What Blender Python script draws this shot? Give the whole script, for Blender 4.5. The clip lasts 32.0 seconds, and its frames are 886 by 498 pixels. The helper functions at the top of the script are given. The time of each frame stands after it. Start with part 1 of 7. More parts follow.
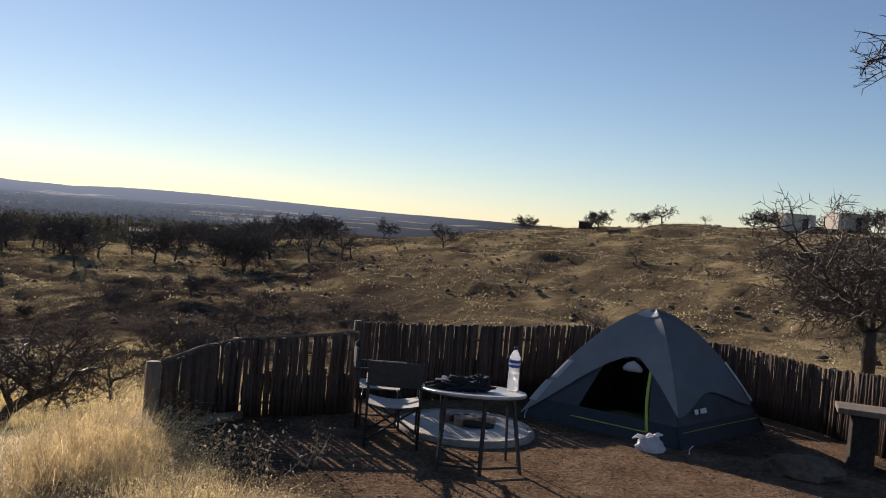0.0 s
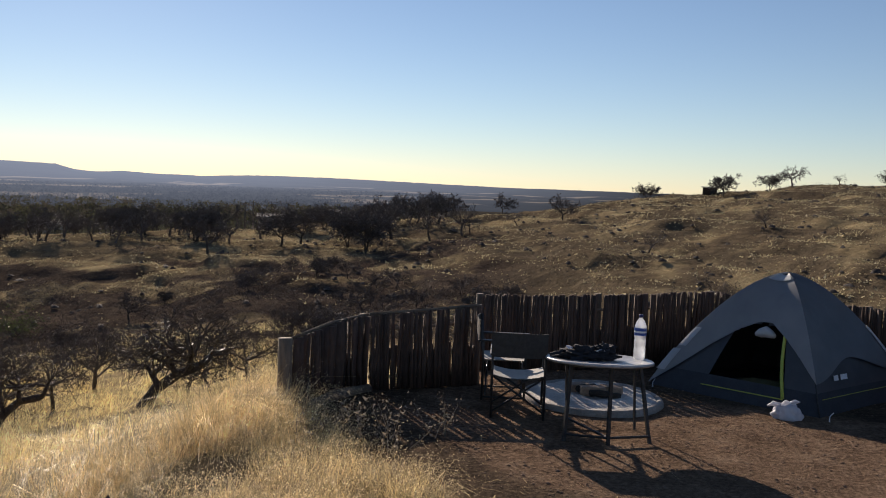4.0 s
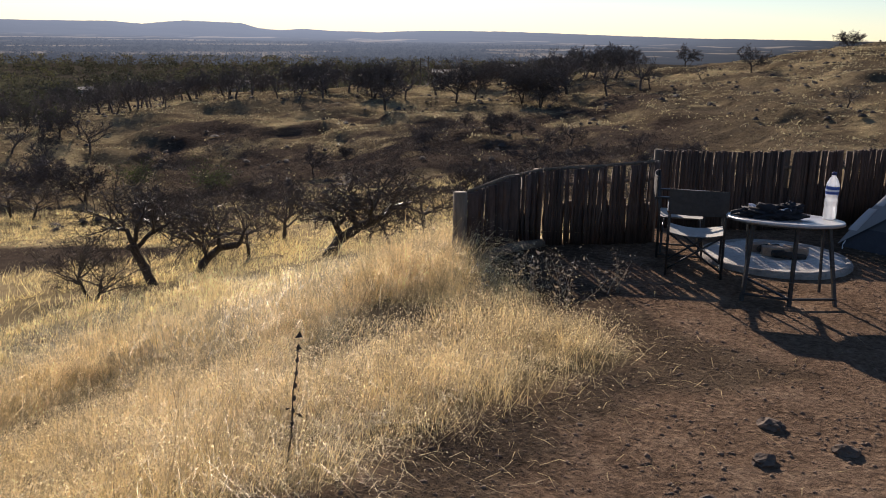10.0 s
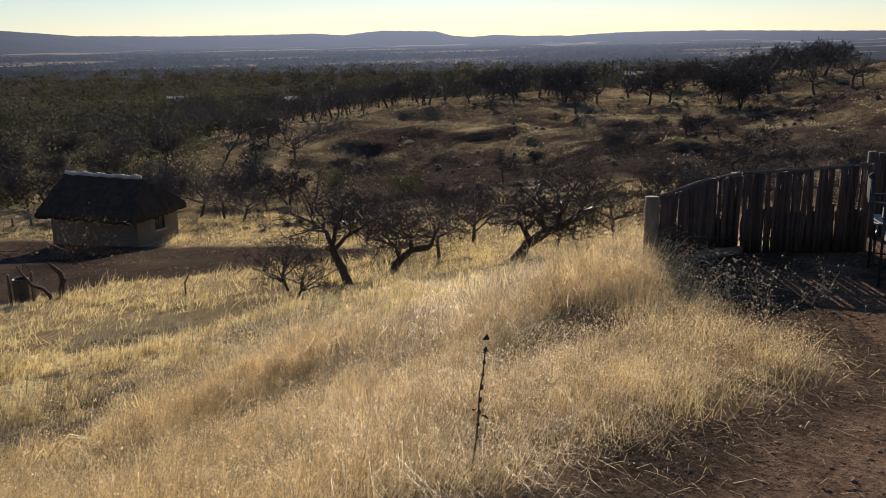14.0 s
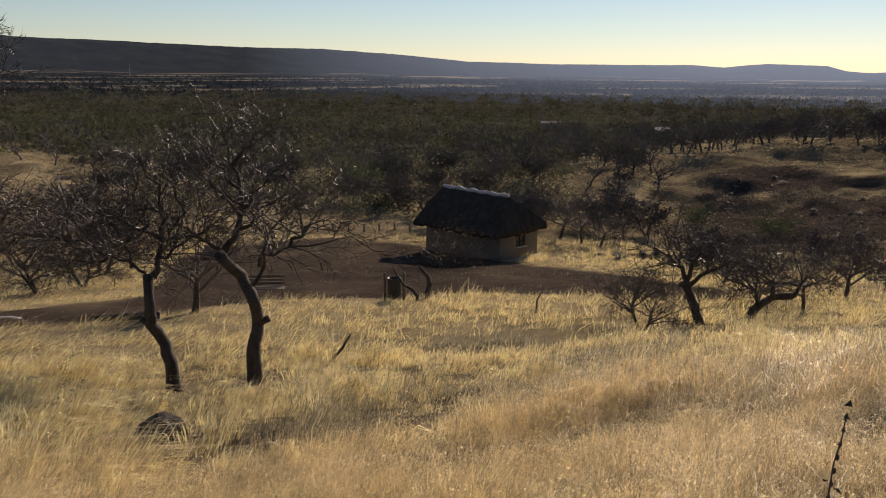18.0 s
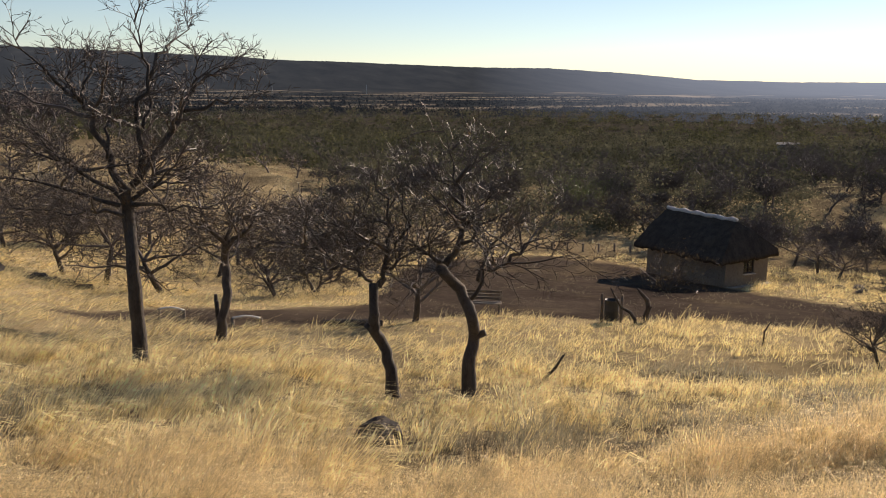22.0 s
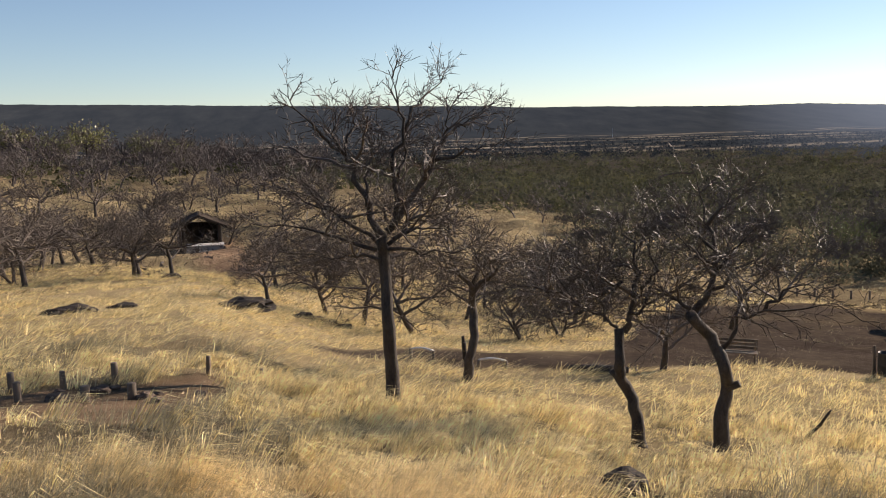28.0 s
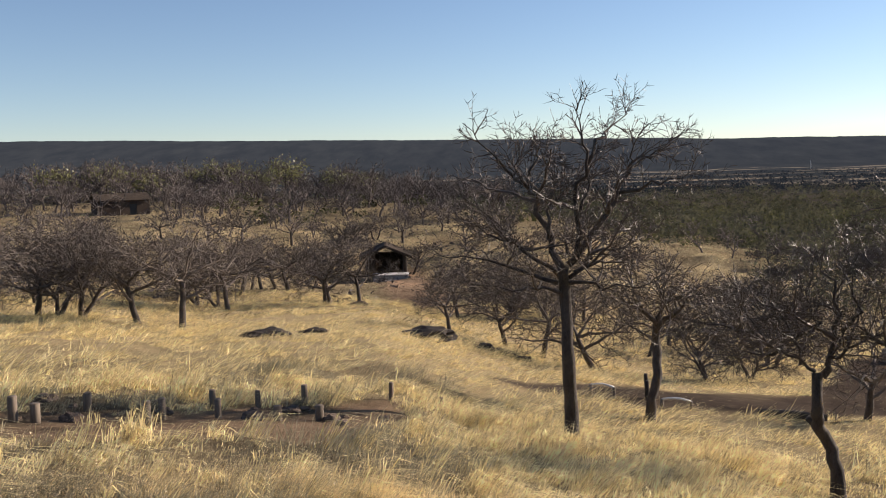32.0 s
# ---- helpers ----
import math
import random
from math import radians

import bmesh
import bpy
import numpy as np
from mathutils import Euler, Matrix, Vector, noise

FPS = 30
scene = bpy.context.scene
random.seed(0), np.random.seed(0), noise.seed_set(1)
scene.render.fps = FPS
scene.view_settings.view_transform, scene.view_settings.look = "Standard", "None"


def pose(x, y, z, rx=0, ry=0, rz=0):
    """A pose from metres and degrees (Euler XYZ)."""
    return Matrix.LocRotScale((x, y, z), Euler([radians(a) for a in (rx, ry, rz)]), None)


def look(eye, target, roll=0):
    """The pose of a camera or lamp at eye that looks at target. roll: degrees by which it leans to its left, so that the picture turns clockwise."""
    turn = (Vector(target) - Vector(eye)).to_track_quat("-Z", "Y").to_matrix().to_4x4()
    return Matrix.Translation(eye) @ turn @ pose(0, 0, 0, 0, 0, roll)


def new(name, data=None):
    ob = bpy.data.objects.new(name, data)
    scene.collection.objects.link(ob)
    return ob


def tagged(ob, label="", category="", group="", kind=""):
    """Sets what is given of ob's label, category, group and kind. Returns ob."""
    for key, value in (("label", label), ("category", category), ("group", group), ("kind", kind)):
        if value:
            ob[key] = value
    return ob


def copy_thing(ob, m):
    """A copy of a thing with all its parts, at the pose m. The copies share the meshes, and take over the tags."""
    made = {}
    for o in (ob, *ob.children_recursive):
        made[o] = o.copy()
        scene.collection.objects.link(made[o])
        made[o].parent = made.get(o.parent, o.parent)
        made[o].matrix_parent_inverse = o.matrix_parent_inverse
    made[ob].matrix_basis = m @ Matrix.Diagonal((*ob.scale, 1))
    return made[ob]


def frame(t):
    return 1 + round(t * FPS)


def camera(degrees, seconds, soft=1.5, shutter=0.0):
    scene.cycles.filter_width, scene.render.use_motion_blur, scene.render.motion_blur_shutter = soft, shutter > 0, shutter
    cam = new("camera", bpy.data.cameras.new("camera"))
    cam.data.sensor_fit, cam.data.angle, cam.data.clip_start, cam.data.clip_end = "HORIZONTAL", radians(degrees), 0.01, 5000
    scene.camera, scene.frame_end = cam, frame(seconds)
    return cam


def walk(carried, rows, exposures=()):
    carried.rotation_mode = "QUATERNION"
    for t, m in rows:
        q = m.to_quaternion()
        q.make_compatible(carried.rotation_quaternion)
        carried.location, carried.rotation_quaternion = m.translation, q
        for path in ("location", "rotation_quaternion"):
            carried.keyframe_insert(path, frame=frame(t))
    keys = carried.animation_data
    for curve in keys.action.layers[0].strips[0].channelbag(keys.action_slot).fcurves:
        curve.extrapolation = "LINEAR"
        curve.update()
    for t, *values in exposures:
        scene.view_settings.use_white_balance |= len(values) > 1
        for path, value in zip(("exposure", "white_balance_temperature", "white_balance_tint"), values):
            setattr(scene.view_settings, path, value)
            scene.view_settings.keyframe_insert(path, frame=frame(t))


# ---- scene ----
from mathutils import Quaternion

cam = camera(53.22, 32.0, soft=1.0, shutter=0.15)
PATH = [
    (0.0, pose(0, 0, 1.650, 88.04, -4.77, 0.16)),
    (0.5, pose(0, 0, 1.646, 87.71, -4.95, 1.36)),
    (1.0, pose(0, 0, 1.642, 87.39, -4.99, 2.48)),
    (1.5, pose(0, 0, 1.638, 87.10, -4.87, 3.52)),
    (2.0, pose(0, 0, 1.633, 86.48, -4.48, 4.59)),
    (2.5, pose(0, 0, 1.629, 86.29, -3.55, 5.45)),
    (3.0, pose(0, 0, 1.625, 86.87, -3.07, 6.08)),
    (3.5, pose(0, 0, 1.621, 86.51, -2.49, 6.92)),
    (5.5, pose(0, 0, 1.604, 84.25, -2.44, 10.38)),
    (6.0, pose(0, 0, 1.600, 83.50, -2.75, 11.40)),
    (6.5, pose(0, 0, 1.600, 82.53, -2.91, 12.12)),
    (7.0, pose(0, 0, 1.600, 81.38, -3.03, 12.66)),
    (7.5, pose(0, 0, 1.600, 80.43, -2.92, 13.36)),
    (8.0, pose(0, 0, 1.600, 79.44, -2.44, 14.17)),
    (8.5, pose(0, 0, 1.600, 78.03, -2.20, 14.84)),
    (9.0, pose(0, 0, 1.600, 76.89, -1.85, 15.77)),
    (9.5, pose(0, 0, 1.600, 76.74, -1.27, 17.26)),
    (10.0, pose(0, 0, 1.600, 76.43, -0.99, 18.91)),
    (10.5, pose(0, 0, 1.600, 76.35, -1.06, 20.57)),
    (11.0, pose(0, 0, 1.600, 76.34, -1.02, 22.21)),
    (11.5, pose(0, 0, 1.600, 76.36, -0.90, 23.46)),
    (12.0, pose(0, 0, 1.600, 76.38, -0.85, 24.16)),
    (12.5, pose(0, 0, 1.600, 76.25, -0.52, 25.18)),
    (13.0, pose(0, 0, 1.600, 76.24, 0.04, 27.23)),
    (13.5, pose(0, 0, 1.600, 76.26, 0.58, 29.15)),
    (15.5, pose(0, 0, 1.600, 78.53, 0.52, 37.66)),
    (16.0, pose(0, 0, 1.600, 78.97, 0.07, 40.80)),
    (16.5, pose(0, 0, 1.600, 79.07, 0.36, 44.40)),
    (17.0, pose(0, 0, 1.600, 78.91, 0.12, 47.97)),
    (17.5, pose(0, 0, 1.600, 78.91, -0.20, 51.51)),
    (18.0, pose(0, 0, 1.600, 78.57, -0.76, 54.45)),
    (18.5, pose(0, 0, 1.600, 78.28, -1.68, 56.81)),
    (19.0, pose(0, 0, 1.600, 78.46, -2.18, 59.30)),
    (19.5, pose(0, 0, 1.600, 78.17, -1.85, 61.63)),
    (20.0, pose(0, 0, 1.600, 77.64, -0.80, 63.07)),
    (20.5, pose(0, 0, 1.600, 77.31, -0.44, 63.90)),
    (21.0, pose(0, 0, 1.600, 77.67, -0.47, 65.19)),
    (21.5, pose(0, 0, 1.600, 78.91, -0.33, 67.12)),
    (22.0, pose(0, 0, 1.600, 79.60, -0.56, 68.74)),
    (22.5, pose(0, 0, 1.600, 80.27, -0.82, 70.16)),
    (23.0, pose(0, 0, 1.600, 80.91, -0.83, 71.66)),
    (23.5, pose(0, 0, 1.600, 81.33, -0.74, 73.01)),
    (24.0, pose(0, 0, 1.600, 81.87, -0.51, 74.49)),
    (24.5, pose(0, 0, 1.600, 82.45, -0.12, 76.26)),
    (25.0, pose(0, 0, 1.600, 82.53, 0.07, 77.72)),
    (25.5, pose(0, 0, 1.600, 82.35, 0.08, 78.89)),
    (27.5, pose(0, 0, 1.600, 82.72, 1.72, 82.53)),
    (28.0, pose(0, 0, 1.600, 82.61, 1.64, 84.35)),
    (28.5, pose(0, 0, 1.600, 82.95, 1.52, 86.56)),
    (29.0, pose(0, 0, 1.600, 83.47, 1.36, 88.06)),
    (29.5, pose(0, 0, 1.600, 84.39, 1.50, 89.17)),
    (30.0, pose(0, 0, 1.600, 84.73, 1.59, 90.34)),
    (30.5, pose(0, 0, 1.600, 84.91, 1.55, 91.69)),
    (31.0, pose(0, 0, 1.600, 85.03, 1.48, 93.28)),
    (31.5, pose(0, 0, 1.600, 85.05, 1.50, 94.86)),
    (32.0, pose(0, 0, 1.600, 85.07, 1.84, 96.10)),
]
walk(cam, PATH, exposures=[(0.0, 0.0, 6350, 17), (6.0, -0.05, 6350, 17), (9.0, 0.2, 6250, 18), (13.0, 0.0, 6250, 18), (17.0, -0.32, 6400, 18), (19.0, 0.0, 6650, 18), (22.0, 0.32, 6700, 17), (25.0, 0.42, 6600, 17), (28.0, 0.45, 6500, 17), (32.0, 0.5, 6350, 17)])

# ---- sky and sun ----
SUN_AZ, SUN_EL = 30.0, 21.0          # degrees left of +y, and up
world = bpy.data.worlds.new("sky")
scene.world = world
world.use_nodes = True
wn = world.node_tree.nodes
sky = wn.new("ShaderNodeTexSky")
sky.sky_type = "NISHITA"
sky.sun_disc = False
sky.sun_elevation = radians(SUN_EL)
sky.sun_rotation = radians(-SUN_AZ)
sky.altitude = 900
sky.air_density, sky.dust_density, sky.ozone_density = 1.0, 0.08, 2.0
wn["Background"].inputs["Strength"].default_value = 0.088
world.node_tree.links.new(sky.outputs[0], wn["Background"].inputs[0])
sun = new("sun", bpy.data.lights.new("sun", "SUN"))
sun.data.energy, sun.data.angle, sun.data.color = 6.8, radians(0.6), (1.0, 0.86, 0.68)
az, el = radians(SUN_AZ), radians(SUN_EL)
sun.matrix_world = look((0, 0, 60), Vector((0, 0, 60)) - Vector((-math.sin(az) * math.cos(el), math.cos(az) * math.cos(el), math.sin(el))))

# ---- tools ----
class Buf:
    """Vertices and faces gathered for one mesh."""

    def __init__(self):
        self.v, self.f = [], []

    def add(self, v, f):
        k = len(self.v)
        self.v.extend([tuple(p) for p in v])
        self.f.extend([tuple(i + k for i in q) for q in f])

    def tube(self, pts, radii, sides=6, cap=True):
        pts = [Vector(p) for p in pts]
        n, k = len(pts), len(self.v)
        ref = Vector((0.31, 0.9, 0.27))
        for i, p in enumerate(pts):
            t = (pts[min(i + 1, n - 1)] - pts[max(i - 1, 0)]).normalized()
            u = t.cross(ref)
            if u.length < 0.1:
                u = t.cross(Vector((1, 0, 0)))
            u.normalize()
            w = t.cross(u)
            r = radii[i] if isinstance(radii, (list, tuple)) else radii
            for j in range(sides):
                a = 2 * math.pi * j / sides
                self.v.append(tuple(p + (u * math.cos(a) + w * math.sin(a)) * r))
        for i in range(n - 1):
            for j in range(sides):
                a, b = k + i * sides + j, k + i * sides + (j + 1) % sides
                self.f.append((a, b, b + sides, a + sides))
        if cap:
            self.f.append(tuple(range(k + sides - 1, k - 1, -1)))
            self.f.append(tuple(range(k + (n - 1) * sides, k + n * sides)))

    def box(self, size, m=None, bevel=0.0):
        """A box centred on m's origin, with chamfered edges if bevel is given."""
        bm = bmesh.new()
        bmesh.ops.create_cube(bm, size=1)
        for v in bm.verts:
            v.co = Vector((v.co.x * size[0], v.co.y * size[1], v.co.z * size[2]))
        if bevel:
            bmesh.ops.bevel(bm, geom=bm.edges[:], offset=bevel, segments=2, affect="EDGES", profile=0.6)
        self.bm(bm, m)

    def bm(self, bm, m=None):
        bm.verts.index_update()
        self.add([(m @ v.co if m else v.co) for v in bm.verts], [[v.index for v in q.verts] for q in bm.faces])
        bm.free()

    def lathe(self, prof, sides=32, m=None, close=False):
        """Turns a profile of (radius, height) round z."""
        k, n = len(self.v), len(prof)
        for r, z in prof:
            for j in range(sides):
                a = 2 * math.pi * j / sides
                p = Vector((r * math.cos(a), r * math.sin(a), z))
                self.v.append(tuple(m @ p if m else p))
        for i in range(n - 1):
            for j in range(sides):
                a, b = k + i * sides + j, k + i * sides + (j + 1) % sides
                self.f.append((a, b, b + sides, a + sides))
        if close:
            self.f.append(tuple(range(k + sides - 1, k - 1, -1)))
            self.f.append(tuple(range(k + (n - 1) * sides, k + n * sides)))

    def mesh(self, name, mat, smooth=False):
        me = bpy.data.meshes.new(name)
        me.from_pydata(self.v, [], self.f)
        me.materials.append(mat)
        if smooth:
            me.polygons.foreach_set("use_smooth", [True] * len(me.polygons))
        me.update()
        return me


def part(name, buf, mat, parent=None, label="", smooth=False, kind=""):
    me = buf if isinstance(buf, bpy.types.Mesh) else buf.mesh(name, mat, smooth)
    ob = new(name, me)
    if parent:
        ob.parent = parent
    return tagged(ob, label, kind=kind)


def thing(name, label, category, group="", kind="", m=None):
    ob = new(name)
    ob.empty_display_size = 0.1
    if m:
        ob.matrix_world = m
    return tagged(ob, label, category, group, kind)


def mesh_np(name, co, quads, mat, smooth=False):
    """A mesh from numpy arrays: co (n, 3), faces (m, 3 or 4)."""
    me = bpy.data.meshes.new(name)
    k = quads.shape[1]
    me.vertices.add(len(co))
    me.vertices.foreach_set("co", np.ascontiguousarray(co, dtype=np.float32).ravel())
    me.loops.add(quads.size)
    me.loops.foreach_set("vertex_index", np.ascontiguousarray(quads, dtype=np.int32).ravel())
    me.polygons.add(len(quads))
    me.polygons.foreach_set("loop_start", np.arange(0, quads.size, k, dtype=np.int32))
    me.materials.append(mat)
    me.update(calc_edges=True)
    if smooth:
        me.polygons.foreach_set("use_smooth", np.ones(len(quads), bool))
    me.validate()
    return me


rng = np.random.default_rng(7)
LAT = rng.random((257, 257))
LAT[256], LAT[:, 256] = LAT[0], LAT[:, 0]


def vnoise(x, y):
    """Smooth value noise, 0 to 1, cells of size 1."""
    x, y = np.asarray(x, float), np.asarray(y, float)
    xi, yi = np.floor(x).astype(int), np.floor(y).astype(int)
    fx, fy = x - xi, y - yi
    fx, fy = fx * fx * (3 - 2 * fx), fy * fy * (3 - 2 * fy)
    xi, yi = xi % 256, yi % 256
    a, b, c, d = LAT[xi, yi], LAT[xi + 1, yi], LAT[xi, yi + 1], LAT[xi + 1, yi + 1]
    return (a * (1 - fx) + b * fx) * (1 - fy) + (c * (1 - fx) + d * fx) * fy


def fbm(x, y, octaves=4):
    s, w, k = 0, 0.5, 1.0
    for o in range(octaves):
        s = s + w * (vnoise(x * k + 17.3 * o, y * k + 5.1 * o) - 0.5)
        w, k = w * 0.5, k * 2.03
    return s


def sstep(a, b, x):
    t = np.clip((np.asarray(x, float) - a) / (b - a), 0, 1)
    return t * t * (3 - 2 * t)


# ---- the lie of the land: height by distance, along rays at so many degrees left of +y ----
FAR = [(600, -17), (800, -18.5), (900, -26), (1500, -30), (4900, -40)]
LAND = {
    -100: [(0, 0), (10, 0.6), (60, 3), (150, 7), (300, 5)],
    -60: [(0, 0), (4, -0.3), (12, -0.2), (30, 0), (60, 1), (140, 6), (300, 2)],
    -35: [(0, 0), (3.2, -0.36), (12, -0.4), (20, -1.6), (36, -3.6), (50, -3.0), (100, 1.6), (140, 5.2), (170, 5.4), (300, 0)],
    -17: [(0, 0), (3.2, -0.36), (12, -0.4), (20, -2), (40, -5.0), (55, -3.9), (100, 0.6), (140, 4.3), (165, 4.2), (300, -6)],
    -7: [(0, 0), (3.2, -0.36), (12, -0.4), (20, -2.2), (40, -5.8), (60, -4.6), (110, -0.8), (150, 1.7), (175, 1.2), (300, -11)],
    5: [(0, 0), (3.2, -0.36), (10.5, -0.4), (20, -2.6), (40, -6.6), (58, -6.5), (100, -4.0), (140, -2.7), (160, -3.2), (300, -13)],
    14: [(0, 0), (3.2, -0.3), (8.8, -0.4), (20, -2.9), (40, -6.9), (60, -7.4), (100, -5.5), (130, -4.7), (150, -5.4), (300, -14)],
    22: [(0, 0), (3.2, -0.25), (6.5, -0.4), (8.2, -0.6), (14, -2.2), (24, -4.2), (40, -6.8), (60, -8.0), (85, -7.5), (120, -5.5), (145, -6.4), (300, -14.5)],
    31: [(0, 0), (3.2, -0.2), (8, -1.0), (14, -2.5), (23, -4.4), (40, -7.0), (60, -8.9), (80, -9.3), (115, -5.6), (140, -7.5), (300, -15)],
    40: [(0, 0), (3.2, -0.25), (8, -1.3), (14, -2.8), (22, -4.6), (35, -6.7), (60, -9.7), (85, -10.4), (110, -8.1), (135, -10), (300, -15)],
    49: [(0, 0), (3.2, -0.35), (8, -1.6), (14, -3.1), (25, -5.4), (33, -6.7), (50, -8.9), (70, -9.7), (105, -9.4), (200, -13.5), (350, -16)],
    58: [(0, 0), (3.2, -0.45), (8, -1.8), (14, -3.3), (25, -5.6), (31, -6.6), (53, -9.1), (75, -9.6), (100, -9.9), (200, -14), (350, -16)],
    72: [(0, 0), (3.2, -0.5), (9.3, -2.3), (14, -3.45), (25, -5.5), (30, -6.3), (38, -7.6), (60, -9.2), (95, -8.8), (200, -13), (350, -16)],
    82: [(0, 0), (3.2, -0.5), (9, -1.9), (15, -3.2), (22, -4.75), (27, -5.4), (36, -7.2), (55, -8.6), (80, -8.4), (110, -7.9), (200, -12), (350, -16)],
    91: [(0, 0), (3.2, -0.45), (9, -1.75), (15, -3.0), (25, -4.6), (38, -6.5), (60, -7.4), (130, -4.8), (160, -6), (350, -15)],
    101: [(0, 0), (3.2, -0.4), (9, -1.35), (13, -1.95), (20, -2.9), (30, -4.0), (48, -5.3), (75, -7.6), (150, -2.9), (180, -3.5), (350, -13)],
    112: [(0, 0), (3.2, -0.3), (9, -1.0), (12, -1.55), (18, -2.3), (36, -4.2), (65, -6.1), (160, -1.3), (190, -1.4), (350, -8)],
    122: [(0, 0), (3.2, -0.2), (9, -0.8), (12, -1.25), (18, -1.9), (40, -3.6), (70, -5.3), (160, -0.7), (190, -0.6), (350, -5)],
    145: [(0, 0), (10, -0.4), (40, -2), (80, -3), (160, 0), (350, 0)],
    190: [(0, 0), (20, 1), (80, 5), (200, 12), (350, 14)],
    260: [(0, 0), (10, 0.6), (60, 3), (150, 7), (300, 5)],
}
LOGD = np.linspace(0, math.log(5001), 500)
AZC = np.array(sorted(LAND), float)
COLS = []
for a in AZC:
    rows = LAND[int(a)] + FAR
    c = np.interp(LOGD, [math.log(1 + d) for d, _ in rows], [z for _, z in rows])
    pad = np.pad(c, 6, mode="edge")
    COLS.append(np.convolve(pad, np.hanning(13) / np.hanning(13).sum(), "valid"))
COLS = np.array(COLS)


def polar(x, y):
    d = np.hypot(x, y)
    a = np.degrees(np.arctan2(-np.asarray(x, float), y))
    return np.where(a < -100, a + 360, a), d


def camp(x, y):
    """1 on the trodden camp floor, 0 off it."""
    x, y = np.asarray(x, float), np.asarray(y, float)
    w = 0.35 * fbm(x * 1.3, y * 1.3, 3)
    e = np.interp(y, [2.2, 3.3, 4.9, 5.5, 6.1, 6.8, 7.4, 12.0], [-2.3, -1.55, -0.95, -0.6, -1.2, -1.9, -2.6, -2.2])
    return sstep(-0.12, 0.25, x - e + w) * sstep(14.5, 12.5, y + w) * sstep(9.5, 7.5, x)


def land(x, y):
    x, y = np.atleast_1d(np.asarray(x, float)), np.atleast_1d(np.asarray(y, float))
    a, d = polar(x, y)
    j = np.clip(np.searchsorted(AZC, a) - 1, 0, len(AZC) - 2)
    t = (a - AZC[j]) / (AZC[j + 1] - AZC[j])
    t = t * t * (3 - 2 * t) * 0.4 + t * 0.6
    p = np.clip(np.log(1 + d) / LOGD[-1] * 499, 0, 498.999)
    i = p.astype(int)
    q = p - i
    z = (COLS[j, i] * (1 - q) + COLS[j, i + 1] * q) * (1 - t) + (COLS[j + 1, i] * (1 - q) + COLS[j + 1, i + 1] * q) * t
    k = sstep(14, 70, d) * (1 - sstep(400, 900, d))
    z = z + 1.7 * k * fbm(x / 11, y / 11, 4) * (1 - 0.75 * sstep(40, 52, a) * sstep(75, 66, a) * sstep(90, 70, d))
    th = z / 1.25 + 1.5 * fbm(x / 24 + 3, y / 24, 3)
    fr = th - np.floor(th)
    z = z + 0.85 * (sstep(0.45, 1.0, fr) - fr) * sstep(38, 55, d) * sstep(175, 140, d) * sstep(44, 36, a)
    th = z / 0.55 + 1.1 * fbm(x / 13, y / 13 + 20, 3)
    fr = th - np.floor(th)
    z = z + 0.36 * (sstep(0.5, 1.0, fr) - fr) * sstep(45, 60, d) * sstep(170, 130, d) * sstep(44, 36, a)
    kk = sstep(40, 62, d) * (1 - sstep(170, 260, d)) * np.where(a < 60, 0.6, 0.45) * (1 - sstep(40, 46, a) * sstep(74, 68, a) * sstep(85, 76, d))
    z = z + kk * (1.5 * fbm(x / 5.2 + 40, y / 5.2, 3) + 0.7 * (0.25 - np.abs(fbm(x / 7.5, y / 7.5 + 9, 2))) + 0.75 * fbm(x / 2.5, y / 2.5 + 4, 2))
    n = 0.22 * sstep(2.5, 9, d) * fbm(x / 1.7, y / 1.7, 3)
    c = camp(x, y)
    z = z + n * (1 - 0.8 * c) 
    return z


def gz(x, y):
    return float(land(x, y)[0])

# ---- materials ----
def mat(name, rough=0.8, metal=0.0):
    m = bpy.data.materials.new(name)
    m.use_nodes = True
    p = m.node_tree.nodes["Principled BSDF"]
    p.inputs["Roughness"].default_value, p.inputs["Metallic"].default_value = rough, metal
    return m, m.node_tree, p


def node(nt, kind, **sets):
    n = nt.nodes.new(kind)
    for k, v in sets.items():
        if k in n.inputs:
            n.inputs[k].default_value = v
    return n


def noise_tex(nt, scale, detail=4, rough=0.55, coord="Object", stretch=None):
    tc = nt.nodes.new("ShaderNodeTexCoord")
    n = node(nt, "ShaderNodeTexNoise", Scale=scale, Detail=detail, Roughness=rough)
    src = tc.outputs[coord]
    if stretch:
        mp = nt.nodes.new("ShaderNodeMapping")
        mp.inputs["Scale"].default_value = stretch
        nt.links.new(src, mp.inputs[0])
        src = mp.outputs[0]
    nt.links.new(src, n.inputs["Vector"])
    return n


def ramp(nt, fac, stops):
    r = nt.nodes.new("ShaderNodeValToRGB")
    e = r.color_ramp.elements
    while len(e) < len(stops):
        e.new(0.5)
    for q, (p, c) in zip(e, stops):
        q.position, q.color = p, (*c, 1)
    nt.links.new(fac, r.inputs[0])
    return r.outputs[0]


def mixc(nt, fac, a, b, mode="MIX"):
    n = nt.nodes.new("ShaderNodeMix")
    n.data_type, n.blend_type = "RGBA", mode
    for s, v in ((0, fac), (6, a), (7, b)):
        if isinstance(v, (int, float)):
            n.inputs[s].default_value = v
        elif isinstance(v, tuple):
            n.inputs[s].default_value = (*v, 1)
        else:
            nt.links.new(v, n.inputs[s])
    return n.outputs[2]


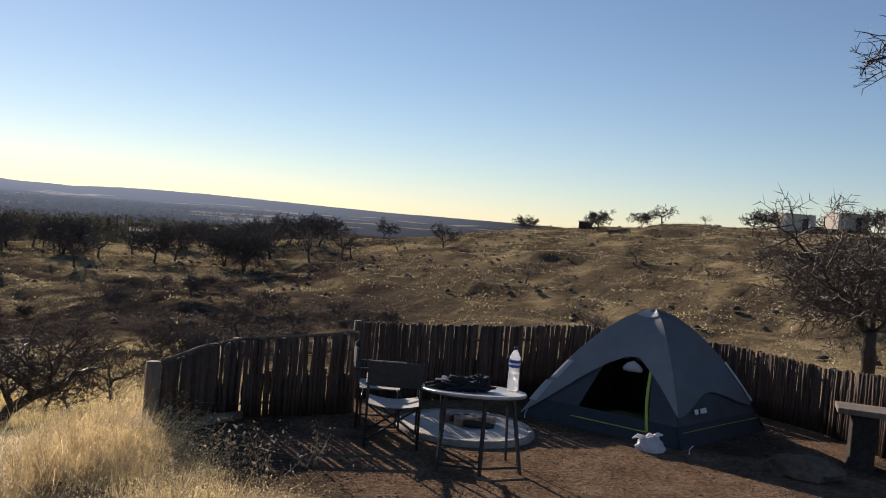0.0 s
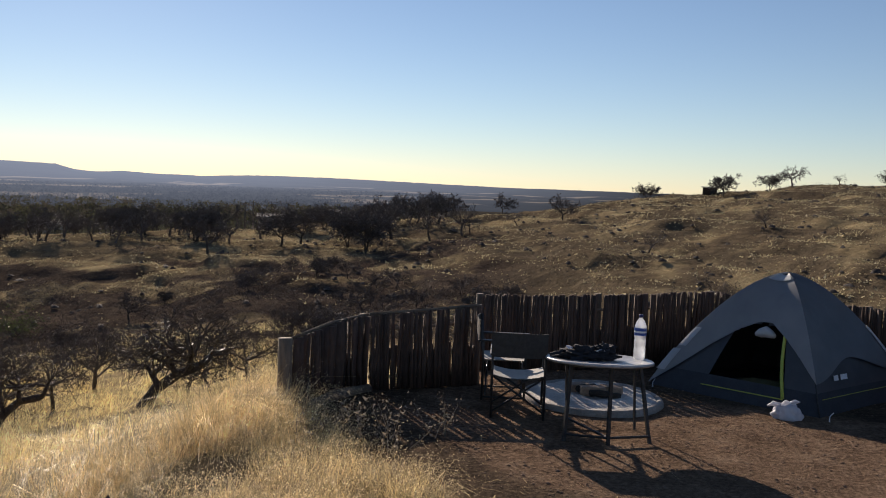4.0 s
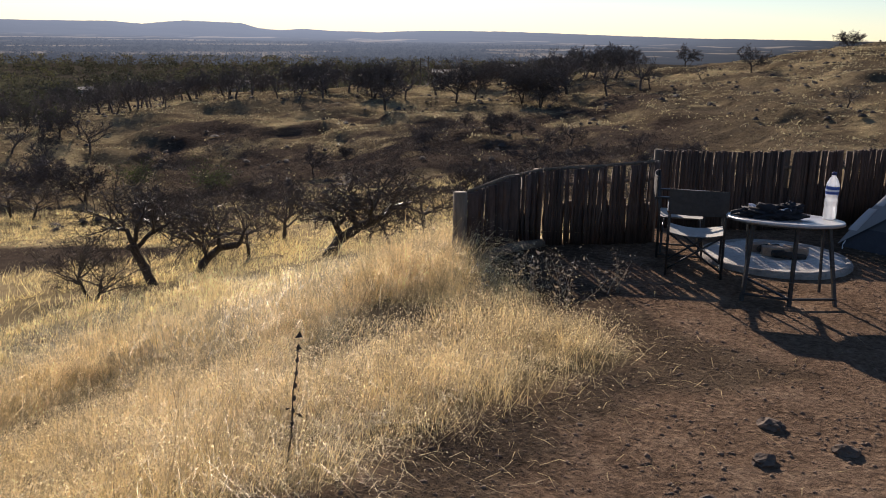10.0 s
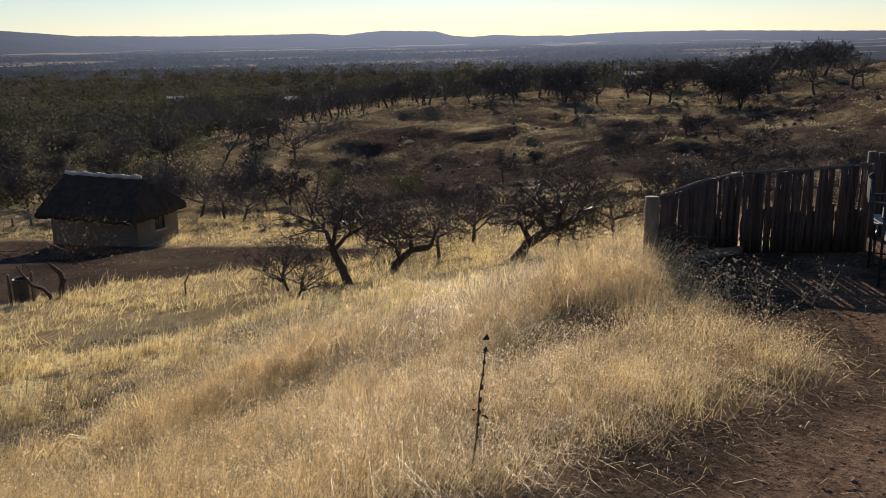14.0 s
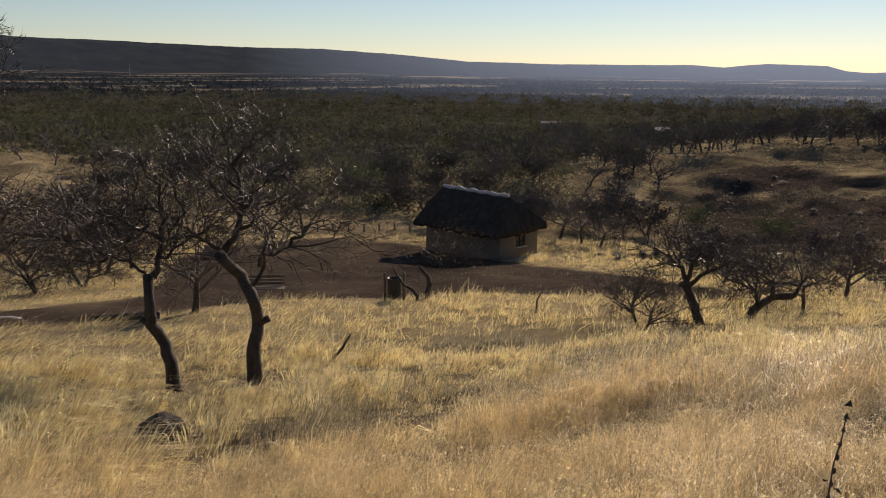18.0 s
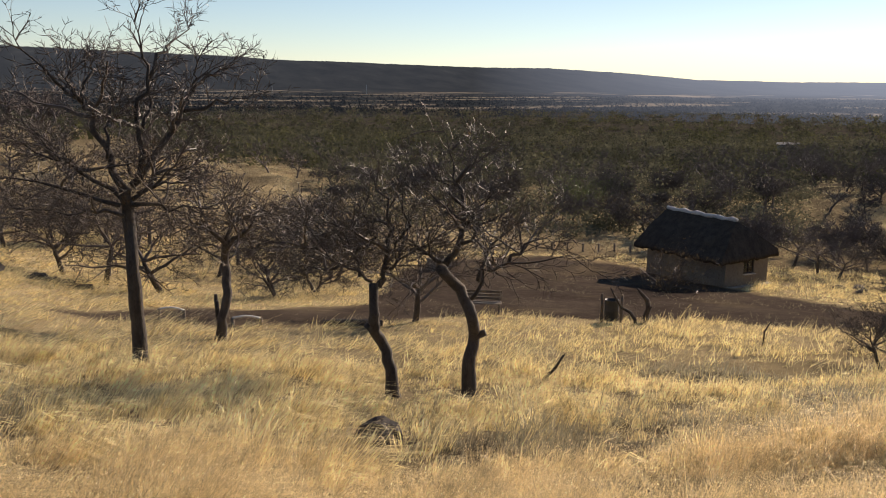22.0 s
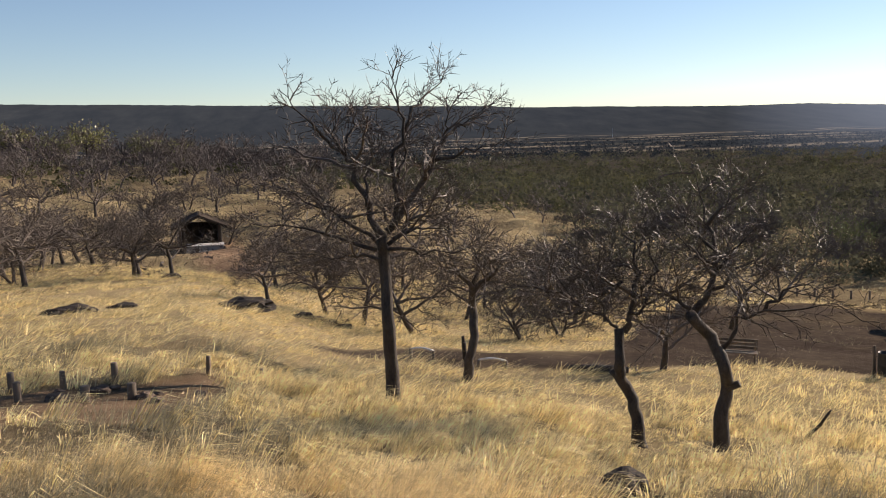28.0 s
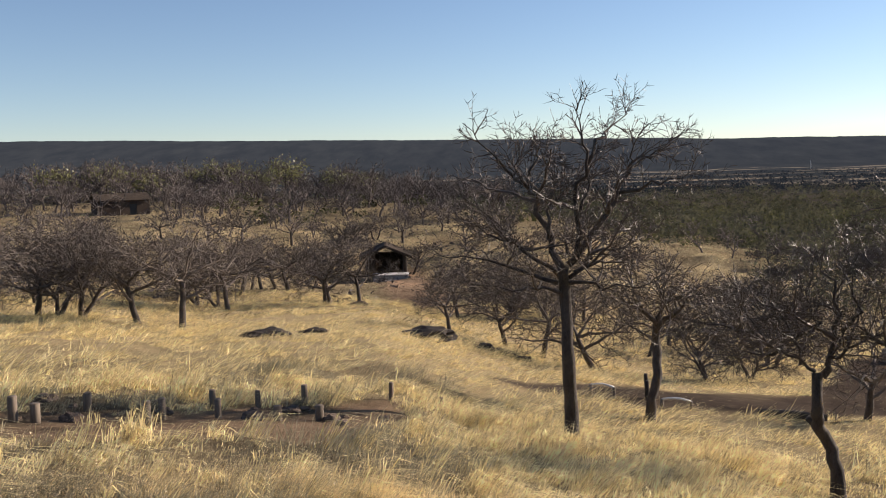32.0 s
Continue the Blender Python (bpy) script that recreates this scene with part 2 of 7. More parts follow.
def bump(nt, p, height, dist, strength=0.6):
    b = node(nt, "ShaderNodeBump", Strength=strength, Distance=dist)
    nt.links.new(height, b.inputs["Height"])
    nt.links.new(b.outputs[0], p.inputs["Normal"])


def simple(name, lo, hi, scale, rough=0.8, metal=0.0, bumpd=0.0, detail=5, stretch=None, vary=0.0, coord="Object", spec=0.5):
    """Two colours in noise at two scales, with relief."""
    m, nt, p = mat(name, rough, metal)
    p.inputs["Specular IOR Level"].default_value = spec
    a = noise_tex(nt, scale, detail, coord=coord, stretch=stretch)
    b = noise_tex(nt, scale * 7.3, 3, coord=coord, stretch=stretch)
    c = ramp(nt, a.outputs[0], [(0.32, lo), (0.68, hi)])
    c2 = ramp(nt, b.outputs[0], [(0.3, tuple(0.75 * v for v in lo)), (0.7, tuple(min(1, 1.12 * v) for v in hi))])
    col = mixc(nt, 0.4, c, c2)
    if vary:
        oi = nt.nodes.new("ShaderNodeObjectInfo")
        v = ramp(nt, oi.outputs["Random"], [(0.0, (1 - vary,) * 3), (1.0, (1 + vary * 0.4,) * 3)])
        col = mixc(nt, 1.0, col, v, "MULTIPLY")
    nt.links.new(col, p.inputs["Base Color"])
    if bumpd:
        bump(nt, p, b.outputs[0], bumpd)
    return m


def thin(name, lo, hi, scale, trans=0.5, island=True, rough=0.7, gloss=0.04, wide=False):
    """Leaf or grass: diffuse with light coming through."""
    m = bpy.data.materials.new(name)
    m.use_nodes = True
    nt = m.node_tree
    nt.nodes.remove(nt.nodes["Principled BSDF"])
    out = nt.nodes["Material Output"]
    a = noise_tex(nt, scale, 3)
    col = ramp(nt, a.outputs[0], [(0.3, lo), (0.7, hi)])
    if island:
        g = nt.nodes.new("ShaderNodeNewGeometry")
        v = ramp(nt, g.outputs["Random Per Island"], [(0.0, (0.48, 0.44, 0.38)), (0.3, (0.95, 0.92, 0.87)), (1.0, (1.5, 1.46, 1.36))] if wide else [(0.0, (0.62, 0.6, 0.56)), (0.5, (0.98, 0.96, 0.92)), (1.0, (1.28, 1.24, 1.14))])
        col = mixc(nt, 1.0, col, v, "MULTIPLY")
    if wide:
        b = noise_tex(nt, scale * 2.6, 2)
        col = mixc(nt, 1.0, col, ramp(nt, b.outputs[0], [(0.34, (0.55, 0.51, 0.47)), (0.48, (1.0, 0.97, 0.93)), (0.66, (1.4, 1.37, 1.3))]), "MULTIPLY")
    d = node(nt, "ShaderNodeBsdfDiffuse")
    t = node(nt, "ShaderNodeBsdfTranslucent")
    gl = node(nt, "ShaderNodeBsdfGlossy", Roughness=rough * 0.6)
    nt.links.new(col, d.inputs[0])
    nt.links.new(col, t.inputs[0])
    s = node(nt, "ShaderNodeMixShader", Fac=trans)
    nt.links.new(d.outputs[0], s.inputs[1])
    nt.links.new(t.outputs[0], s.inputs[2])
    s2 = node(nt, "ShaderNodeMixShader", Fac=gloss)
    nt.links.new(s.outputs[0], s2.inputs[1])
    nt.links.new(gl.outputs[0], s2.inputs[2])
    nt.links.new(s2.outputs[0], out.inputs[0])
    return m


M_BARK = simple("bark", (0.026, 0.02, 0.016), (0.10, 0.082, 0.068), 7, 0.9, bumpd=0.03, stretch=(1, 1, 0.35), vary=0.25, spec=0.35)
M_TWIG = simple("twig_bark", (0.04, 0.031, 0.026), (0.112, 0.088, 0.07), 3, 0.55, vary=0.2, spec=0.25)
M_TWIG_FAR = simple("grey_twig_bark", (0.07, 0.058, 0.053), (0.145, 0.122, 0.108), 0.8, 0.85, vary=0.3, spec=0.2)
M_TWIG_GREY = simple("pale_grey_twig_bark", (0.075, 0.062, 0.053), (0.17, 0.143, 0.12), 0.8, 0.8, vary=0.3, spec=0.15)
M_SCRUB = thin("scrub_canopy", (0.06, 0.063, 0.05), (0.13, 0.127, 0.085), 0.012, 0.3, gloss=0.0)
M_STRAW = thin("dry_grass", (0.74, 0.64, 0.35), (1.0, 0.91, 0.55), 2.4, 0.22, wide=True)
M_SEED = thin("grass_seed_head", (0.80, 0.67, 0.41), (0.98, 0.86, 0.60), 2.0, 0.4, gloss=0.06, wide=True)
M_STEM = thin("grass_stem", (0.55, 0.45, 0.245), (0.90, 0.76, 0.44), 2.4, 0.26, wide=True)
M_STRAW_DARK = thin("grey_grass", (0.24, 0.22, 0.15), (0.50, 0.45, 0.31), 0.8, 0.3)
M_GRAZED = thin("grazed_slope_grass", (0.36, 0.32, 0.19), (0.66, 0.58, 0.35), 0.3, 0.3)
M_LEAF_YEL = thin("yellow_green_leaf", (0.17, 0.175, 0.06), (0.30, 0.29, 0.12), 0.5, 0.4)
M_LEAF_BRN = thin("brown_leaf", (0.06, 0.042, 0.022), (0.14, 0.098, 0.05), 0.5, 0.4)
M_GREENISH = thin("yellow_green_scrub", (0.052, 0.056, 0.03), (0.115, 0.115, 0.058), 0.02, 0.3, gloss=0.0)
M_STONE = simple("stone", (0.07, 0.05, 0.038), (0.19, 0.145, 0.11), 2.2, 0.9, bumpd=0.04, vary=0.3, spec=0.15)
M_DARKROCK = simple("dark_rock", (0.035, 0.03, 0.028), (0.09, 0.077, 0.068), 2.5, 0.9, bumpd=0.05, vary=0.3, spec=0.1)
M_POST = simple("weathered_post", (0.10, 0.075, 0.055), (0.22, 0.175, 0.13), 5, 0.9, bumpd=0.01, stretch=(1, 1, 0.15), vary=0.3)
M_STICK = simple("fence_stick", (0.05, 0.027, 0.019), (0.135, 0.085, 0.06), 9, 0.85, bumpd=0.006, stretch=(1, 1, 0.1), vary=0.45)
M_PLASTER = simple("beige_plaster", (0.15, 0.12, 0.09), (0.22, 0.18, 0.13), 1.1, 0.95, bumpd=0.01)
M_THATCH = simple("dark_thatch", (0.035, 0.027, 0.021), (0.085, 0.066, 0.05), 3, 0.95, bumpd=0.05, stretch=(1, 1, 0.2), spec=0.05)
M_CAP = simple("ridge_cap", (0.34, 0.32, 0.30), (0.52, 0.49, 0.46), 2, 0.7, bumpd=0.01)
M_STEEL = simple("black_steel", (0.018, 0.018, 0.019), (0.05, 0.048, 0.045), 20, 0.55, 0.15, 0.001)
M_WHITE = simple("white_paint", (0.70, 0.69, 0.66), (0.80, 0.79, 0.77), 3, 0.5)


def ground_mat():
    m, nt, p = mat("ground", 0.95)
    p.inputs["Specular IOR Level"].default_value = 0.0
    at = nt.nodes.new("ShaderNodeAttribute")
    at.attribute_name = "zone"
    sp = nt.nodes.new("ShaderNodeSeparateColor")
    nt.links.new(at.outputs["Color"], sp.inputs[0])
    n1, n2, n3 = noise_tex(nt, 0.22, 6, 0.6), noise_tex(nt, 2.6, 6, 0.65), noise_tex(nt, 24, 5, 0.7)
    straw = mixc(nt, 0.5, ramp(nt, n1.outputs[0], [(0.3, (0.22, 0.17, 0.095)), (0.5, (0.38, 0.30, 0.165)), (0.7, (0.52, 0.42, 0.235))]),
                 ramp(nt, n2.outputs[0], [(0.3, (0.17, 0.125, 0.07)), (0.55, (0.38, 0.29, 0.16)), (0.75, (0.52, 0.41, 0.23))]))
    red = mixc(nt, 0.5, ramp(nt, n2.outputs[0], [(0.3, (0.125, 0.078, 0.052)), (0.55, (0.37, 0.24, 0.16)), (0.72, (0.60, 0.43, 0.30))]),
               ramp(nt, n3.outputs[0], [(0.38, (0.08, 0.048, 0.032)), (0.62, (0.56, 0.37, 0.24))]))
    # dirt of track and yard; also colours the painted shade of the slopes
    dirt_shade = mixc(nt, 0.5, ramp(nt, n2.outputs[0], [(0.3, (0.03, 0.024, 0.021)), (0.5, (0.056, 0.045, 0.039)), (0.72, (0.12, 0.095, 0.074))]),
                ramp(nt, n1.outputs[0], [(0.35, (0.045, 0.033, 0.024)), (0.7, (0.12, 0.093, 0.066))]))
    bush = ramp(nt, noise_tex(nt, 0.03, 8, 0.7).outputs[0], [(0.35, (0.042, 0.038, 0.031)), (0.6, (0.066, 0.058, 0.045)), (0.75, (0.12, 0.10, 0.07))])
    # dead thatch, kept dark to paint the shade between tufts as well
    shaded_litter = mixc(nt, 0.5, ramp(nt, n2.outputs[0], [(0.3, (0.04, 0.032, 0.024)), (0.7, (0.09, 0.075, 0.053))]),
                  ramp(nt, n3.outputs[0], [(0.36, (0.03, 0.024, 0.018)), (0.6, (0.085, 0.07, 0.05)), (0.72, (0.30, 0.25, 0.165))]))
    straw = mixc(nt, at.outputs["Alpha"], straw, shaded_litter)
    red = mixc(nt, at.outputs["Alpha"], red, shaded_litter)
    c = mixc(nt, sp.outputs[0], straw, red)
    c = mixc(nt, sp.outputs[1], c, dirt_shade)
    c = mixc(nt, sp.outputs[2], c, bush)
    nt.links.new(c, p.inputs["Base Color"])
    h = nt.nodes.new("ShaderNodeMath")
    h.operation = "ADD"
    nt.links.new(n2.outputs[0], h.inputs[0])
    nt.links.new(n3.outputs[0], h.inputs[1])
    rel = nt.nodes.new("ShaderNodeAttribute")
    rel.attribute_name = "relief"
    n4 = noise_tex(nt, 0.45, 7, 0.68)
    k = nt.nodes.new("ShaderNodeMath")
    k.operation = "MULTIPLY"
    nt.links.new(n4.outputs[0], k.inputs[0])
    nt.links.new(rel.outputs["Fac"], k.inputs[1])
    h2 = nt.nodes.new("ShaderNodeMath")
    h2.operation = "ADD"
    nt.links.new(h.outputs[0], h2.inputs[0])
    nt.links.new(k.outputs[0], h2.inputs[1])
    bump(nt, p, h2.outputs[0], 0.06, 0.9)
    return m


M_GROUND = ground_mat()

# ---- ground: one sheet to the horizon ----
ROAD_AZ = [28, 36, 44, 50, 56, 62, 68, 71.5, 73, 74, 78, 84, 90, 94]
ROAD_N = [36, 30, 31, 32.5, 32, 31.5, 30, 28.2, 27.2, 26.5, 25.4, 24, 24.5, 25.5]
ROAD_F = [36, 33, 42, 48, 55, 57, 54, 48, 38, 33.4, 31.4, 30, 27.5, 26]


def road(x, y):
    a, d = polar(x, y)
    w = 1.6 * fbm(np.asarray(x) / 3, np.asarray(y) / 3, 3)
    return sstep(-0.5, 0.5, d + w - np.interp(a, ROAD_AZ, ROAD_N)) * sstep(-0.8, 0.8, np.interp(a, ROAD_AZ, ROAD_F) - d - w) * (a > 28) * (a < 94)


def bare(x, y):
    """Trodden red earth round the sawn posts, and the path to the platform."""
    a, d = polar(x, y)
    w = fbm(np.asarray(x) / 1.2, np.asarray(y) / 1.2, 3)
    p = sstep(2.4, 1.6, np.abs(d + 0.3 + 2.0 * w - np.interp(a, [94, 100, 105, 112, 124], [15.6, 13.9, 12.0, 11.4, 11.1]))) * sstep(97, 101, a) * sstep(130, 124, a)
    q = sstep(3.0, 1.0, np.abs(a - np.interp(d, [50, 75], [97.5, 99])) * d / 57 + 2 * w) * sstep(50, 56, d) * sstep(84, 78, d)
    return np.clip(p + q, 0, 1)


def edge(x, y):
    """How far left of the camp's rim a place lies; negative on the camp floor."""
    return np.interp(y, [2.2, 3.3, 4.9, 5.5, 6.1, 7.4], [-2.3, -1.55, -0.95, -0.6, -1.2, -2.4]) - x


def pale(x, y):
    """1 where tall golden grass grows, 0 in the grey worn patches."""
    az0, d = polar(x, y)
    side = -0.05 * sstep(54, 48, az0) * sstep(2.5, 3.5, d) + 0.12 * sstep(52, 60, az0) * sstep(98, 92, az0) + 0.12 * sstep(76, 82, az0) * sstep(99, 95, az0) * sstep(6.5, 8, d) - 0.07 * sstep(99, 106, az0) * sstep(8, 6, d)
    return sstep(-0.07, 0.05, fbm(x / 1.9, y / 1.9, 3) + 0.02 + side + 0.13 * sstep(8, 15, d) + 0.22 * sstep(1.7, 0.7, edge(x, y)) * (d < 9))


def slope_shade(x, y):
    """Dark gully ground, with the shade of slope ledges put in as dark bands."""
    a, d = polar(x, y)
    w = sstep(-14, 6, a) * sstep(43, 35, a) * sstep(42, 52, d) * sstep(132, 100, d + 14 * fbm(x / 15, y / 15, 2))
    return w * sstep(-0.10, 0.04, fbm(a / 3.4 + 9, np.log(d + 1) * 16, 4) + 0.14 * sstep(92, 70, d))


def fields(x, y):
    """Pale fields and pans on the far plain."""
    a, d = polar(x, y)
    return sstep(0.10, 0.22, fbm(a / 9 + 3, np.log(d + 1) * 9, 3)) * sstep(650, 1000, d) * sstep(20, 45, a)


azs = np.radians(np.concatenate([np.arange(-48, 138, 0.42), np.arange(138, 312, 4.0)]))
ds = np.concatenate([[0.001, 0.3], np.geomspace(0.6, 38, 175), np.geomspace(38.4, 175, 150), np.geomspace(178, 4840, 120)])
ds = ds[ds < 4850]
A, D = np.meshgrid(azs, ds, indexing="ij")
X, Y = -np.sin(A) * D, np.cos(A) * D - 0.7 * np.exp(-D / 3)
Z = land(X.ravel(), Y.ravel())
na, nd = A.shape
idx = np.arange(na * nd).reshape(na, nd)
nxt = np.roll(idx, -1, axis=0)
quads = np.stack([idx[:, :-1], idx[:, 1:], nxt[:, 1:], nxt[:, :-1]], -1).reshape(-1, 4)[:, ::-1]
co = np.stack([X.ravel(), Y.ravel(), Z], 1)
me = mesh_np("ground", co, quads, M_GROUND, True)
x, y = co[:, 0], co[:, 1]
aa, dd = polar(x, y)
zone = np.ones((len(co), 4), np.float32)
zone[:, 0] = camp(x, y)
# dark streaks: stones, and shade of the rough slope painted with them
stony = sstep(-0.24, 0.0, fbm(aa / 2.2, np.log(dd + 1) * 17, 4)) * sstep(34, 60, dd) * sstep(230, 150, dd)
zone[:, 1] = np.minimum(1, np.maximum(road(x, y) * np.clip(0.85 + 0.5 * (vnoise(x / 2.3, y / 2.3) - 0.05), 0.85, 1), np.where(aa < 46, (0.08 + 0.14 * sstep(16, 4, aa)) * sstep(36, 60, dd) * sstep(200, 160, dd) + 0.6 * stony, 0.5 * stony)))
zone[:, 1] = np.maximum(zone[:, 1], slope_shade(x, y))
zone[:, 0] = np.maximum(zone[:, 0], 0.8 * bare(x, y))
zone[:, 2] = np.clip(sstep(0.0, 1.0, (dd + 50 * fbm(x / 40, y / 40, 3) - np.interp(aa, [36, 44, 64, 70, 76, 80, 88, 96, 130], [165, 84, 68, 76, 95, 130, 110, 105, 105])) / 70) - 0.85 * fields(x, y), 0, 1)
# alpha: litter plus painted shade between tufts and the rim grass's shadow
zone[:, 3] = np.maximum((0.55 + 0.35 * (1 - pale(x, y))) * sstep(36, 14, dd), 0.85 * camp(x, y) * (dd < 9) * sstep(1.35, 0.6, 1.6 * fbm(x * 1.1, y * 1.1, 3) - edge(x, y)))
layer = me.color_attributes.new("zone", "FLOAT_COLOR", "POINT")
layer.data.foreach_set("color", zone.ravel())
layer = me.attributes.new("relief", "FLOAT", "POINT")
layer.data.foreach_set("value", (14 * sstep(36, 58, dd) * sstep(300, 170, dd) * (1 - road(x, y))).astype(np.float32))
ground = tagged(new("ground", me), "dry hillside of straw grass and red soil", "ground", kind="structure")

# ---- far hills and plain, with haze put in as a glow ----
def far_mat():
    m, nt, p = mat("far_scrub_haze_glow", 1.0)
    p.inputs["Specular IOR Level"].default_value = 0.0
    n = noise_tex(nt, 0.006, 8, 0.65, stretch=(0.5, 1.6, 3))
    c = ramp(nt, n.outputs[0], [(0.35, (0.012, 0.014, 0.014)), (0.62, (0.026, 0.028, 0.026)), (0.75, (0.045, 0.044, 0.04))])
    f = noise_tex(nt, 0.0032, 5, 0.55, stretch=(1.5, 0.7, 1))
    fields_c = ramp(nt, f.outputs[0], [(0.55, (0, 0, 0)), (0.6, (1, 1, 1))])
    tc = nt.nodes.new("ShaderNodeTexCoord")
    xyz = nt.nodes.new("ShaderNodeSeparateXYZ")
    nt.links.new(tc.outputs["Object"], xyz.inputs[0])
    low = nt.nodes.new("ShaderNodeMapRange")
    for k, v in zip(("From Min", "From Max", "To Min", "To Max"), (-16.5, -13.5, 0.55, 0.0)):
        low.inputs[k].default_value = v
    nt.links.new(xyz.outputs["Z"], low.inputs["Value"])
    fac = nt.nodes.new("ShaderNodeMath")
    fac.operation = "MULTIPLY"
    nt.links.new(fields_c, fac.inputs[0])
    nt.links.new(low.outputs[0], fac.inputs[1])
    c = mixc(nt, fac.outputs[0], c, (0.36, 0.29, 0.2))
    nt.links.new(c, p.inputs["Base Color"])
    # bluish emission stands in for haze, stronger far off and towards the sun
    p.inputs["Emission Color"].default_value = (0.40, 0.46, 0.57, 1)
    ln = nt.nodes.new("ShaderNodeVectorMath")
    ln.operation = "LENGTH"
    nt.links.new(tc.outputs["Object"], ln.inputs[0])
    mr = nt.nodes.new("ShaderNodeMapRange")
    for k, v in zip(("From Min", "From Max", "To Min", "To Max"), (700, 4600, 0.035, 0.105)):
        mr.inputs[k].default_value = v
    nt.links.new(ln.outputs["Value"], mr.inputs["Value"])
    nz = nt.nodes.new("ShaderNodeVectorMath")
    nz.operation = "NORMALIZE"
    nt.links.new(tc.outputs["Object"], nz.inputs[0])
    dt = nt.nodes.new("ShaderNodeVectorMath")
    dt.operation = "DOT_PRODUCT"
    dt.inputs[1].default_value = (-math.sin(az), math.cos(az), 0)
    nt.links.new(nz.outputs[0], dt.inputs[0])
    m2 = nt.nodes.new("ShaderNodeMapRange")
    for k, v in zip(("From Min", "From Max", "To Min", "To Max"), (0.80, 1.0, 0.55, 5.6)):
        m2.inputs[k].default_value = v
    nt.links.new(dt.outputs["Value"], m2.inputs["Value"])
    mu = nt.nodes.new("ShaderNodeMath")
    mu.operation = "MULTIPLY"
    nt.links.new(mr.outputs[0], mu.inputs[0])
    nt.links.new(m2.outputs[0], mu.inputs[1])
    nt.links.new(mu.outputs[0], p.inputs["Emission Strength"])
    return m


def hills(name, az0, az1, dist, depth, height, mt, label):
    a = np.radians(np.arange(az0, az1 + 0.1, 0.2))
    t = np.array([0, 0.03, 0.2, 0.4, 0.55, 0.66, 0.75, 0.85, 0.93, 1.0, 1.12])
    hf = np.array([0, 0.0, 0.003, 0.008, 0.015, 0.03, 0.12, 0.5, 0.85, 1.0, 0.7])
    A, T = np.meshgrid(a, t, indexing="ij")
    Dd = dist + depth * (T - 1)
    H = np.interp(np.degrees(a), *zip(*height))
    deg = np.degrees(a)
    H = H + np.abs(H) * 0.05 * fbm(deg / 4, deg * 0 + dist, 4) + 4 * fbm(deg * 3, deg * 0, 3)
    X, Y = -np.sin(A) * Dd, np.cos(A) * Dd
    base = -20.5
    Z = base + (H[:, None] - base) * np.interp(T, t, hf) + 16 * fbm(X / 160, Y / 160, 3) * (T > 0.5) * (T < 0.95)
    Z[:, 0] = base - 6
    n, k = A.shape
    idx = np.arange(n * k).reshape(n, k)
    q = np.stack([idx[:-1, :-1], idx[1:, :-1], idx[1:, 1:], idx[:-1, 1:]], -1).reshape(-1, 4)
    ob = new(name, mesh_np(name, np.stack([X.ravel(), Y.ravel(), Z.ravel()], 1), q, mt, True))
    return tagged(ob, label, "hills", kind="structure")


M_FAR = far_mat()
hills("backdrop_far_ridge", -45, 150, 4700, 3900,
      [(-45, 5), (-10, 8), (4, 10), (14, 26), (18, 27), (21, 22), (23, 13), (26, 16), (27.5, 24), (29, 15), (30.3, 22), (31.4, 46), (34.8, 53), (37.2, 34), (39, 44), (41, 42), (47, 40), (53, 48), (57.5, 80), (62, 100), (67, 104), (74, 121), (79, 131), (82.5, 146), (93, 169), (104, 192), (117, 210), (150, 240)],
      M_FAR, "long ridge on the horizon, blue-grey from a haze glow")

# ---- trees ----
def wander(p, d, length, n, crook, lift, R):
    """A crooked line of n steps."""
    pts, step = [p.copy()], length / n
    for i in range(n):
        d = (d + Vector((R.gauss(0, crook), R.gauss(0, crook), R.gauss(0, crook * 0.8) + lift))).normalized()
        p = p + d * step
        pts.append(p.copy())
    return pts, d


def zigzag(p, d, length, n, crook, lift, R):
    """A knotty line that turns to another side at each of its n nodes."""
    pts = [p.copy()]
    side = d.orthogonal().normalized()
    side.rotate(Quaternion(d, R.uniform(0, 6.28)))
    for i in range(n):
        side.rotate(Quaternion(d, R.uniform(1.7, 3.6)))
        side = (side - d * side.dot(d)).normalized()
        d = (d + side * crook * R.uniform(0.3, 1.5) + Vector((0, 0, lift))).normalized()
        p = p + d * (length / n * R.uniform(0.7, 1.3))
        pts.append(p.copy())
    return pts


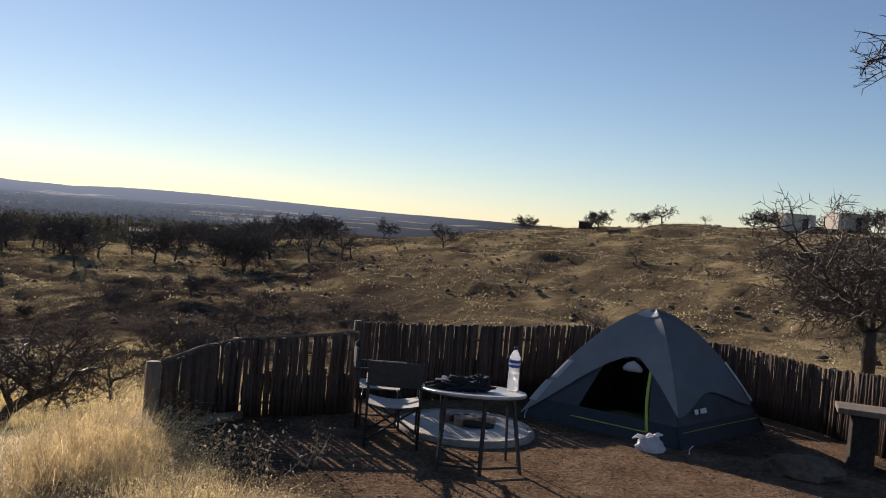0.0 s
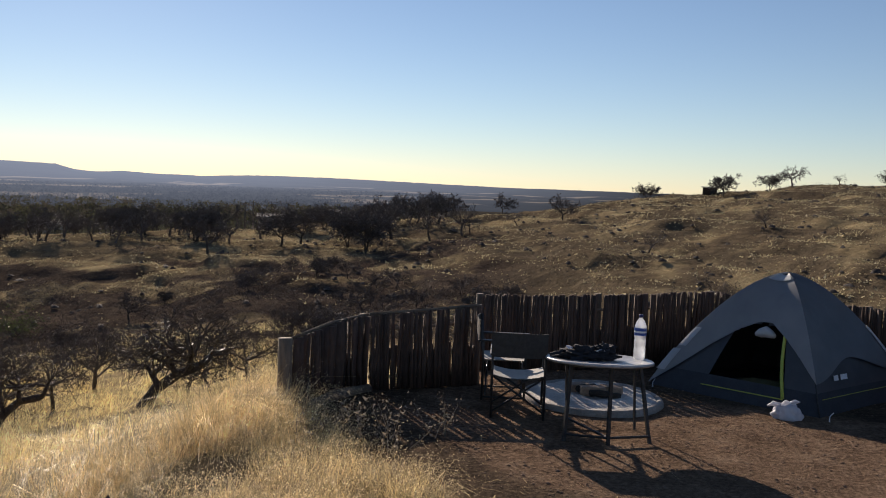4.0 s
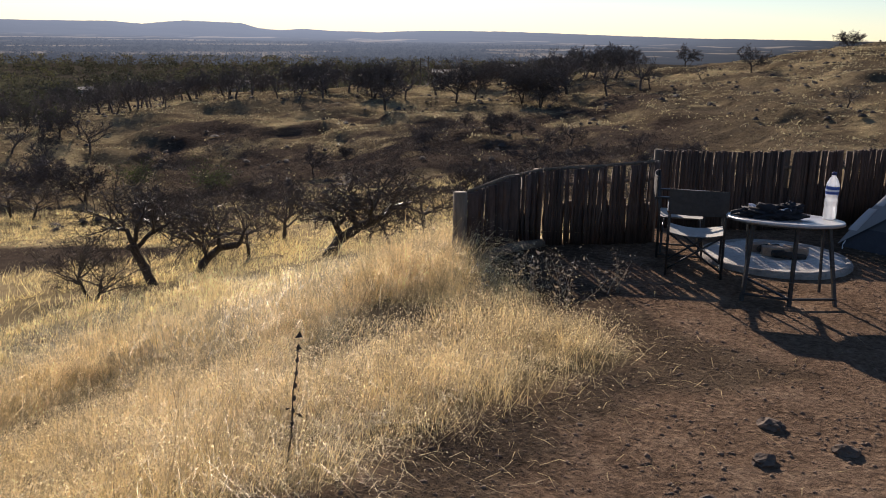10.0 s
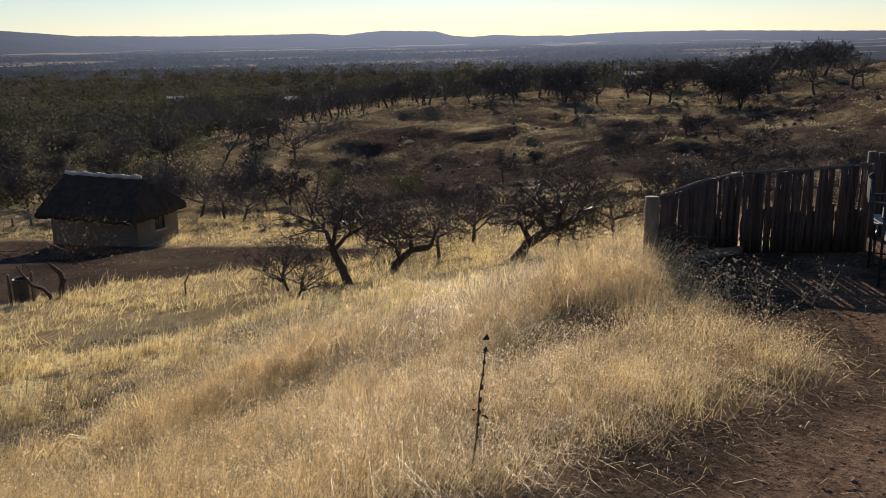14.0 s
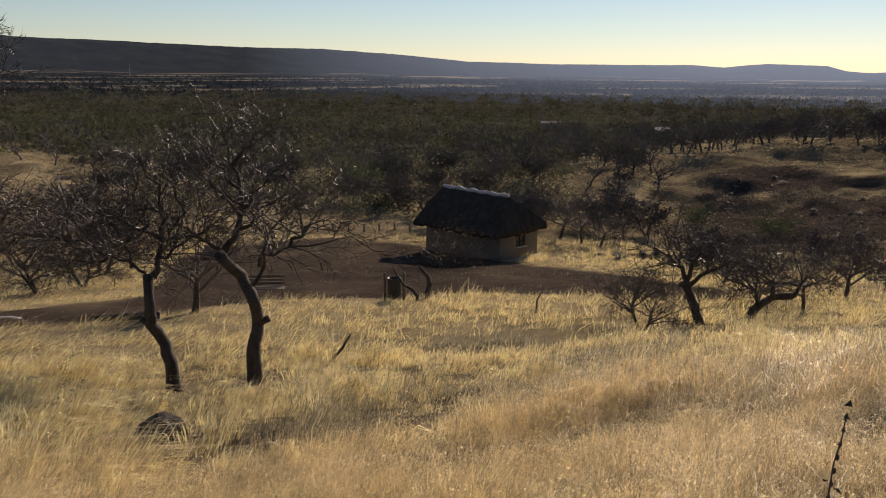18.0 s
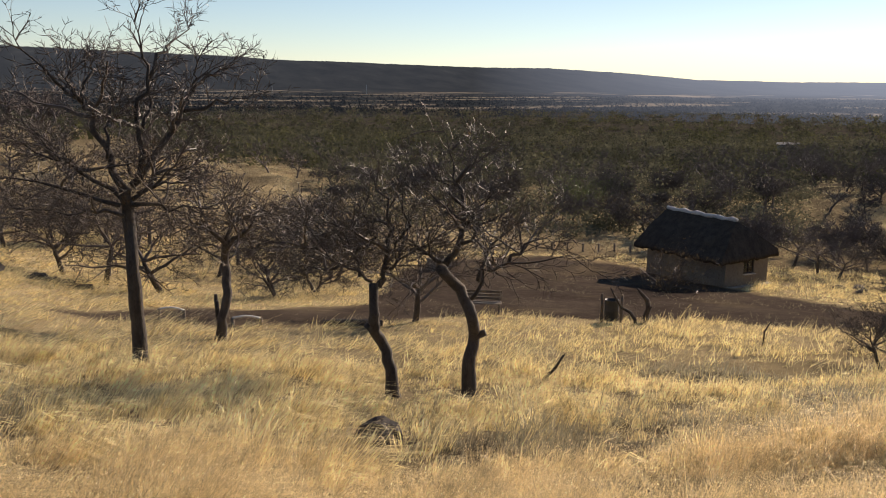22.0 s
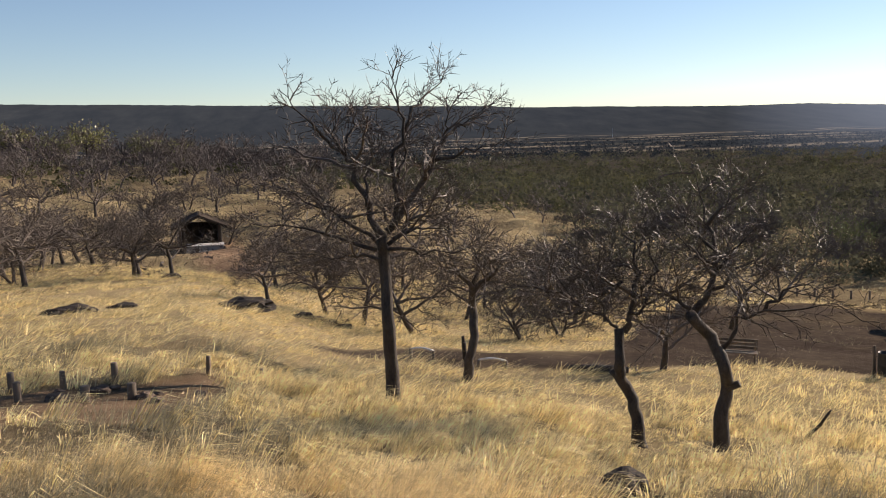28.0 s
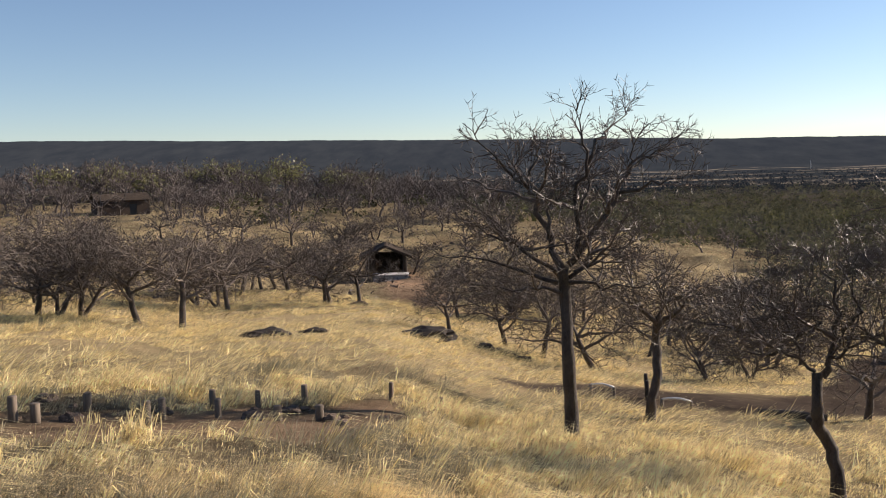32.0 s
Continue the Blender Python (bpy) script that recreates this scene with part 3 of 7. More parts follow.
def sprout(buf, pts, r0, level, R, spec):
    """Side shoots round a line, and their own shoots in turn."""
    n = spec["shoots"][level]
    total = len(pts) - 1
    turn = R.uniform(0, 6.28)
    for k in range(n):
        u = spec.get("start", 0.22) + (1 - spec.get("start", 0.22)) * (k + R.random()) / n
        i = min(int(u * total), total - 1)
        p = pts[i].lerp(pts[i + 1], u * total - i)
        along = (pts[i + 1] - pts[i]).normalized()
        turn += R.uniform(1.6, 3.2)
        side = along.orthogonal().normalized()
        side.rotate(Quaternion(along, turn))
        w = radians(R.uniform(*spec.get("angle", (32, 72))))
        d = along * math.cos(w) + side * math.sin(w)
        d.z = d.z * spec.get("flat", 1.0) + spec["up"]
        d.normalize()
        length = spec["length"][level] * R.uniform(0.55, 1.3) * (1.2 - 0.6 * u)
        r = max(r0 * R.uniform(0.5, 0.72) * (1 - 0.45 * u), spec["fine"])
        steps = spec["steps"][level]
        q = zigzag(p, d, length, steps, spec["crook"], spec["lift"], R)
        if level + 1 == len(spec["shoots"]) and spec.get("sliver"):
            w = d.cross(Vector((R.gauss(0, 1), R.gauss(0, 1), 0.3))).normalized() * spec["fine"]
            m = q[len(q) // 2]
            buf.add([p - w, p + w, m + w * 0.9, m - w * 0.9, q[-1]], [(0, 1, 2, 3), (3, 2, 4)])
            continue
        radii = [max(r * (1 - 0.6 * j / steps), spec["fine"] * 0.75) for j in range(steps + 1)]
        buf.tube(q, radii, spec["sides"][level], cap=False)
        if level + 1 < len(spec["shoots"]):
            sprout(buf, q, r, level + 1, R, spec)


NEAR = dict(shoots=[7, 6, 4], length=[1.05, 0.5, 0.25], steps=[5, 3, 2], sides=[4, 3, 3], sliver=True, crook=0.27, lift=0.0, up=0.02, angle=(35, 80), fine=0.0056)
FARS = dict(sliver=True, shoots=[6, 5, 4], length=[1.05, 0.58, 0.34], steps=[4, 3, 2], sides=[4, 3, 3], crook=0.38, lift=0.01, up=0.05, fine=0.008)


def facing(x, y):
    """Turns local x to the right and local y away, as seen from the viewpoint."""
    return Matrix.Rotation(math.atan2(-x, y), 4, "Z")


def hero_tree(x, y, trunk, limbs, radius, seed, label, spec=NEAR, depth=0.5, stubs=()):
    """A bare tree whose trunk and limbs follow given (across, up) lines; the rest grows by chance."""
    R = random.Random(seed)
    t = thing("thorn_tree", label, "tree", m=pose(x, y, gz(x, y) - 0.05) @ facing(x, y))
    b = Buf()
    tr = [Vector((a, 0.04 * R.gauss(0, 1) * i, h)) for i, (a, h) in enumerate(trunk)]
    fine = [tr[0] + Vector((0, 0, -0.15))]
    for i in range(len(tr) - 1):
        for k in range(3):
            fine.append(tr[i].lerp(tr[i + 1], k / 3) + Vector((R.gauss(0, 0.012), R.gauss(0, 0.012), 0)))
    fine.append(tr[-1])
    n = len(fine)
    b.tube(fine, [radius * (1.25 - 0.25 * min(1, 4 * i / n)) * (1 - 0.28 * i / n) * R.uniform(0.93, 1.07) for i in range(n)], 10)
    for a, h, ea, eh in stubs:
        b.tube([(a, 0, h), (ea, -0.03, eh)], [radius * 0.6, radius * 0.5], 7)
    part("trunk", b, M_BARK, t, "dark rough bark", True)
    twigs = Buf()
    for li in limbs:
        lb = Buf()
        dy = R.uniform(-depth, depth)
        ht = trunk[-1][1]
        if len(limbs) > 7:
            li = [(a * 0.95, ht + (h - ht) * 0.91) for a, h in li]
        else:
            li = [(a * (1 - 0.07 * min(1, max(0, h - ht))), h - 0.16 * max(0, h - ht)) for a, h in li]
        m = len(li)
        pts = []
        for i in range(m - 1):
            for k in range(3):
                u = (i + k / 3) / (m - 1)
                a, h = [li[i][c] + (li[i + 1][c] - li[i][c]) * k / 3 for c in (0, 1)]
                w = 0.035 if (i + k) else 0
                pts.append(Vector((a + R.gauss(0, w), dy * u + R.gauss(0, w), h + R.gauss(0, w))))
        pts.append(Vector((li[-1][0], dy, li[-1][1])))
        m = len(pts)
        main = len(limbs) < 8 or (li[-1][1] > ht + 1.3 and li[0][1] < ht + 0.4)
        rl = radius * (R.uniform(0.5, 0.62) if main else R.uniform(0.26, 0.34))
        lb.tube(pts, [max(rl * (1 - i / (m - 1)) ** 0.95, 0.007) for i in range(m)], 8)
        part("limb", lb, M_BARK, t, smooth=True)
        sprout(twigs, pts, rl * 0.62, 0, R, spec)
        sprout(twigs, pts, rl * 0.4, 0, R, dict(spec, shoots=[5, 4, 3], length=[0.6, 0.34, 0.2], start=0.5))
        for s in (-1, 1):      # limbs that come forward and go back
            if len(limbs) > 2 and (len(limbs) < 8 or li[0][1] < ht + 0.6):
                p0 = pts[len(pts) // 3]
                q = zigzag(p0, Vector((R.gauss(0, 0.5), s * R.uniform(0.6, 1.2), R.uniform(0.1, 0.8))).normalized(), R.uniform(0.9, 1.6), 6, 0.36, 0.03, R)
                twigs.tube(q, [rl * 0.6 * (1 - 0.11 * j) for j in range(7)], 5, cap=False)
                sprout(twigs, q, rl * 0.45, 0, R, spec)
    part("crown", twigs, M_TWIG, t, "tangle of thin bare thorny twigs")
    return t


def wild_tree(height, spread, seed, spec=FARS, leaves=None, nleaf=0, stems=1, lean=0.15, limbs=7, label="", twig=None, dense=1.0):
    """A bare spreading tree of the bush, grown by chance, at the origin."""
    R = random.Random(seed)
    t = thing("bush_tree", label, "tree")
    b, tw, tips = Buf(), Buf(), []
    sc = dict(spec)
    sc["length"] = [v * height / 4.2 for v in spec["length"]]
    sc["shoots"] = [max(2, round(v * dense)) for v in spec["shoots"]]
    for s in range(stems):
        d = Vector((R.gauss(0, lean * (1 + stems * 0.5)), R.gauss(0, lean * (1 + stems * 0.5)), 1)).normalized()
        th = height * R.uniform(0.32, 0.44)
        pts = zigzag(Vector((R.gauss(0, 0.1), R.gauss(0, 0.1), -0.2)), d, th, 6, 0.24, 0.07, R)
        r = 0.027 * height * R.uniform(0.8, 1.1) / stems ** 0.5
        b.tube(pts, [r * (1.25 - 0.09 * i) for i in range(7)], 7)
        turn = R.uniform(0, 6.28)
        for k in range(limbs):
            turn += 2.4 + R.uniform(-0.5, 0.5)
            rise = R.uniform(0.1, 1.5)
            out = Vector((math.cos(turn) * spread, math.sin(turn) * spread, rise)).normalized()
            p0 = pts[R.choice((4, 5, 6, 6))]
            q = zigzag(p0, out, height * R.uniform(0.42, 0.6) * (1.1 - 0.18 * rise), 7, 0.34, 0.04 if rise < 0.5 else -0.02, R)
            rl = r * R.uniform(0.5, 0.68)
            tw.tube(q, [max(rl * (1 - 0.115 * j), spec["fine"]) for j in range(8)], 5, cap=False)
            sprout(tw, q, rl * 0.6, 0, R, sc)
            tips += q[3:]
    part("trunk", b, M_BARK, t, smooth=True)
    part("crown", tw, twig or M_TWIG_FAR, t)
    if leaves:
        lf = Buf()
        for k in range(nleaf):
            c = R.choice(tips) + Vector((R.gauss(0, 0.35), R.gauss(0, 0.35), R.gauss(0, 0.3)))
            s = 0.085 * R.uniform(0.6, 1.5)
            m = Matrix.Translation(c) @ Euler((R.uniform(0, 6), R.uniform(0, 6), R.uniform(0, 6))).to_matrix().to_4x4()
            lf.add([m @ Vector(v) for v in ((-s, 0, 0), (0, -s * 0.6, 0), (s, 0, 0), (0, s * 0.6, 0))], [(0, 1, 2, 3)])
        part("foliage", lf, leaves, t)
    return t


FAN = dict(NEAR, shoots=[6, 6, 4], length=[0.58, 0.32, 0.18], angle=(24, 62), crook=0.2, up=0.06, fine=0.0046)
hero_tree(-14.99, 0.48, [(0, 0), (-0.01, 0.85), (-0.03, 1.74), (-0.06, 2.62), (-0.1, 3.05)],
          [[(-0.10, 3.00), (-0.34, 3.58), (-0.59, 4.30), (-0.70, 4.58), (-1.15, 4.92), (-1.49, 5.40), (-1.82, 5.78)],
           [(-0.70, 4.58), (-0.62, 4.92), (-0.48, 5.21), (-0.36, 5.40)],
           [(-0.70, 4.58), (-0.86, 4.92), (-0.79, 5.30)],
           [(-0.34, 3.58), (-0.34, 4.10), (-0.17, 4.49), (0.00, 4.92), (-0.19, 5.21)],
           [(0.00, 3.10), (0.21, 3.72), (0.14, 4.39), (0.36, 4.97), (0.24, 5.54), (0.12, 6.02)],
           [(0.36, 4.97), (0.67, 5.49), (0.91, 5.73), (1.17, 6.10)],
           [(0.22, 4.10), (0.43, 4.58), (0.48, 5.06), (0.67, 5.30)],
           [(0.10, 3.24), (0.43, 3.72), (0.81, 4.25), (1.05, 4.77), (1.10, 5.11), (1.36, 5.59)],
           [(0.91, 4.41), (1.34, 4.51), (1.68, 4.63), (2.35, 4.73)],
           [(1.05, 4.76), (1.34, 5.01), (1.68, 5.16), (2.01, 5.40)],
           [(-0.14, 2.86), (-0.77, 3.38), (-1.44, 3.77), (-2.01, 4.01)],
           [(-0.77, 3.36), (-1.25, 3.82), (-1.77, 4.30)],
           [(-0.19, 2.76), (-1.15, 3.10), (-1.63, 3.19), (-2.49, 3.29)],
           [(-0.14, 2.57), (-0.58, 2.67), (-1.05, 2.62), (-1.82, 2.81)],
           [(0.10, 2.95), (0.38, 3.29), (0.96, 3.34), (1.53, 3.58)],
           [(0.00, 2.76), (0.48, 2.67), (0.96, 2.67), (1.82, 2.81)],
           [(0.00, 2.86), (0.38, 3.05), (0.86, 3.10), (1.34, 3.00)]],
          0.125, 3, "tall bare thorn tree with forked crown above dry grass", spec=FAN, depth=0.9)
hero_tree(-13.3, 4.36, [(0, 0), (-0.07, 0.55), (-0.19, 0.99), (-0.33, 1.23), (-0.3, 1.52), (-0.33, 2.0)],
          [[(-0.37, 2.03), (-0.75, 2.25), (-1.18, 2.55), (-1.52, 3.06), (-1.74, 3.27)],
           [(-0.92, 2.33), (-1.31, 2.25), (-1.69, 2.14)],
           [(-0.28, 1.95), (-0.15, 2.33), (-0.03, 2.97), (-0.24, 3.66), (-0.37, 4.00)],
           [(0.00, 2.72), (0.27, 3.06), (0.15, 3.57), (0.10, 4.13)],
           [(-0.58, 2.12), (-0.67, 2.55), (-0.97, 2.93), (-1.09, 3.36)],
           [(-0.20, 2.29), (0.19, 2.46), (0.62, 2.76)],
           [(-1.18, 2.55), (-1.65, 2.72), (-2.12, 2.85)],
           [(-0.05, 2.97), (-0.41, 3.15), (-0.67, 3.49)],
           [(-0.67, 2.55), (-0.37, 2.80), (-0.45, 3.23)]],
          0.105, 11, "crooked bare thorn tree with a sawn stub on its trunk", depth=0.8, spec=dict(FAN, shoots=[6, 5, 4], length=[0.7, 0.38, 0.2], up=0.03, crook=0.3), stubs=[(-0.33, 1.2, -0.46, 1.33)])
hero_tree(-12.87, 5.5, [(0, 0), (0.01, 0.61), (0.1, 1.09), (0.05, 1.47), (-0.17, 1.88), (-0.45, 2.3)],
          [[(-0.48, 2.30), (-0.78, 2.44), (-1.20, 2.74)],
           [(-0.42, 2.27), (-0.14, 2.65), (-0.12, 3.33), (-0.31, 4.01), (-0.53, 4.69)],
           [(-0.08, 2.99), (0.15, 3.33), (0.58, 3.75)],
           [(-0.10, 3.08), (-0.48, 3.33), (-1.03, 3.92)],
           [(0.03, 1.64), (0.24, 2.14), (0.66, 2.31), (1.51, 2.48), (2.27, 2.23)],
           [(0.14, 1.97), (0.24, 2.48), (0.58, 2.82), (1.25, 3.16)],
           [(-0.14, 2.65), (0.24, 2.99), (0.66, 3.29)],
           [(-0.23, 3.75), (0.07, 4.09), (0.15, 4.35)],
           [(-0.12, 3.33), (-0.44, 3.58), (-0.69, 4.18)],
           [(0.66, 2.31), (0.96, 2.65), (1.42, 2.78)]],
          0.115, 5, "leaning bare thorn tree with a cut branch stub", depth=0.8, spec=dict(FAN, shoots=[6, 5, 4], length=[0.7, 0.38, 0.2], up=0.03, crook=0.3), stubs=[(0.1, 1.08, 0.27, 1.16)])
hero_tree(-13.37, 17.47, [(0, 0), (-0.18, 0.5), (-0.37, 0.95), (-0.43, 1.17)],
          [[(-0.43, 1.17), (-0.61, 1.61), (-1.08, 1.92), (-1.61, 2.16)],
           [(-0.4, 1.17), (-0.27, 1.67), (-0.1, 2.24), (0.05, 2.5)],
           [(-0.36, 1.0), (0.08, 1.51), (0.51, 1.79), (1.0, 1.84)]],
          0.12, 21, "low spreading bare thorn tree on the slope", spec=dict(NEAR, shoots=[6, 5, 3], fine=0.0065), stubs=[(-0.36, 0.95, -0.56, 1.08)])
hero_tree(-12.86, 18.46, [(0, 0), (0.23, 0.45), (0.65, 0.74), (1.09, 0.85)],
          [[(0.28, 0.48), (0.15, 0.98), (-0.27, 1.44)], [(0.65, 0.74), (0.59, 1.2), (0.31, 1.65)], [(1.09, 0.85), (1.32, 1.33), (1.76, 1.55)]],
          0.11, 22, "low bare thorn tree leaning over the grass", spec=dict(NEAR, shoots=[6, 5, 3], fine=0.0065))
hero_tree(-10.65, 21.51, [(0, 0), (0.34, 0.55), (0.89, 0.89), (1.43, 1.12)],
          [[(0.42, 0.6), (0.11, 1.08), (-0.44, 1.39)], [(0.89, 0.89), (0.65, 1.4), (0.33, 2.02)],
           [(1.43, 1.12), (1.88, 1.57), (2.33, 2.2)], [(1.12, 1.0), (1.27, 1.56), (1.18, 2.34)]],
          0.16, 23, "wide bare thorn tree with a leaning trunk", spec=dict(NEAR, shoots=[6, 5, 3], fine=0.0065), depth=1.0)
hero_tree(-21.85, 2.6, [(0, 0), (0.07, 0.61), (0.23, 1.19), (0.17, 1.91), (0.21, 2.48)],
          [[(0.21, 2.48), (-0.2, 3.06), (-0.76, 3.35)], [(0.21, 2.41), (0.36, 3.19), (0.23, 4.04)], [(0.2, 2.34), (0.77, 2.91), (1.05, 3.61)]],
          0.13, 24, "bare thorn tree with knotty trunk beside the track")

# ---- trees of the bush ----
MID = dict(FARS, shoots=[7, 5, 4], sides=[3, 3, 3], steps=[4, 2, 2], fine=0.0085)
THIN = dict(FARS, shoots=[5, 4, 3], sides=[3, 3, 3], steps=[3, 2, 2], fine=0.014)
THICK = dict(FARS, shoots=[6, 4, 5], sides=[3, 3, 3], steps=[3, 1, 2], fine=0.021)
BARE = "bare grey thorn tree standing in dry grass"
DARK = "dark bare bush tree with dense twigs"
YEL = "tree with sparse yellow-green leaves on the hill"
protos = {
    "mid": [wild_tree(4.0, 1.15, s, MID, stems=st, lean=0.22, label=BARE, twig=M_TWIG_GREY) for s, st in ((101, 1), (102, 2), (103, 1), (104, 1))],
    "thin": [wild_tree(4.0, 1.1, s, THIN, stems=st, lean=0.18, label=BARE, twig=M_TWIG_GREY) for s, st in ((111, 1), (112, 1), (113, 2), (114, 1))],
    "thick": [wild_tree(4.0, 1.05, s, THICK, stems=st, lean=0.2, limbs=8, label=DARK, twig=M_TWIG_FAR) for s, st in ((121, 1), (122, 2), (123, 1))],
    "yellow": [wild_tree(4.0, 0.9, s, THIN, stems=2, lean=0.12, leaves=M_LEAF_YEL, nleaf=900, label=YEL) for s in (131, 132)],
}
for ps in protos.values():
    for q in ps:
        q["used"] = 0
TR = random.Random(5)


def plant(kind, az, d, h, turn=None, which=None, group=""):
    ps = protos[kind]
    if az > 84 and kind != "yellow":
        h *= 1.25 if az > 100 and d < 60 else 1.1
    elif d > 98 and az < 30:
        h *= 1.15
    elif 60 < az <= 84 and d < 60:
        h *= 1.15
    q = ps[TR.randrange(len(ps)) if which is None else which]
    a = radians(az)
    x, y = -math.sin(a) * d, math.cos(a) * d
    s = h / 4.0
    m = pose(x, y, gz(x, y) - 0.05, 0, 0, TR.uniform(0, 360) if turn is None else turn) @ Matrix.Scale(s, 4)
    if not q["used"]:
        q["used"] = 1
        q.matrix_world = m
        t = q
    else:
        k = q.scale.copy()
        t = copy_thing(q, m)
        t.matrix_basis = m
    if group:
        t["group"] = group
    return t


# by the track and on the slope
for az, d, h, w in ((89.9, 38, 4.2, 0), (92.2, 40, 3.8, 2), (86.4, 36, 4.6, 3), (76.9, 38, 3.2, 1), (79.5, 36, 3.4, 1), (70.2, 28, 3.6, 2),
                    (95.9, 38, 3.4, 0), (81.9, 50, 3.4, 3), (63.5, 62, 3.2, 0), (115.7, 37, 4.0, 2), (112.8, 36, 4.5, 0), (121.3, 40, 4.2, 3), (120.2, 39, 4.0, 1),
                    (118.8, 38.5, 4.2, 1), (125, 36, 4.2, 0), (103.6, 50, 4.0, 3), (101.7, 48, 3.6, 0), (109.3, 56, 4.0, 2), (108.1, 62, 4.4, 0), (107.0, 62, 4.2, 3),
                    (34, 30, 2.7, 1), (31.5, 27, 2.4, 0), (29, 33, 3.0, 2), (24, 28, 2.6, 3), (22, 27, 2.6, 1), (20, 30, 2.8, 0), (36.5, 36, 2.8, 3), (41, 20.5, 2.2, 1),
                    (45.3, 57, 3.6, 0), (44.2, 55, 3.2, 3), (46.6, 60, 3.8, 2), (42.5, 60, 3.0, 0), (-9.7, 46, 3.8, 0), (5.5, 42, 3.4, 1)):
    plant("mid", az, d, h, which=w)
hero_tree(6.87, 13.9, [(0.00, -0.04), (-0.03, 1.00), (-0.04, 1.31), (-0.04, 1.60)],
          [[(-0.04, 1.60), (-0.25, 1.88), (-0.54, 2.16), (-0.89, 2.70), (-1.30, 3.18), (-1.68, 3.39)],
           [(-0.04, 1.60), (0.10, 1.70), (0.31, 2.02), (0.42, 2.29), (0.71, 2.61)],
           [(-0.05, 1.58), (-0.07, 2.02), (0.03, 2.44), (-0.09, 2.88)],
           [(-0.13, 1.76), (-0.45, 1.89), (-0.80, 1.94), (-1.16, 2.07)],
           [(-0.54, 2.16), (-0.71, 2.34), (-1.16, 2.52)],
           [(0.03, 2.44), (0.27, 2.79), (0.36, 3.14)],
           [(0.31, 2.02), (0.71, 2.07), (1.16, 2.34)],
           [(-0.25, 1.88), (-0.36, 2.34), (-0.45, 2.70)]],
          0.13, 139, "dense bare thorn tree behind the fence", spec=dict(NEAR, shoots=[7, 6, 4], length=[0.8, 0.45, 0.24]), depth=1.2)
hero_tree(8.3, 10.0, [(0, 0), (0.06, 1.0), (-0.02, 2.0), (-0.1, 2.8)],
          [[(-0.1, 2.8), (-1.1, 4.1), (-2.3, 5.2), (-3.5, 5.9)], [(-1.1, 4.1), (-2.3, 4.8), (-3.6, 5.3)],
           [(-0.1, 2.8), (0.4, 4.0), (0.7, 5.4)], [(0.0, 2.6), (1.2, 3.5), (2.1, 4.0)]],
          0.14, 140, "bare thorn tree at the edge of the camp", depth=0.3)
# single trees of the opposite slope and its crest
for az, d, h in ((22.7, 100, 5.0), (18, 106, 5), (16.8, 108, 4.6), (13.8, 104, 5.2), (12.6, 100, 5.6), (11, 108, 5.0), (7.5, 142, 4.6), (3.8, 148, 4.0), (0, 126, 4.0)):
    plant("thick", az, d, h)
for az, d, h in ((-5.3, 152, 3.4), (-9.8, 142, 4.0), (-12.5, 146, 3.2), (-13.8, 144, 3.2), (-19.2, 138, 3.2), (-19.9, 140, 3.7), (-22.9, 152, 2.9), (-26.1, 138, 4.4), (-28, 120, 5.6)):
    plant("thick", az, d, h)
for az, d, h in ((8.4, 104, 3.6), (-16.3, 142, 1.6), (-5.5, 82, 2.8), (-12.4, 92, 2.6), (2.8, 118, 2.6), (5.8, 110, 2.8), (-22, 70, 3.6), (-24, 60, 4), (-27, 66, 4.4), (-20, 86, 3.2), (-29, 48, 4.5)):
    plant("thin", az, d, h)
# thickets of the gully and trees of the wooded hill
for k in range(34):
    plant("thick", TR.uniform(3, 38), TR.uniform(42, 84), TR.uniform(1.4, 2.6))
for k in range(22):
    plant("thick", TR.uniform(8, 36), TR.uniform(112, 138), TR.uniform(3.6, 5.4))
for k in range(44):
    plant("thick", TR.uniform(41, 76), TR.uniform(63, 104), TR.uniform(2.4, 4.0))
for k in range(16):
    plant("mid", TR.uniform(102.5, 129), TR.uniform(44, 76), TR.uniform(3.4, 4.6))
for k in range(22):
    plant("mid", TR.uniform(74, 97), TR.uniform(40, 68), TR.uniform(3.0, 4.2))
for k in range(30):
    plant("thin", TR.uniform(84, 128), TR.uniform(76, 98), TR.uniform(3.0, 4.4))
for az, d, h in ((117, 150, 7.5), (114.2, 152, 7), (110.3, 158, 8), (108.4, 156, 7.5), (106.2, 160, 8.5), (103, 158, 7), (119.8, 148, 7), (112, 165, 7), (101, 160, 6)):
    plant("yellow", az, d, h)
for ps in protos.values():
    for q in ps:
        del q["used"]


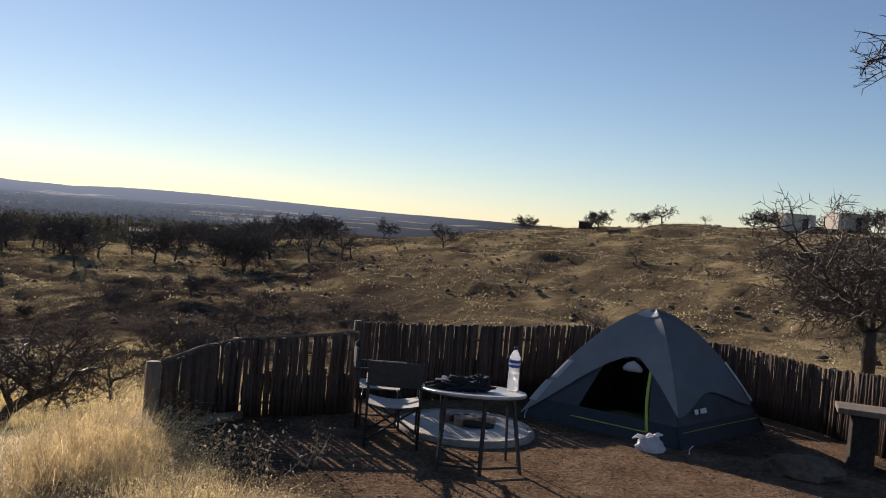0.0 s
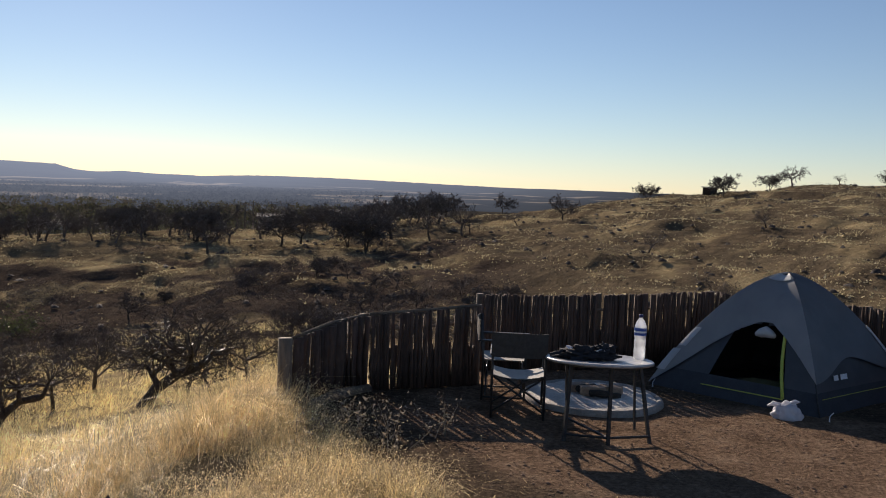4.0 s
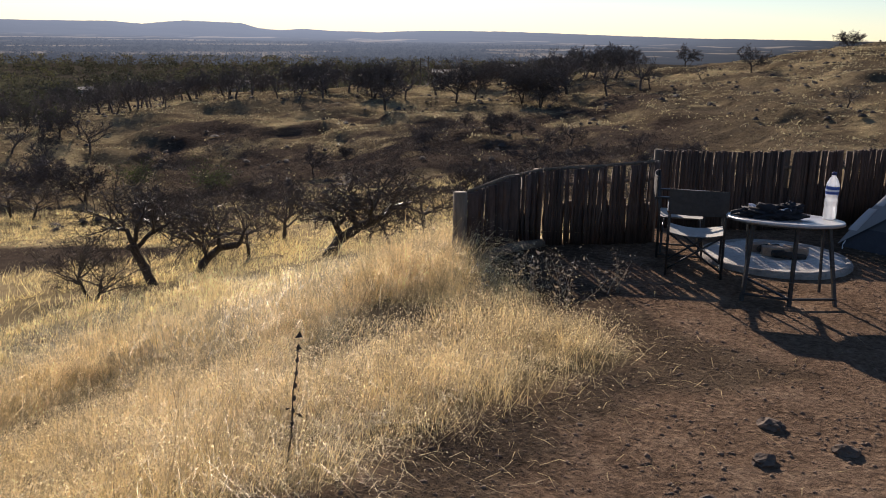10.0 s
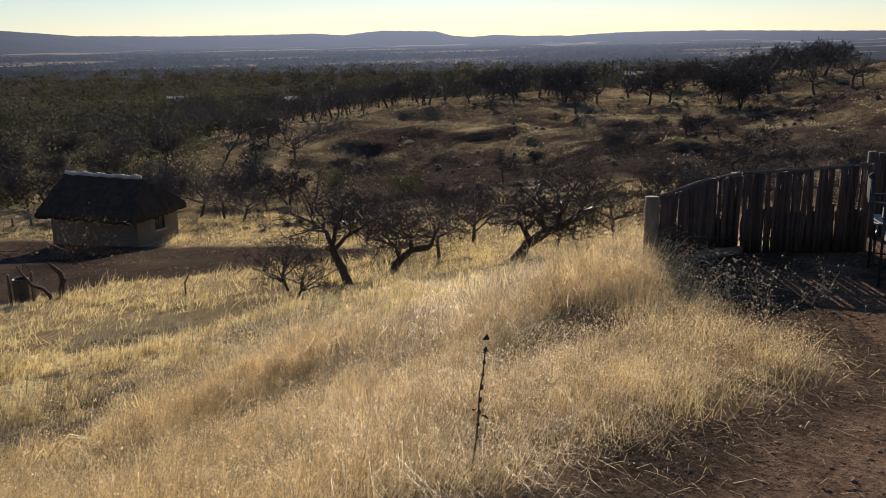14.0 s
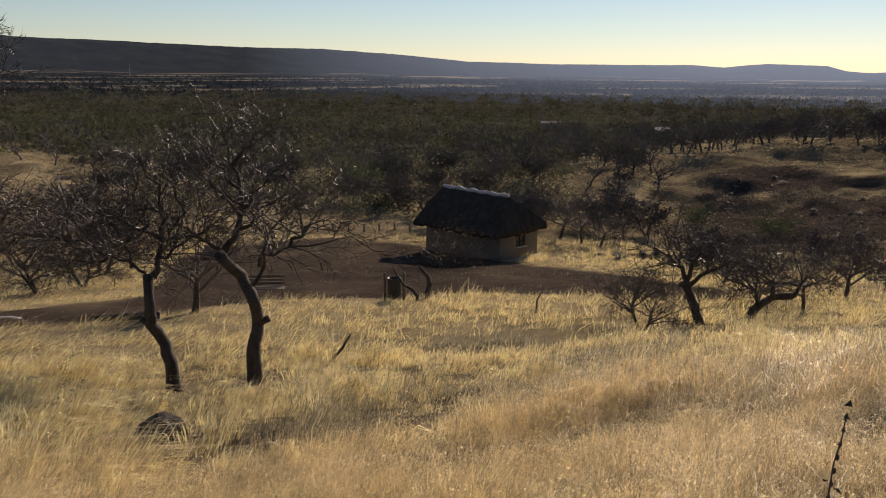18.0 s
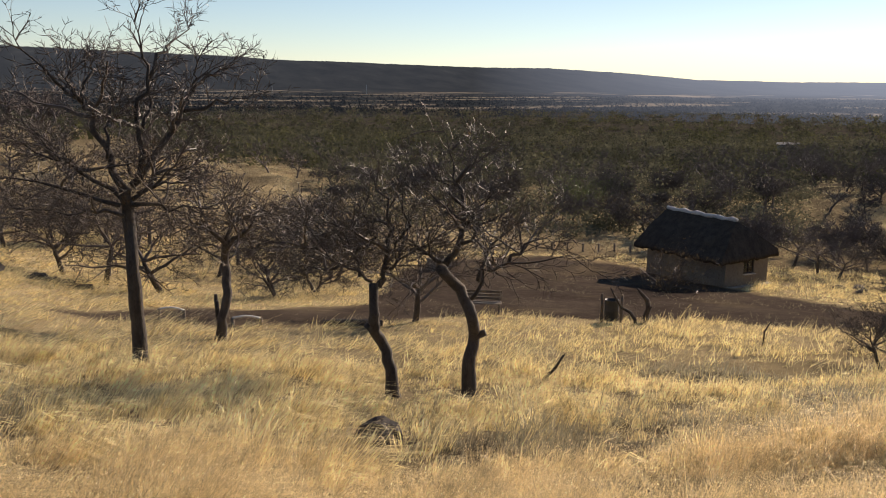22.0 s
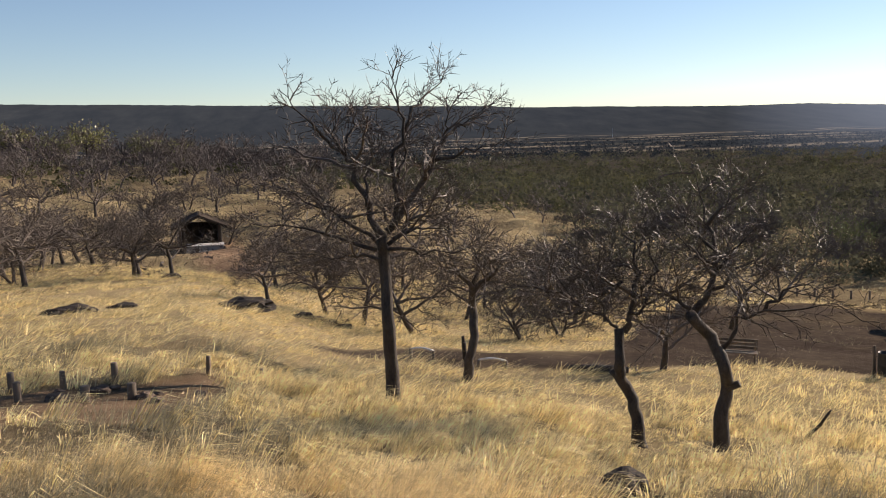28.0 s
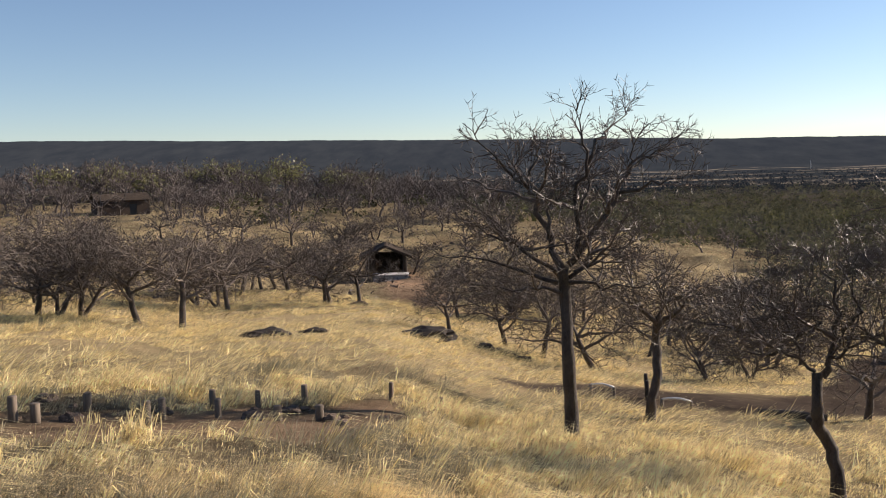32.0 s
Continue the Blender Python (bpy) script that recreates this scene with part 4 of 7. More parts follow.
# ---- far woodland, past counting: light bare trees in one mesh ----
def woodland(name, rows, label):
    r = np.random.default_rng(91)
    kinds = []
    for k in range(6):
        R = random.Random(900 + k)
        b = Buf()
        pts, _ = wander(Vector((0, 0, -0.3)), Vector((R.gauss(0, 0.12), R.gauss(0, 0.12), 1)).normalized(), 1.6, 4, 0.14, 0.05, R)
        b.tube(pts, [0.13, 0.11, 0.1, 0.09, 0.08], 5, cap=False)
        for j in range(7):
            a = 0.9 * j + R.random()
            q, _ = wander(pts[R.choice((3, 4))], Vector((math.cos(a), math.sin(a), R.uniform(0.3, 1.4))).normalized(), R.uniform(1.5, 2.5), 4, 0.22, 0.02, R)
            b.tube(q, [0.06, 0.05, 0.04, 0.03, 0.02], 3, cap=False)
            sprout(b, q, 0.03, 0, R, dict(FARS, shoots=[4, 4], steps=[1, 2], sides=[3, 3], length=[1.0, 0.55], fine=0.021))
            for p in q[1:]:
                for i in range(3):
                    c = p + Vector((R.gauss(0, 0.5), R.gauss(0, 0.5), R.gauss(0.05, 0.38)))
                    d = Vector((R.gauss(0, 1), R.gauss(0, 1), R.gauss(0.2, 0.8))).normalized() * R.uniform(0.2, 0.42)
                    w = Vector((R.gauss(0, 1), R.gauss(0, 1), 0)).normalized() * 0.016
                    b.add([c - w, c + w, c + d], [(0, 1, 2)])
        v = np.array(b.v)
        f = np.array([q for face in b.f for q in ([face] if len(face) == 3 else [(face[0], face[1], face[2]), (face[0], face[2], face[3])])])
        kinds.append((v, f))
    V, F, n = [], [], 0
    for i, (az0, d, h) in enumerate(rows):
        v, f = kinds[i % 6]
        a, t = radians(az0), r.uniform(0, 6.28)
        x, y = -math.sin(a) * d, math.cos(a) * d
        c, s = math.cos(t), math.sin(t)
        q = np.stack([v[:, 0] * c - v[:, 1] * s, v[:, 0] * s + v[:, 1] * c, v[:, 2]], 1) * (h / 4.0) + np.array([x, y, gz(x, y) - 0.05])
        V.append(q)
        F.append(f + n)
        n += len(v)
    return tagged(new(name, mesh_np(name, np.vstack(V), np.vstack(F), M_TWIG_FAR)), label, "woodland", kind="stuff")


rows = [(TR.uniform(6, 50), TR.uniform(108, 160), TR.uniform(3.8, 5.8)) for k in range(85)]
rows += [(TR.uniform(38, 84), TR.uniform(88, 230), TR.uniform(3, 4.8)) for k in range(150)]
rows += [(TR.uniform(92, 130), TR.uniform(142, 190), TR.uniform(5, 8.5)) for k in range(170)]
rows += [(TR.uniform(80, 130), TR.uniform(70, 140), TR.uniform(2.6, 4.2)) for k in range(70)]
rows += [(TR.uniform(95, 130), TR.uniform(112, 150), TR.uniform(3.6, 6.2)) for k in range(90)]
rows += [(TR.uniform(35, 54), TR.uniform(110, 220), TR.uniform(3.4, 5.2)) for k in range(80)]
rows += [(TR.uniform(12, 44), TR.uniform(160, 260), TR.uniform(3.5, 5)) for k in range(70)]
woodland("far_woodland", rows, "bare dark woodland beyond the slope")

# ---- scrub of the plain and low scrub of the slopes, too many to count ----
def clumps(name, x, y, size, tris, mt, label, flat=0.7, category="bush", sink=0.1, big=1.0, twiggy=0.0, z=None):
    """Each clump a cloud of small random leaf-like triangles."""
    n = len(x)
    z = land(x, y) if z is None else z
    r = np.random.default_rng(31)
    c = r.normal(0, 0.42, (n, tris, 3))
    c /= np.maximum(1, np.linalg.norm(c, axis=2, keepdims=True))
    c[..., 2] = np.abs(c[..., 2]) * flat * 1.25 + 0.05
    p = r.normal(0, 1, (n, tris, 3, 3))
    p /= np.linalg.norm(p, axis=3, keepdims=True)
    p[:, :, 1] += (p[:, :, 0] - p[:, :, 1]) * twiggy
    v = c[:, :, None, :] + p * big * r.uniform(0.10, 0.26, (n, tris, 1, 1))
    v *= np.asarray(size)[:, None, None, None]
    v[..., 0] += x[:, None, None]
    v[..., 1] += y[:, None, None]
    v[..., 2] += (z - sink)[:, None, None]
    v = v.reshape(-1, 3)
    me = mesh_np(name, v, np.arange(len(v)).reshape(-1, 3), mt)
    return tagged(new(name, me), label, category, kind="stuff")


def ring(n, az0, az1, d0, d1, seed, power=2.0):
    r = np.random.default_rng(seed)
    a = np.radians(r.uniform(az0, az1, n))
    d = (d0 ** power + (d1 ** power - d0 ** power) * r.random(n)) ** (1 / power)
    return -np.sin(a) * d, np.cos(a) * d


def canopies(name, x, y, size, mt, label):
    """Each canopy a small uneven many-sided dome."""
    v0 = np.array([(1, 0, -0.25), (0.3, 0.95, -0.25), (-0.8, 0.6, -0.25), (-0.8, -0.6, -0.25), (0.3, -0.95, -0.25), (0.15, 0.5, 0.85), (-0.5, -0.1, 0.9), (0.35, -0.4, 0.8)])
    f0 = np.array([(0, 1, 5), (1, 2, 5), (2, 6, 5), (2, 3, 6), (3, 4, 6), (4, 7, 6), (4, 0, 7), (0, 5, 7), (5, 6, 7)])
    r = np.random.default_rng(47)
    n = len(x)
    v = v0[None] * r.uniform(0.6, 1.3, (n, 8, 1)) * np.stack([r.uniform(0.8, 1.4, n), r.uniform(0.8, 1.4, n), r.uniform(0.45, 0.8, n)], 1)[:, None]
    v = v * np.asarray(size)[:, None, None] * 0.55
    v += np.stack([x, y, land(x, y) + 0.25 * np.asarray(size)], 1)[:, None]
    f = (np.arange(n)[:, None, None] * 8 + f0[None]).reshape(-1, 3)
    return tagged(new(name, mesh_np(name, v.reshape(-1, 3), f, mt)), label, "bush", kind="stuff")


M_CROWN = thin("dark_olive_crown", (0.035, 0.038, 0.027), (0.10, 0.097, 0.062), 0.02, 0.2, gloss=0.0)
x, y = ring(9000, 8, 128, 860, 2400, 59, 1.0)
# the far material's glow puts haze on this scrub too
clumps("hazy_scrub", x, y, np.random.default_rng(60).uniform(3.0, 6.5, len(x)), 9, M_FAR, "scrub far out on the plain with a haze glow", 0.45, big=1.8, z=np.full(len(x), -20.5))
x, y = ring(9000, 8, 128, 190, 860, 41, 0.9)
keep = (fields(x, y) < 0.4) & (fbm(x / 60, y / 60, 2) > -0.16)
x, y = x[keep], y[keep]
clumps("plain_scrub", x, y, np.random.default_rng(42).uniform(1.4, 3.4, len(x)) * np.interp(np.hypot(x, y), [170, 860], [0.8, 1.2]), 10, M_SCRUB, "dark olive scrub covering the plain", 0.5, big=1.8)
x, y = ring(3900, 10, 124, 140, 860, 71, 1.0)
keep = (fields(x, y) < 0.3) & (fbm(x / 45, y / 45, 2) > -0.12) & ((polar(x, y)[0] > 40) | (polar(x, y)[1] > 200)) & ((polar(x, y)[0] < 84) | (polar(x, y)[1] > 230))
x, y = x[keep], y[keep]
size = np.random.default_rng(72).uniform(1.5, 4.2, len(x)) * np.interp(np.hypot(x, y), [140, 860], [0.9, 1.5])
pick = fbm(x / 30 + 5, y / 30, 2) > 0.08
far = np.hypot(x, y) > 500
clumps("plain_trees", x[~pick & ~far], y[~pick & ~far], size[~pick & ~far], 84, M_CROWN, "round dark olive tree crowns crowding the plain", 0.8, big=0.62, category="tree", sink=-0.3)
clumps("green_plain_trees", x[pick & ~far], y[pick & ~far], size[pick & ~far], 84, M_GREENISH, "yellow-green rounded bushes on the plain", 0.8, big=0.62, category="tree", sink=-0.2)
# same haze glow on the crowns past 500 m
clumps("hazy_plain_trees", x[far], y[far], size[far], 36, M_FAR, "tree crowns far out on the plain with a haze glow", 0.8, big=0.9, category="tree", sink=-0.3)
x, y = ring(900, 42, 112, 110, 700, 53, 1.0)
clumps("green_scrub", x, y, np.random.default_rng(54).uniform(1.4, 3.0, len(x)), 50, M_GREENISH, "yellow-green bushes among the scrub of the plain", 0.7)
x, y = ring(700, 46, 77, 66, 120, 50)
clumps("yard_scrub", x, y, np.random.default_rng(55).uniform(1.0, 2.4, len(x)), 80, M_SCRUB, "dark olive scrub beyond the yard", 0.8, big=0.5)
x, y = ring(3000, 12, 96, 120, 330, 48, 1.4)
keep = (polar(x, y)[0] > 42) | (polar(x, y)[1] > 185)
x, y = x[keep], y[keep]
clumps("wood_edge_scrub", x, y, np.random.default_rng(49).uniform(1.6, 3.8, len(x)), 56, M_SCRUB, "dark scrub at the edge of the plain", 0.75, big=0.6)
x, y = ring(12500, -35, 44, 38, 150, 43)
keep = fbm(x / 14, y / 9, 3) > -0.05
x, y = x[keep], y[keep]
clumps("slope_scrub", x, y, np.random.default_rng(44).uniform(0.15, 0.8, len(x)), 18, M_TWIG_FAR, "low bare scrub and stones on the slope", 0.6, twiggy=0.7, big=0.9)
x, y = ring(1500, 1, 39, 40, 84, 57)
keep = fbm(x / 12 + 7, y / 12, 3) > -0.06
x, y = x[keep], y[keep]
clumps("gully_scrub", x, y, np.random.default_rng(58).uniform(0.6, 1.5, len(x)), 40, M_TWIG_FAR, "dark purple-brown bare scrub filling the gully", 0.75, twiggy=0.95, big=2.0)
x, y = ring(2400, -35, 44, 42, 150, 51)
keep = fbm(x / 9, y / 6, 3) > -0.05
x, y = x[keep], y[keep]
canopies("slope_stones", x, y, np.random.default_rng(52).uniform(0.12, 0.75, len(x)) ** 1.5, M_DARKROCK, "dark stones strewn over the slope")
x, y = ring(700, 84, 128, 50, 165, 45)
clumps("hill_scrub", x, y, np.random.default_rng(46).uniform(0.4, 1.2, len(x)), 22, M_TWIG_FAR, "low bare scrub on the wooded hill", 0.6)

# ---- dry grass ----
def tussock(x, y):
    """Grass stands in tussocks a forearm wide, with gaps between."""
    return sstep(0.30, 0.62, 0.65 * vnoise(x * 2.3 + 31, y * 2.3) + 0.35 * vnoise(x * 5.1, y * 5.1 + 8))


def grass(name, x, y, blades, height, width, mt, label, lean=(0.10, 0.05), spread=0.14, bend=0.35, seeds=0, puff=0.03, grain=0.0025, seed=1, curved=True, comb=0.36):
    """Tufts of bent blades; seeds adds so many airy seed grains to each tuft as a second mesh."""
    r = np.random.default_rng(seed)
    n = len(x)
    z = land(x, y)
    aa, dd = polar(x, y)
    lx = np.where(aa > 60, 0.0, lean[0])[:, None]
    ly = (lean[1] + 0.42 * sstep(45, 80, aa))[:, None]
    tall = 0.4 + 1.35 * vnoise(x * 1.2 + 9, y * 1.2) ** 1.4
    hh = height * r.uniform(0.6, 1.2, n) * tall * (0.85 + 0.35 * sstep(0.9, 0.1, edge(x, y)) * (dd < 9) + 0.15 * sstep(0.5, 0.0, camp(x + 0.2, y))) * (0.62 + 0.62 * tussock(x, y))
    off = r.normal(0, spread, (n, blades, 2))
    base = np.zeros((n, blades, 3))
    base[..., 0] = x[:, None] + off[..., 0]
    base[..., 1] = y[:, None] + off[..., 1]
    base[..., 2] = z[:, None] - 0.03
    h = hh[:, None] * r.uniform(0.45, 1.1, (n, blades))
    a = r.uniform(0, 2 * np.pi, (n, blades))
    k = r.uniform(0.05, 1.0, (n, blades)) * bend
    tl = r.normal(0, comb, (2, n, 1))
    dirx, diry = np.cos(a) * k + tl[0] + lx * 2.2, np.sin(a) * k + tl[1] + ly * 2.2
    w = width * r.uniform(0.6, 1.3, (n, blades))
    b = r.uniform(0, np.pi, (n, blades))
    sx, sy = np.cos(b) * w, np.sin(b) * w
    drop = 1 - 0.42 * np.minimum(np.hypot(dirx, diry), 1.4)
    mid = base + np.stack([dirx * h * 0.33, diry * h * 0.33, h * 0.66], -1)
    tip = base + np.stack([dirx * h, diry * h, h * drop], -1)
    side = np.stack([sx, sy, np.zeros_like(sx)], -1)
    if curved:
        v = np.stack([base - side, base + side, mid - side * 0.7, mid + side * 0.7, tip], 2)
        f = np.array([[0, 1, 3], [0, 3, 2], [2, 3, 4]])
    else:
        v = np.stack([base - side, base + side, tip], 2)
        f = np.array([[0, 1, 2]])
    m = v.shape[2]
    q = (np.arange(n * blades)[:, None, None] * m + f[None]).reshape(-1, 3)
    ob = tagged(new(name, mesh_np(name, v.reshape(-1, 3), q, mt)), label, "grass", kind="stuff")
    if seeds:
        j = r.integers(0, blades, (n, seeds))
        u = r.beta(2.2, 1.2, (n, seeds))[..., None]
        rows = np.arange(n)[:, None]
        t = np.where(u < 0.5, base[rows, j] + (mid[rows, j] - base[rows, j]) * u * 2, mid[rows, j] + (tip[rows, j] - mid[rows, j]) * (u * 2 - 1))
        t = (t + r.normal(0, puff, t.shape)).reshape(-1, 1, 3)
        e = r.normal(0, 1, (len(t), 3, 3))
        e /= np.linalg.norm(e, axis=2, keepdims=True)
        sv = (t + e * grain * r.uniform(0.5, 1.6, (len(t), 1, 1))).reshape(-1, 3)
        me = mesh_np("grass_seed", sv, np.arange(len(sv)).reshape(-1, 3), M_SEED)
        tagged(new("grass_seed", me), "pale airy seed heads of the dry grass", "grass", kind="stuff")
    return ob


def clearing(x, y):
    """Thin, short growth close round the trunks and the sunken boulder."""
    k = 1.0
    for tx, ty in ((-14.99, 0.48), (-13.3, 4.36), (-12.87, 5.5), (-21.85, 2.6), (-13.37, 17.47), (-8.6, 2.63)):
        D = math.hypot(tx, ty)
        along, across = (x * tx + y * ty) / D - D, np.abs(x * ty - y * tx) / D
        k = k * (1 - 0.85 * sstep(0.6, 0.25, across) * sstep(-1.5, -0.9, along) * sstep(0.6, 0.2, along))
    return k


def sown(n, az0, az1, d0, d1, seed, want):
    x, y = ring(n, az0, az1, d0, d1, seed)
    r = np.random.default_rng(seed + 500)
    keep = (r.random(n) < want(x, y) * clearing(x, y)) & (camp(x, y) < 0.4) & (road(x, y) < 0.5) & (r.random(n) > 0.97 * bare(x, y))
    return x[keep], y[keep]


def grey(x, y):
    return (1 - pale(x, y)) * 0.9


LAB = "dense dry golden grass leaning in the wind"
GREYED = "patches of grey weathered grass"
thick = lambda x, y: (0.14 + 0.86 * pale(x, y)) * (0.25 + 0.75 * tussock(x, y))
dense = lambda x, y: np.maximum((0.14 + 0.86 * pale(x, y)) * (0.5 + 0.5 * tussock(x, y)), 0.9 * sstep(0.9, 0.3, edge(x, y)))
x, y = sown(5000, 8, 128, 1.9, 7.5, 61, dense)
grass("dry_grass", x, y, 30, 0.36, 0.0013, M_STEM, LAB, bend=1.8, spread=0.10, seeds=120, puff=0.055, grain=0.0050, seed=1)
airy = lambda x, y: sstep(58, 48, polar(x, y)[0]) * sstep(12.5, 9.5, polar(x, y)[1])
x, y = sown(4600, 8, 60, 6.8, 12.5, 68, lambda x, y: dense(x, y) * airy(x, y))
grass("dry_grass", x, y, 24, 0.36, 0.0026, M_STEM, LAB, bend=1.6, spread=0.11, seeds=60, puff=0.06, grain=0.007, seed=8)
x, y = sown(9500, 10, 128, 6.6, 17.5, 62, lambda x, y: thick(x, y) * (1 - airy(x, y)))
grass("dry_grass", x, y, 20, 0.31, 0.0056, M_STRAW, LAB, spread=0.075, bend=0.75, comb=0.5, seeds=14, puff=0.05, grain=0.009, seed=2)
x, y = sown(2600, 8, 128, 1.9, 9, 63, grey)
grass("grey_grass", x, y, 30, 0.30, 0.0020, M_STRAW_DARK, GREYED, spread=0.13, bend=1.3, seeds=24, grain=0.0045, seed=3)
x, y = sown(8000, 8, 128, 9, 20, 64, grey)
grass("grey_grass", x, y, 18, 0.30, 0.005, M_STRAW_DARK, GREYED, spread=0.18, bend=1.0, seed=4)
x, y = sown(36000, 14, 128, 17, 58, 65, lambda x, y: (0.2 + 0.8 * pale(x / 2, y / 2)) * (0.15 + 0.85 * tussock(x / 1.8, y / 1.8)))
grass("dry_grass", x, y, 12, 0.46, 0.012, M_STRAW, LAB, spread=0.14, bend=0.7, seed=5, curved=False)
x, y = sown(105000, -38, 128, 40, 150, 66, lambda x, y: sstep(-0.22, 0.02, fbm(x / 7, y / 5, 3)) * (1 - 0.85 * slope_shade(x, y)))
grass("slope_grass", x, y, 3, 0.17, 0.085, M_GRAZED, "short grazed tufts on the far slopes", spread=0.3, bend=0.9, seed=6, curved=False)

x, y = ring(1500, 44, 92, 25, 57, 69, 1.0)
keep = (road(x, y) > 0.3) & (fbm(x / 3 + 2, y / 3, 3) > 0.03)
x, y = x[keep], y[keep]
grass("grey_grass", x, y, 12, 0.16, 0.012, M_STRAW_DARK, "low worn tufts on the bare yard", spread=0.3, bend=0.9, seed=9, curved=False)

# ---- camp materials ----
M_TENT = thin("grey_tent_fabric", (0.055, 0.06, 0.066), (0.085, 0.09, 0.097), 3, 0.25, island=False)
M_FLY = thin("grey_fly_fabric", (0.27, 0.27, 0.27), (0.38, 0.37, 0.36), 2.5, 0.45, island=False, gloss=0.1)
M_FLY_DARK = thin("fly_fabric_darker_side", (0.10, 0.11, 0.125), (0.145, 0.155, 0.17), 2.5, 0.3, island=False, gloss=0.08)
# white of the vent flap, and of light painted on the tent
M_PANEL = thin("white_vent_and_sunlight", (0.55, 0.56, 0.57), (0.66, 0.66, 0.66), 4, 0.35, island=False)
M_TUB = simple("tent_tub_floor", (0.018, 0.021, 0.028), (0.034, 0.038, 0.047), 8, 0.7)
M_LIME = simple("yellow_green_piping", (0.42, 0.45, 0.06), (0.52, 0.55, 0.10), 20, 0.6)
M_CANVAS = simple("dark_canvas", (0.035, 0.033, 0.03), (0.065, 0.06, 0.055), 30, 0.9, bumpd=0.001)
M_SEATW = simple("pale_canvas", (0.36, 0.345, 0.31), (0.46, 0.445, 0.40), 20, 0.85, bumpd=0.001)
M_CHAIRW = simple("dark_chair_tube", (0.03, 0.03, 0.032), (0.06, 0.058, 0.055), 20, 0.45, 0.5)
M_TOP = simple("pale_metal_tabletop", (0.34, 0.34, 0.345), (0.46, 0.46, 0.465), 6, 0.4, 0.3)
M_CLOTH = simple("black_cloth", (0.008, 0.008, 0.011), (0.022, 0.022, 0.028), 15, 0.9, bumpd=0.004)
M_BAG = thin("thin_white_plastic", (0.62, 0.63, 0.68), (0.78, 0.78, 0.82), 8, 0.4, island=False)
M_CONC = simple("rough_concrete", (0.20, 0.185, 0.165), (0.34, 0.315, 0.28), 5, 0.95, bumpd=0.02)
M_ASH = simple("pale_ash", (0.36, 0.33, 0.29), (0.62, 0.58, 0.52), 6, 1.0, bumpd=0.02)
M_BRICK = simple("old_brick", (0.24, 0.16, 0.11), (0.38, 0.28, 0.2), 9, 0.95, bumpd=0.01)
M_CHAR = simple("charred_wood", (0.012, 0.011, 0.01), (0.05, 0.04, 0.032), 12, 0.95, bumpd=0.01)
M_BLUE = simple("blue_label", (0.02, 0.06, 0.30), (0.04, 0.12, 0.42), 12, 0.4)
M_LABW = simple("white_label", (0.7, 0.72, 0.75), (0.8, 0.82, 0.84), 12, 0.4)
M_CAPB = simple("dark_blue_cap", (0.01, 0.02, 0.10), (0.02, 0.03, 0.14), 12, 0.4)


def clear(name, rough, ior):
    m, nt, p = mat(name, rough)
    p.inputs["Transmission Weight"].default_value = 1.0
    p.inputs["IOR"].default_value = ior
    p.inputs["Base Color"].default_value = (0.97, 0.985, 1, 1)
    return m


def film():
    """Thin clear plastic: lets light straight through, scatters a little, shines."""
    m = bpy.data.materials.new("clear_bottle_plastic")
    m.use_nodes = True
    nt = m.node_tree
    nt.nodes.remove(nt.nodes["Principled BSDF"])
    tr = node(nt, "ShaderNodeBsdfTransparent")
    tl = node(nt, "ShaderNodeBsdfTranslucent", Color=(0.85, 0.88, 0.92, 1))
    gl = node(nt, "ShaderNodeBsdfGlossy", Roughness=0.12)
    a = node(nt, "ShaderNodeMixShader", Fac=0.42)
    b = node(nt, "ShaderNodeMixShader", Fac=0.12)
    nt.links.new(tr.outputs[0], a.inputs[1])
    nt.links.new(tl.outputs[0], a.inputs[2])
    nt.links.new(a.outputs[0], b.inputs[1])
    nt.links.new(gl.outputs[0], b.inputs[2])
    nt.links.new(b.outputs[0], nt.nodes["Material Output"].inputs[0])
    return m


M_PET = film()
M_WATER = clear("water", 0.0, 1.33)
M_GLASS = clear("window_glass", 0.02, 1.45)


# ---- stick fence round the camp ----
SR = random.Random(77)
stick_meshes = []
for k in range(8):
    b = Buf()
    r = 0.0115 + 0.004 * SR.random()
    pts = [(SR.gauss(0, 0.003), SR.gauss(0, 0.003), z) for z in (0, 0.33, 0.66, 1.0)]
    b.tube(pts, [r * SR.uniform(0.85, 1.1) for _ in pts], 6)
    stick_meshes.append(b.mesh("stick", M_STICK, True))


